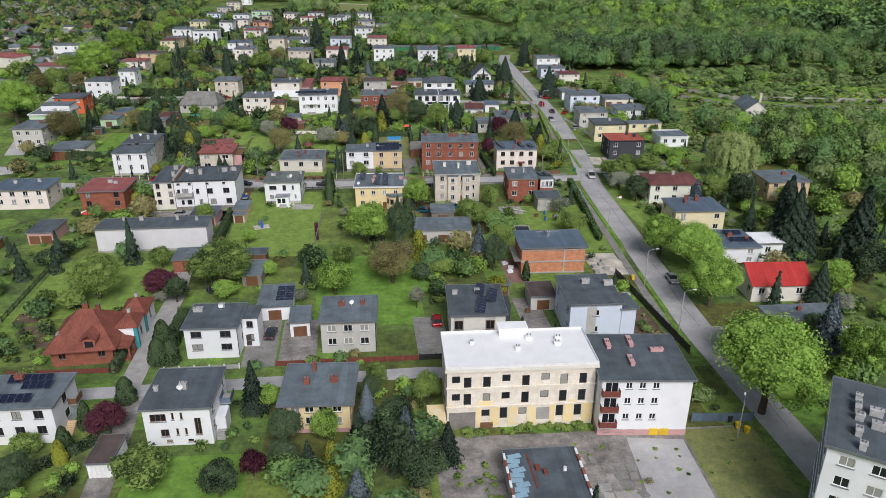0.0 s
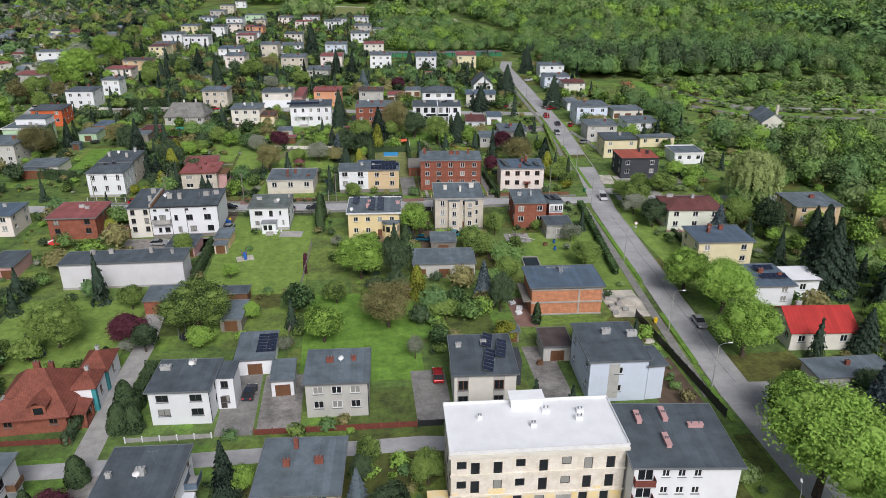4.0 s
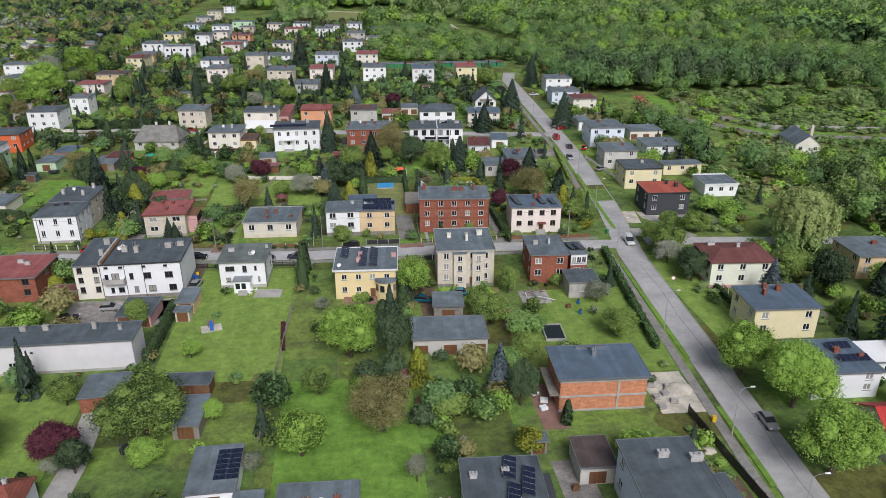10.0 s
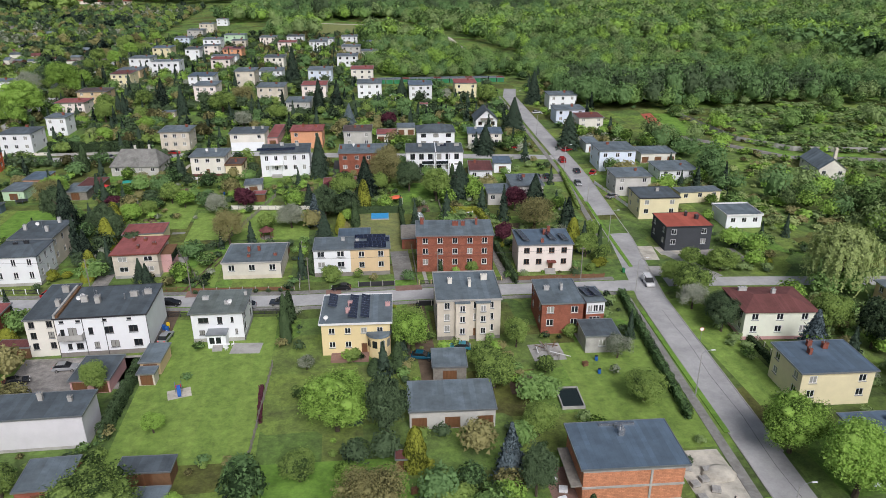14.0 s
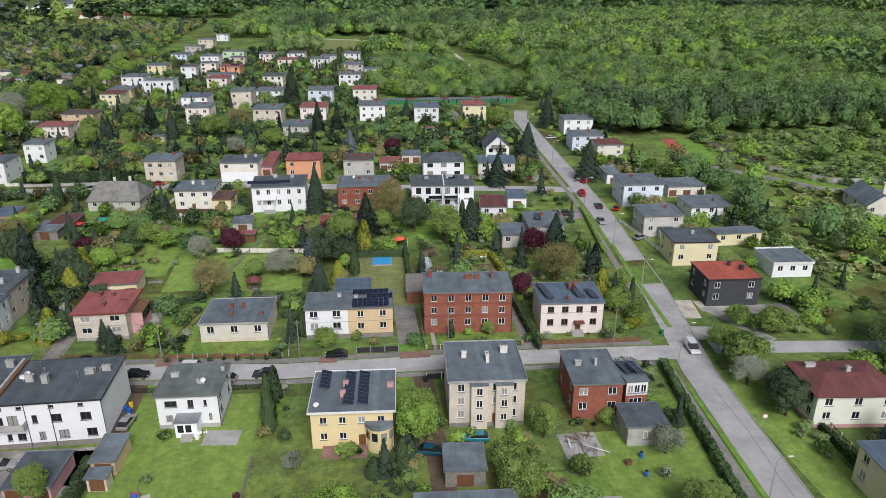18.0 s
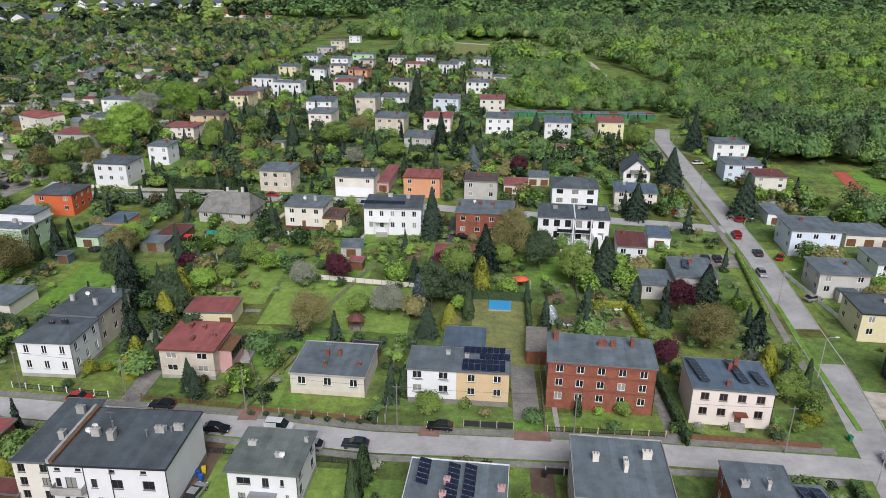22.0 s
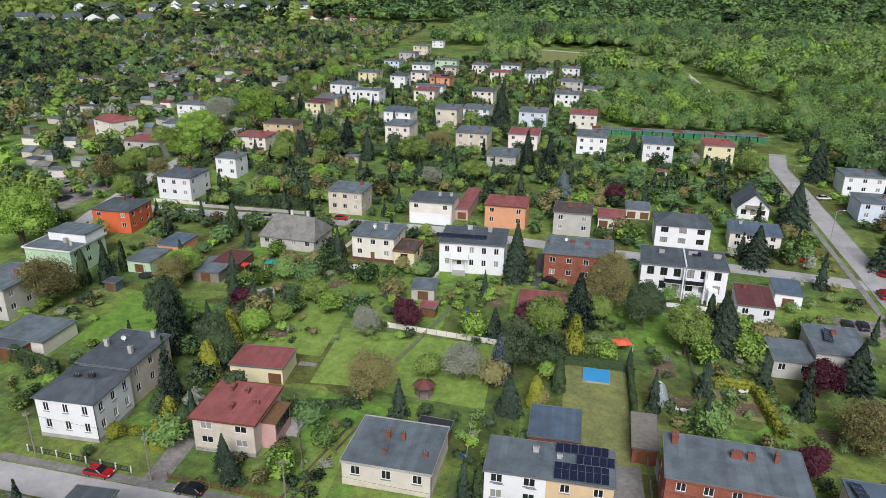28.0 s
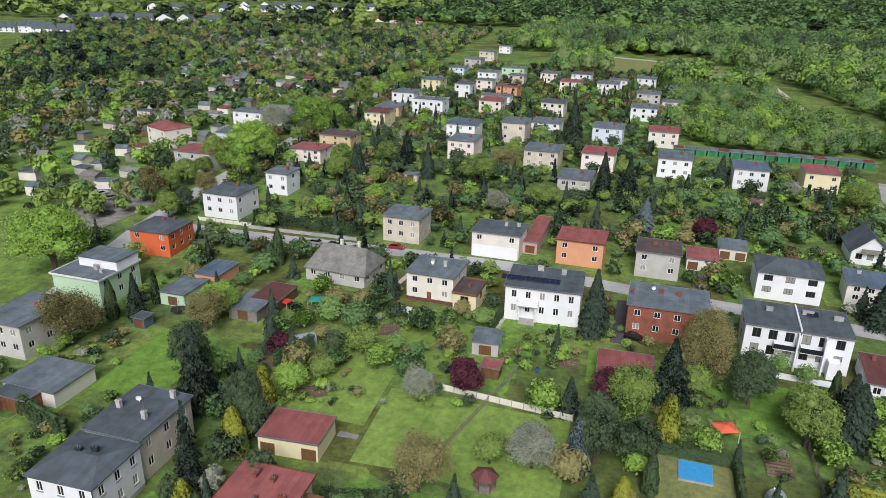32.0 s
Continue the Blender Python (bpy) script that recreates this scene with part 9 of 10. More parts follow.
# ---- garden things ----
def gazebo(x, y):
    root = thing("gazebo", x, y, 10, "hexagonal timber gazebo with maroon roof", "gazebo")
    b = bmesh.new()
    for i in range(6):
        a = i * math.pi / 3
        c = bmesh.new()
        tube(c, (1.6 * math.cos(a), 1.6 * math.sin(a), 0), (1.6 * math.cos(a), 1.6 * math.sin(a), 2.2), 0.07, 0.07, 6)
        part("post", c, WOOD, root)
        if i != 4:
            a2 = a + math.pi / 3
            c = bmesh.new()
            tube(c, (1.6 * math.cos(a), 1.6 * math.sin(a), 0.9), (1.6 * math.cos(a2), 1.6 * math.sin(a2), 0.9), 0.05, 0.05, 5)
            tube(c, (1.6 * math.cos(a), 1.6 * math.sin(a), 0.45), (1.6 * math.cos(a2), 1.6 * math.sin(a2), 0.45), 0.05, 0.05, 5)
            part("rail", c, WOOD, root)
    tube(b, (0, 0, 2.15), (0, 0, 3.2), 2.1, 0.12, 6)
    part("roof", b, MAROON, root)
    b = bmesh.new()
    tube(b, (0, 0, -0.1), (0, 0, 0.12), 1.75, 1.75, 6)
    part("floor", b, GREYWOOD, root)


gazebo(-20.2, 252.2)


def tarp_pool(x, y):
    root = thing("garden_pool", x, y, -3, "rectangular garden pool under a bright blue cover", "pool")
    part("rim", boxes((-2.45, 2.45, -2.35, -2.2, -0.2, 0.35), (-2.45, 2.45, 2.2, 2.35, -0.2, 0.35), (-2.45, -2.3, -2.2, 2.2, -0.2, 0.35), (2.3, 2.45, -2.2, 2.2, -0.2, 0.35)), CONCRETE, root)
    b = bmesh.new()
    n = 12
    g = [[b.verts.new((-2.4 + 4.8 * i / n + 0.05 * math.sin(j * 2.1), -2.3 + 4.6 * j / n + 0.06 * math.sin(i * 1.7), 0.37 + 0.05 * noise.noise((i * 0.6, j * 0.6, 2)))) for i in range(n + 1)] for j in range(n + 1)]
    for j in range(n):
        for i in range(n):
            b.faces.new((g[j][i], g[j][i + 1], g[j + 1][i + 1], g[j + 1][i]))
    part("cover", b, WATER_BLUE, root, "bright blue tarpaulin cover")


tarp_pool(9.6, 263.4)


def pond(x, y):
    root = thing("garden_pond", x, y, -4, "dark rectangular water basin with a pale rim", "pond")
    part("rim", boxes((-1.9, 1.9, -2.9, -2.7, -0.2, 0.5), (-1.9, 1.9, 2.7, 2.9, -0.2, 0.5), (-1.9, -1.7, -2.7, 2.7, -0.2, 0.5), (1.7, 1.9, -2.7, 2.7, -0.2, 0.5)), CONCRETE, root)
    part("water", boxes((-1.7, 1.7, -2.7, 2.7, -0.1, 0.28)), BLACK_WATER, root)


pond(36.2, 172.0)


def parasol(x, y):
    root = thing("parasol", x, y, 0, "large red and white garden parasol", "parasol")
    b = bmesh.new()
    tube(b, (0, 0, 0), (0, 0, 2.9), 0.04, 0.04, 8)
    part("pole", b, WHITE_METAL, root)
    for i in range(10):
        b = bmesh.new()
        a0, a1 = i * 0.6283, (i + 1) * 0.6283
        v = [b.verts.new(p) for p in ((0, 0, 2.95), (2.3 * math.cos(a0), 2.3 * math.sin(a0), 2.25), (2.3 * math.cos(a1), 2.3 * math.sin(a1), 2.25), (2.3 * math.cos(a1), 2.3 * math.sin(a1), 2.1), (2.3 * math.cos(a0), 2.3 * math.sin(a0), 2.1))]
        b.faces.new(v[:3])
        b.faces.new((v[1], v[4], v[3], v[2]))
        part("canopy_panel", b, RED_PLASTIC if i % 5 else WHITE_METAL, root)
    b = bmesh.new()
    tube(b, (0, 0, -0.05), (0, 0, 0.1), 0.4, 0.35, 10)
    part("base", b, CONCRETE, root)


parasol(-71.9, 192.3)


def greenhouse(x, y, rot, w=3.0, d=5.0):
    root = thing("greenhouse", x, y, rot, "small arched greenhouse with milky film", "greenhouse", "greenhouses")
    b = bmesh.new()
    film = [[b.verts.new((w / 2 * math.cos(math.pi * i / 10), -d / 2 + d * j / 4, 2.1 * math.sin(math.pi * i / 10))) for i in range(11)] for j in range(5)]
    for p, q in zip(film, film[1:]):
        for i in range(10):
            b.faces.new((p[i], q[i], q[i + 1], p[i + 1]))
    for row in (film[0], film[-1]):
        b.faces.new(row)
    part("film", b, FILM, root)
    for j in range(5):
        b = bmesh.new()
        y0 = -d / 2 + d * j / 4
        for i in range(10):
            tube(b, (1.02 * w / 2 * math.cos(math.pi * i / 10), y0, 2.13 * math.sin(math.pi * i / 10)), (1.02 * w / 2 * math.cos(math.pi * (i + 1) / 10), y0, 2.13 * math.sin(math.pi * (i + 1) / 10)), 0.03, 0.03, 5)
        part("hoop", b, CHROME, root)


FILM = plain("milky_film", (0.34, 0.4, 0.41), 0.35)
for x, y, rot in ((20.2, 258, 0), (-62.6, 283, -50), (-30, 156, 80)):
    greenhouse(x, y, rot)


def trampoline(x, y):
    root = thing("trampoline", x, y, 0, "round dark garden trampoline with safety poles", "trampoline", "trampolines")
    b = bmesh.new()
    tube(b, (0, 0, 0.75), (0, 0, 0.82), 1.7, 1.7, 18)
    part("mat", b, RUBBER, root)
    for i in range(6):
        a = i * math.pi / 3
        b = bmesh.new()
        tube(b, (1.75 * math.cos(a), 1.75 * math.sin(a), 0), (1.75 * math.cos(a), 1.75 * math.sin(a), 2.5), 0.035, 0.035, 6)
        part("pole", b, BLUE_SHEET, root)


for x, y in ((-93.5, 288), (-104.5, 290.5), (-33.5, 146.6), (-61, 177)):
    trampoline(x, y)


def garden_set(x, y, mat=WHITE_METAL, tone="white"):
    """A round table and its chairs, each a thing of its own."""
    t = thing("garden_table", x, y, 0, f"round {tone} plastic garden table on the grass", "table")
    b = bmesh.new()
    tube(b, (0, 0, 0.7), (0, 0, 0.75), 0.55, 0.55, 16)
    part("tabletop", b, mat, t)
    b = bmesh.new()
    tube(b, (0, 0, 0), (0, 0, 0.7), 0.06, 0.06, 8)
    tube(b, (0, 0, 0), (0, 0, 0.04), 0.3, 0.28, 10)
    part("pedestal", b, mat, t)
    for k in range(3):
        a = 0.5 + 2.1 * k
        c = thing("garden_chair", x + 1.05 * math.cos(a), y + 1.05 * math.sin(a), math.degrees(a) + 90, f"{tone} plastic garden chair beside a table", "chair", "garden chairs")
        part("seat", boxes((-0.23, 0.23, -0.23, 0.23, 0.41, 0.45)), mat, c)
        part("backrest", boxes((-0.23, 0.23, -0.27, -0.23, 0.41, 0.86)), mat, c)
        for lx in (-0.2, 0.2):
            for ly in (-0.2, 0.2):
                part("leg", boxes((lx - 0.02, lx + 0.02, ly - 0.02, ly + 0.02, 0, 0.41)), mat, c)


for x, y in ((23.6, 254.5), (-3.4, 174.5), (-22.4, 196.6), (-8, 133), (34.5, 262)):
    garden_set(x, y)


def barrel(x, y, mat, tone):
    root = thing("water_barrel", x, y, 0, f"{tone} plastic water barrel standing in a garden", "barrel", "water barrels")
    b = bmesh.new()
    for z0, z1, r0, r1 in ((0, 0.3, 0.27, 0.31), (0.3, 0.65, 0.31, 0.31), (0.65, 0.95, 0.31, 0.26)):
        tube(b, (0, 0, z0), (0, 0, z1), r0, r1, 12)
    part("drum", b, mat, root)
    b = bmesh.new()
    tube(b, (0, 0, 0.95), (0, 0, 1.0), 0.28, 0.28, 12)
    part("lid", b, RUBBER, root)


BLUE_PLASTIC, GREEN_PLASTIC, YELLOW_PLASTIC, ORANGE_PLASTIC = (plain(n, c, 0.45) for n, c in (("blue_plastic", (0.02, 0.11, 0.4)), ("green_plastic", (0.03, 0.2, 0.08)), ("yellow_plastic", (0.75, 0.5, 0.02)), ("coral_canvas", (0.8, 0.16, 0.08))))
for x, y in ((-11.2, 236.5), (44.5, 183), (24.5, 254), (-29, 160), (-62, 268), (-31.5, 157), (43.6, 178.8), (-16.8, 285), (-36, 288), (22.2, 247.6)):
    barrel(x, y, BLUE_PLASTIC, "blue")


def wheelie_bin(x, y, rot, mat, tone):
    root = thing("wheelie_bin", x, y, rot, f"{tone} plastic wheelie bin beside a wall", "bin", "wheelie bins")
    b = bmesh.new()
    v = [b.verts.new(p) for p in ((-0.24, -0.26, 0.06), (0.24, -0.26, 0.06), (0.24, 0.26, 0.06), (-0.24, 0.26, 0.06), (-0.29, -0.34, 1.0), (0.29, -0.34, 1.0), (0.29, 0.34, 1.0), (-0.29, 0.34, 1.0))]
    for f in ((3, 2, 1, 0), (4, 5, 6, 7), (0, 1, 5, 4), (1, 2, 6, 5), (2, 3, 7, 6), (3, 0, 4, 7)):
        b.faces.new([v[i] for i in f])
    part("bin_body", b, mat, root)
    part("lid", softened(boxes((-0.31, 0.31, -0.36, 0.36, 1.0, 1.08)), 0.02), mat, root)
    for sx in (-0.25, 0.25):
        b = bmesh.new()
        tube(b, (sx - 0.03, 0.3, 0.1), (sx + 0.03, 0.3, 0.1), 0.1, 0.1, 10)
        part("wheel", b, RUBBER, root)


for x, y, m_, tone in ((-35, 206, YELLOW_PLASTIC, "yellow"), (-35.7, 205.2, BLUE_PLASTIC, "blue"), (-34.8, 204.4, BLUE_PLASTIC, "blue"), (50.6, 92.6, YELLOW_PLASTIC, "yellow"), (51.4, 91.4, YELLOW_PLASTIC, "yellow"), (50.2, 94.2, RUBBER, "black"), (63.4, 219.2, GREEN_PLASTIC, "green"), (53.4, 142.6, YELLOW_PLASTIC, "yellow"), (14.6, 208, RUBBER, "black")):
    wheelie_bin(x, y, rng.uniform(0, 90), m_, tone)


def play_frame(x, y):
    root = thing("play_frame", x, y, 15, "small blue and red climbing frame on a sand patch", "climbing frame")
    part("sand", boxes((-1.9, 1.9, -1.4, 1.4, -0.1, 0.05)), GRAVEL, root)
    part("slide", boxes((-0.3, 0.3, -1.2, 1.0, 0.5, 0.6)), BLUE_PLASTIC, root, at=pose(0, 0, 0.35, 28, 0, 0))
    for px in (-0.5, 0.5):
        for py in (0.5, 1.2):
            part("post", boxes((px - 0.05, px + 0.05, py - 0.05, py + 0.05, 0, 1.7)), BLUE_SHEET, root)
    part("platform", boxes((-0.55, 0.55, 0.45, 1.25, 0.95, 1.02)), RED_PLASTIC, root)


play_frame(-28.2, 182.2)


def woodpile(x, y, rot, n=16):
    root = thing("log_pile", x, y, rot, "stacked split firewood logs in the open", "log pile", "log piles")
    k = 0
    me = bpy.data.meshes.new("log")
    b = bmesh.new()
    tube(b, (0, -0.4, 0), (0, 0.4, 0), 0.11, 0.1, 7)
    b.to_mesh(me)
    b.free()
    me.materials.append(WOOD)
    for row in range(4):
        for i in range(n // 4):
            piece("log", me, None, root, at=pose((i + 0.5 * (row % 2)) * 0.23, rng.uniform(-0.05, 0.05), 0.1 + row * 0.19, 0, 0, rng.uniform(-4, 4)))


for x, y, rot in ((8.2, 153.4, 5), (-4, 198.6, 90), (41.6, 181.6, 10), (-40, 280, 30), (27.5, 131, 0)):
    woodpile(x, y, rot)


def block_pallet(x, y, rot, mat=CONCRETE, tone="grey"):
    root = thing("block_stack", x, y, rot, f"pallet of {tone} building blocks on the site", "block stack", "building material")
    part("pallet", boxes((-0.6, 0.6, -0.5, 0.5, 0.0, 0.12)), GREYWOOD, root)
    me = bpy.data.meshes.new("block")
    b = softened(boxes((-0.19, 0.19, -0.12, 0.12, 0, 0.23)), 0.01)
    b.to_mesh(me)
    b.free()
    me.materials.append(mat)
    for zc in range(2):
        for i in range(3):
            for j in range(4):
                piece("block", me, None, root, at=pose(-0.4 + 0.4 * i, -0.375 + 0.25 * j, 0.12 + 0.24 * zc))


for x, y in ((47.2, 149.6), (48.9, 150.4), (50.2, 152.2), (47.6, 153.0), (49.6, 148.2), (47.0, 147.0)):
    block_pallet(x, y, rng.uniform(-20, 20))
for x, y in ((28.2, 149), (28.8, 151), (27.8, 153.2)):
    block_pallet(x, y, rng.uniform(-20, 20), WHITE, "white")


def heap(x, y, w, h, mat, label):
    """A loose heap with an uneven outline."""
    b = bmesh.new()
    bmesh.ops.create_icosphere(b, subdivisions=3, radius=1.0)
    for v in b.verts:
        k = 1 + 0.22 * noise.noise(v.co * 2.3 + Vector((x, y, 0)))
        v.co = Vector((v.co.x * w * k, v.co.y * w * 0.75 * k, max(v.co.z, -0.15) * h * k))
    o = part("heap", b, mat, None, at=pose(x, y, ground_z(y)), smooth=True)
    tagged(o, label, "heap")


heap(51.6, 151.4, 2.5, 0.8, GRAVEL, "broad heap of pale sand on the building site")
heap(50.8, 139.5, 1.5, 0.6, DIRT, "small heap of brown earth")
heap(49.4, 136.2, 1.2, 0.5, GRAVEL, "small heap of yellow sand")
heap(41, 134, 2.2, 0.3, RUBBER, "dark covered round garden pit")


def canvas(x, y, rot, w, d, mat, label, h=2.1):
    root = thing("garden_canopy", x, y, rot, label, "canopy")
    for px in (-w / 2, w / 2):
        for py in (-d / 2, d / 2):
            part("post", boxes((px - 0.03, px + 0.03, py - 0.03, py + 0.03, 0, h)), WHITE_METAL, root)
    b = bmesh.new()
    top = b.verts.new((0, 0, h + 0.5))
    ring = [b.verts.new((px, py, h)) for px, py in ((-w / 2, -d / 2), (w / 2, -d / 2), (w / 2, d / 2), (-w / 2, d / 2))]
    for i in range(4):
        b.faces.new((ring[i], ring[(i + 1) % 4], top))
    part("cloth", b, mat, root)


canvas(14.6, 273.4, 20, 3.4, 3.0, ORANGE_PLASTIC, "coral red canvas canopy in a garden")
canvas(-66.2, 298, 10, 3.2, 3.0, plain("teal_canvas", (0.02, 0.28, 0.22), 0.6), "teal green canvas canopy in a garden")
canvas(-46.6, 298.8, -10, 3.0, 2.6, WHITE_METAL, "white canvas canopy beside a garden")
canvas(-73, 296.5, -10, 2.6, 2.4, RED_PLASTIC, "red and white garden play tent", 1.5)

# green lock-up garages in a row behind the far houses
for i in range(17):
    x = 17 + i * 4.3
    shed(round(x, 1), round(466 - (x - 17) * 0.03, 1), -2, 4.0, 5.5, 2.5, "small green metal lock-up garage", wall=plain(f"garage_green_{i}", (0.05 + 0.01 * (i % 3), 0.2 + 0.015 * (i % 4), 0.13), 0.6), roof=FELT if i % 4 else RUST, name="lock_up_garage", category="garage", gate=GREEN_PLASTIC, group="row of lock-up garages")
# sheds seen in the back gardens
for x, y, w, d, wall, roof, label in ((36.5, 398, 4, 3.5, OFFWHITE, RED_SHEET, "small cream garden house with a red roof"), (24, 418, 3, 3, WHITE, WHITE_ROOF, "small white garden hut"), (-74, 396, 5, 4, BEIGE, FELT, "small beige garden house"), (-92, 402, 6, 4, GREY, FELT, "low grey garden house"),
        (7.5, 158.6, 2.2, 2.0, WOOD, MAROON, "tiny brown garden hut"), (24.8, 139.6, 2.6, 2.2, GREYWOOD, FELT, "small grey garden hut"), (28.4, 133.4, 2.6, 3.2, WOOD, FELT, "small timber hut with blue cover"), (-58.6, 258.2, 3, 3, WOOD, DARK_FELT, "small brown garden hut"), (3.2, 270.2, 4.0, 3.0, WOOD, MAROON, "open timber shelter with maroon roof"),
        (-97, 281, 3, 3, BLUE_SHEET, DARK_FELT, "small dark blue garden hut"), (-79, 303, 5, 4, WOOD, FELT, "brown garden shed with grey roof"), (-34, 186.5, 3, 2.4, BEIGE, FELT, "small tan garden hut"), (-60, 199, 6, 3, WOOD, MAROON, "low maroon lean-to shed"), (-6, 292, 3, 2.5, WOOD, RED_SHEET, "small hut with red roof"), (-89, 175, 5, 4, WOOD, FELT, "brown timber garden shed with felt roof")):
    if not taken(x, y, 0.5, False):
        shed(x, y, -4, w, d, 2.4, label, wall=wall, roof=roof)


# workshop roof: blue sheets and striped parapets
def roof_sheets():
    for i in range(9):
        root = thing("roofing_sheet", 14.9 + (i % 3) * 0.35, 79.5 + 0.9 * i, rng.uniform(-12, 12), "loose pale blue corrugated roofing sheet", "roofing sheet", "loose sheets", z=3.05)
        b = bmesh.new()
        rows = [[b.verts.new((-0.9 + 1.8 * j, -0.45 + 0.9 * k / 12, 0.03 * (k % 2))) for k in range(13)] for j in (0, 1)]
        for k in range(12):
            b.faces.new((rows[0][k], rows[1][k], rows[1][k + 1], rows[0][k + 1]))
        part("sheet", b, plain(f"pale_blue_sheet_{i}", (0.25, 0.4, 0.5), 0.5), root)


roof_sheets()


def paths():
    for line, w, mat, label in (([(29.8, 245), (31.2, 263)], 0.8, CONCRETE, "narrow concrete garden path"), ([(17.8, 219), (17.6, 247)], 0.8, CONCRETE, "narrow concrete garden path"), ([(-34, 222), (-27.6, 247)], 0.5, DIRT, "worn wheel track in grass"), ([(-35.4, 222), (-29, 247)], 0.5, DIRT, "worn wheel track in grass"),
                             ([(-19, 194), (-18.6, 197.8)], 5.5, CONCRETE, "pale concrete apron behind the white house"), ([(-56, 296), (-52, 322)], 1.2, GRAVEL, "pale garden path"), ([(-28, 293), (-24, 322)], 1.0, GRAVEL, "pale garden path"), ([(44, 293), (44.5, 300)], 3, CONCRETE, "pale terrace"), ([(26, 296), (36, 295)], 2.2, WHITE_ROOF, "white paved terrace"),
                             ([(-3, 300), (-2, 320)], 2.4, FRESH_ASPHALT, "dark paved drive"), ([(14.5, 320), (15.8, 340)], 3.0, PAVING, "pale paved drive"), ([(-98, 299), (-93, 310)], 3, PAVING, "grey paved yard"), ([(84, 214), (78, 230)], 3, CONCRETE, "concrete entrance drive")):
        strip("garden_path", line, w, mat, 0.026, label, "path")


paths()


# the old works yard: broken slabs, worn grass, striped parapets and weeds
slab("worn_grass", [(41, 78), (52, 78), (53, 92.8), (42, 93.2)], LAWN_DRY, 0.03, "worn dry grass over old yard concrete", "lawn")
slab("dark_patch", [(32, 79), (40.6, 79), (41.5, 91), (33.5, 92.4)], ASPHALT, 0.028, "dark patched asphalt in the yard", "yard")
for i in range(34):
    x, y = 25.6 + (i % 5) * 1.5 + rng.uniform(-0.2, 0.2), 77.5 + (i // 5) * 1.75 + rng.uniform(-0.2, 0.2)
    root = thing("concrete_slab", x, y, rng.uniform(-12, 12), "broken pale concrete slab lying in the yard", "slab", "broken slabs", z=0.02)
    w, d = rng.uniform(0.5, 0.8), rng.uniform(0.6, 0.9)
    b = bmesh.new()
    low = [b.verts.new((w * u + rng.uniform(-0.15, 0.15), d * v + rng.uniform(-0.15, 0.15), -0.05)) for u, v in ((-1, -1), (1, -1), (1, 1), (-1, 1))]
    up = [b.verts.new((v.co.x, v.co.y, 0.06 + rng.uniform(0, 0.03))) for v in low]
    b.faces.new(up)
    for k in range(4):
        b.faces.new((low[k], low[(k + 1) % 4], up[(k + 1) % 4], up[k]))
    part("slab", b, rng.choice((CONCRETE, YARD, PAVING)), root)
for x, turn in ((14.0, -2.5), (23.8, -2.5)):
    root = thing("parapet", x, 81.0, turn, "low parapet of red and white striped blocks", "parapet", z=3.05)
    for k, mat in ((0, BRICK), (1, WHITE)):
        part("parapet_blocks", boxes(*((-0.16, 0.16, -6.8 + 1.3 * (2 * i + k), -5.55 + 1.3 * (2 * i + k), 0, 0.28) for i in range(5))), mat, root)
root = thing("roof_vent", 18.4, 84.0, 0, "small rusty vents on the workshop roof", "vent", z=3.0)
part("vent_box", boxes((-0.6, 0.0, -0.4, 0.4, 0, 0.5), (0.3, 0.8, -1.2, -0.5, 0, 0.4)), RUST, root)
part("rusty_strip", boxes((-1.2, -0.95, -3.4, 3.0, 0, 0.08)), RUST, root)
b = bmesh.new()
tube(b, (3.2, -0.6, 0), (3.2, -0.6, 0.5), 0.28, 0.22, 10)
part("vent_pipe", b, WHITE_METAL, root)
mass("yard_weeds", [(rng.uniform(9, 31), 95.6 + rng.uniform(-0.7, 0.4), rng.uniform(0.5, 1.6), rng.uniform(0.4, 1.1)) for i in range(34)] + [(rng.uniform(8, 13), rng.uniform(70, 90), rng.uniform(0.4, 1.4), rng.uniform(0.3, 0.9)) for i in range(26)] + [(rng.uniform(25, 52), rng.uniform(72, 92), rng.uniform(0.3, 0.8), rng.uniform(0.06, 0.16)) for i in range(50)], 60, "green", "weeds growing in cracks of the yard", 0.25, category="weeds")


def vegetable_bed(x, y, rot, w, d, rows):
    """Dug soil in ridges with young plants in some of them."""
    root = thing("vegetable_bed", x, y, rot, "dug brown vegetable bed with rows of seedlings", "garden bed", "vegetable beds")
    b = bmesh.new()
    n = rows * 2
    line = [[b.verts.new((u * w / 2, -d / 2 + d * k / n, 0.06 + (0.14 if k % 2 else 0.0))) for k in range(n + 1)] for u in (-1, 1)]
    for k in range(n):
        b.faces.new((line[0][k], line[1][k], line[1][k + 1], line[0][k + 1]))
    part("soil", b, DIRT, root)
    m = rows * int(w * 3)
    r = np.random.RandomState(int(abs(x) * 10))
    ridge = r.randint(0, rows, m)
    p = np.stack([r.uniform(-w / 2, w / 2, m), -d / 2 + d * (2 * ridge + 1) / n + r.normal(size=m) * 0.05, np.full(m, 0.26)], 1)
    p = p[ridge % 3 != 0]
    piece("seedlings", leaves_mesh("seedlings", p, np.tile(np.array([0.0, 0.2, 1.0]), (len(p), 1)) + r.normal(size=p.shape) * 0.3, 0.3, LEAF["bright"]), None, root)


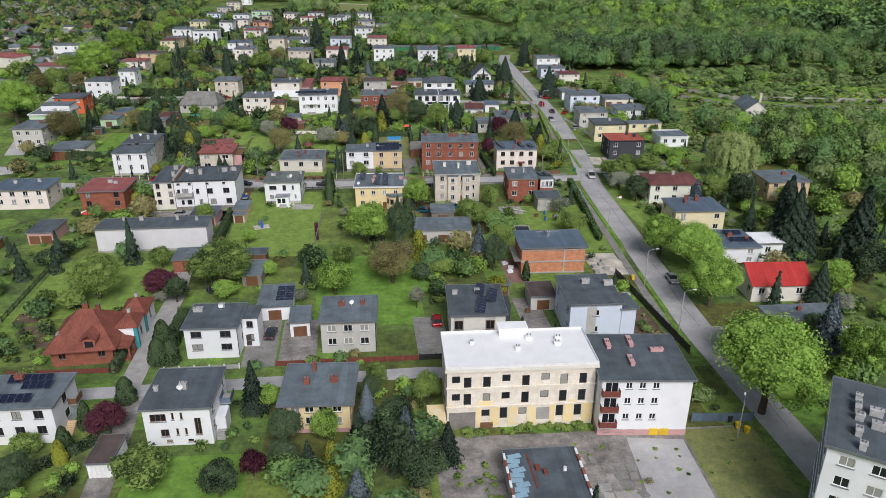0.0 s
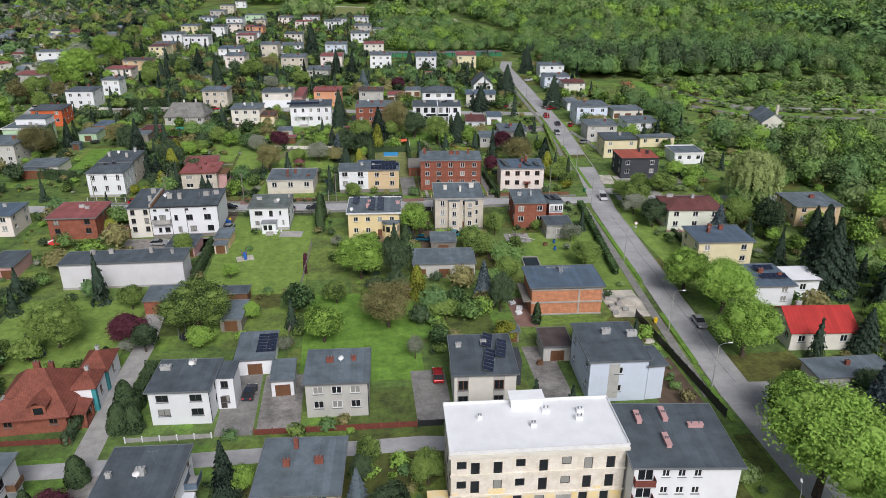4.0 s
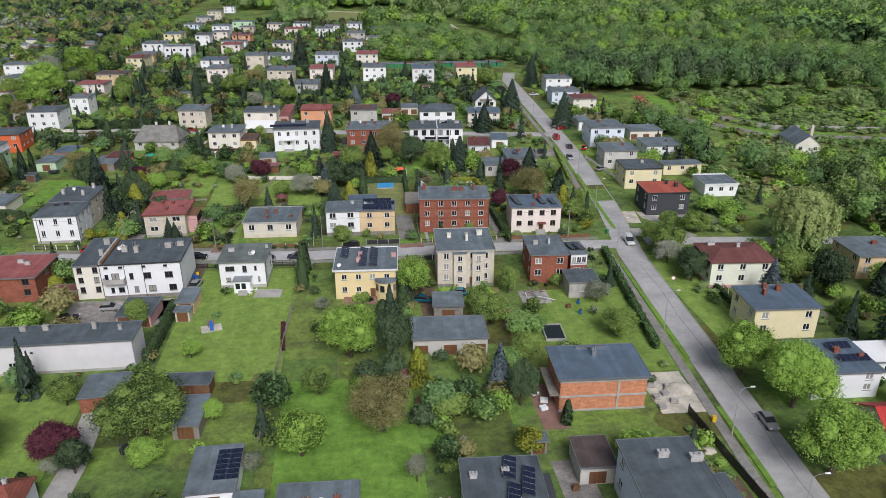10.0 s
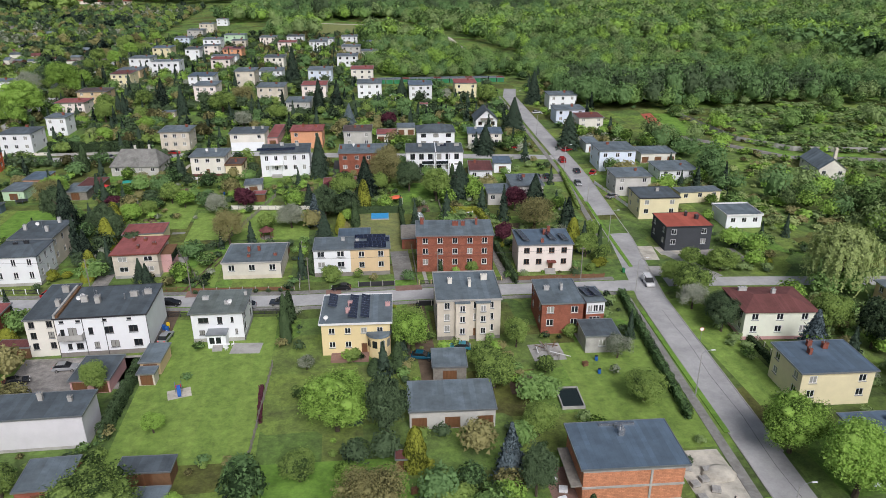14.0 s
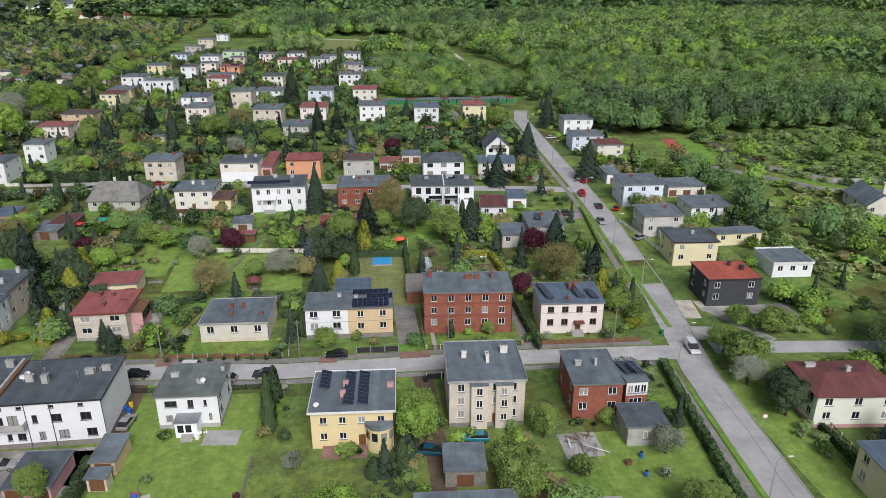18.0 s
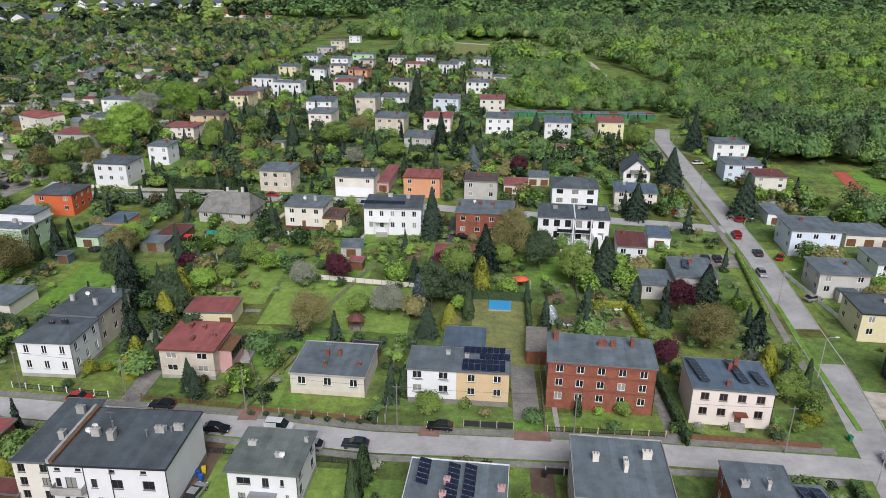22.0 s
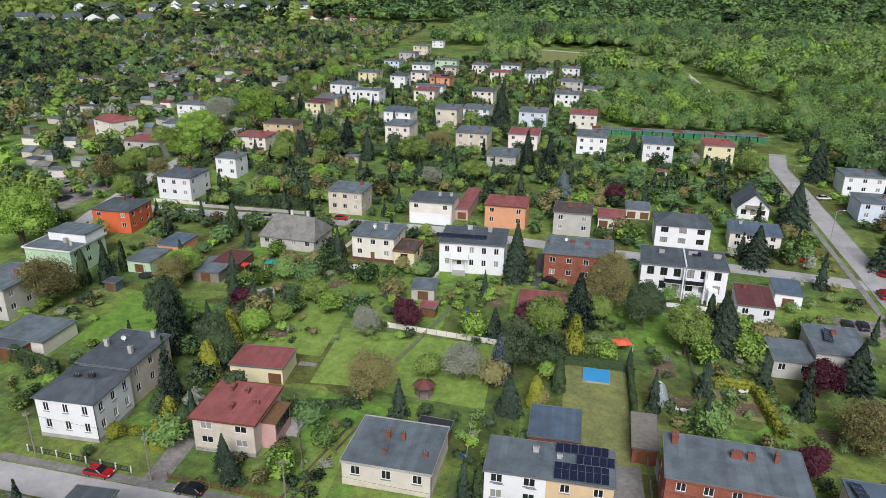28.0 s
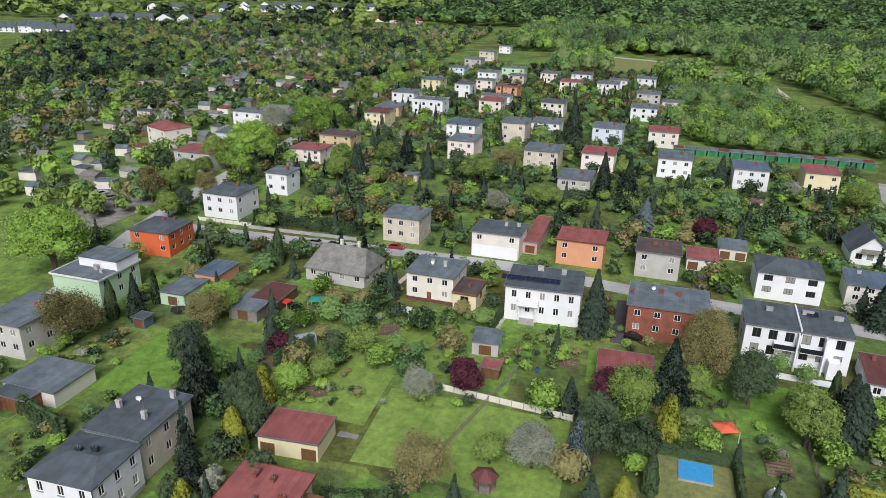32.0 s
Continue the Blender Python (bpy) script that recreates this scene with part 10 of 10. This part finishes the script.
for x, y, rot, w, d, rows in ((-54, 268, 30, 5, 4, 5), (-55, 278.5, 25, 5, 4, 5), (-66, 275.5, 20, 4, 5, 6), (-68, 237.5, 0, 5, 4, 5), (-66, 139.5, 0, 6, 4, 5), (-60.5, 130.5, 0, 3.5, 5, 6), (22, 268.5, 0, 4, 6, 7), (23, 258, -4, 5, 3, 4), (34.5, 257.5, -4, 4, 4, 5), (-64, 134.5, 0, 5, 3.4, 4), (-12, 290, -5, 5, 4, 5), (-48, 293, 10, 4, 5, 6), (-80, 290, -5, 5, 4, 5), (46, 252, 0, 4, 4, 5)):
    if not taken(x, y, 1.5):
        vegetable_bed(x, y, rot, w, d, rows)


# the building yard behind the brick house: rubble, planks and rods
def debris(x, y, n):
    root = thing("debris_heap", x, y, 0, "heap of broken planks and pale rubble in a yard", "debris")
    b = bmesh.new()
    bmesh.ops.create_grid(b, x_segments=12, y_segments=12, size=3.0)
    for v in b.verts:
        r = max(abs(v.co.x), abs(v.co.y)) / 3.0
        v.co.z = 0.05 + max(0, 1 - r) * 0.55 * (0.6 + noise.noise(v.co * 1.3)) + 0.12 * noise.noise(v.co * 4)
    part("rubble", b, CONCRETE, root)
    for i in range(n):
        k = rng.uniform(0.9, 2.4)
        part("plank", boxes((-k, k, -0.09, 0.09, -0.025, 0.025)), rng.choice((GREYWOOD, WOOD, WHITE_METAL, GREYWOOD)), root, at=pose(rng.uniform(-2, 2), rng.uniform(-2.4, 2.4), rng.uniform(0.45, 0.8), rng.uniform(-4, 4), rng.uniform(-9, 9), rng.uniform(0, 180)))


debris(36.4, 187.0, 12)
debris(46.4, 190.2, 6)
car(20.5, 190.2, 172, plain("teal_car_paint", (0.02, 0.22, 0.3), 0.3), "teal blue hatchback parked beside a shed")
for i in range(9):
    tree("dark_bush", -32.5 + i * 2.6, 220.6 - i * 0.2, rng.uniform(0.8, 1.3), rng.uniform(0.8, 1.2), "clipped bushes on the verge")


def mirror_sign(x, y):
    """A round board on a post beside the street."""
    root = thing("road_sign", x, y, -12, "round white road sign on a grey post", "sign")
    b = bmesh.new()
    tube(b, (0, 0, -0.2), (0, 0, 2.7), 0.04, 0.04, 8)
    part("post", b, ZINC, root)
    b = bmesh.new()
    tube(b, (0, -0.03, 2.5), (0, -0.06, 2.5), 0.36, 0.36, 18)
    part("board", b, WHITE_METAL, root)
    b = bmesh.new()
    tube(b, (0, -0.02, 2.5), (0, -0.045, 2.5), 0.42, 0.42, 18)
    part("rim", b, RED_PLASTIC, root)


mirror_sign(66.5, 187.2)
for pts, mat, label in (([(68.2, 216.5), (75.2, 216.0), (75.6, 221.0), (69.6, 222.0)], CONCRETE, "pale concrete driveway apron"), ([(70.6, 225.5), (74.8, 225.0), (76.4, 233.5), (72.6, 234.0)], GRAVEL, "sandy strip beside the street"), ([(27.0, 174.5), (31.6, 174.3), (31.9, 180.0), (27.4, 180.2)], DIRT, "bare brown garden bed"),
                        ([(-172, 330), (-143, 326), (-141, 350), (-168, 362)], YARD, "grey asphalt car park")):
    slab("paved_yard" if mat is not DIRT else "yard", pts, mat, 0.045, label, "yard")
for x, y, w, h, kind in ((57.6, 232.0, 3.4, 3.0, "golden"), (60.2, 226.2, 4.4, 4.0, "bush"), (58.8, 222.4, 3.6, 2.6, "golden"), (61.2, 237.0, 3.8, 3.4, "bush"), (62.4, 229.4, 3.4, 3.0, "bush"), (56.2, 221.0, 3.0, 2.0, "bush"), (63.6, 243.0, 4.0, 4.0, "bush"), (-62.6, 232.6, 2.4, 2.0, "golden"), (-57.6, 230.6, 3.2, 4.6, "golden_thuja"),
                         (-55.2, 234.4, 3.6, 5.4, "thuja"), (-58.8, 236.6, 3.8, 5.0, "golden_thuja"), (-57.4, 241.6, 4.0, 3.4, "white_bush"), (10.2, 104.4, 2.6, 4.4, "thuja"), (-2.0, 108.0, 4.0, 5.6, "green"), (-8.5, 90.5, 3.0, 4.6, "golden_thuja"), (-11.5, 89.0, 4.0, 6.6, "spruce"), (-4.8, 93.6, 4.6, 7.4, "spruce"), (1.6, 92.4, 5.2, 8.4, "blue_spruce"), (7.2, 90.4, 4.6, 6.8, "spruce")):
    tree(kind, x, y, w, h)
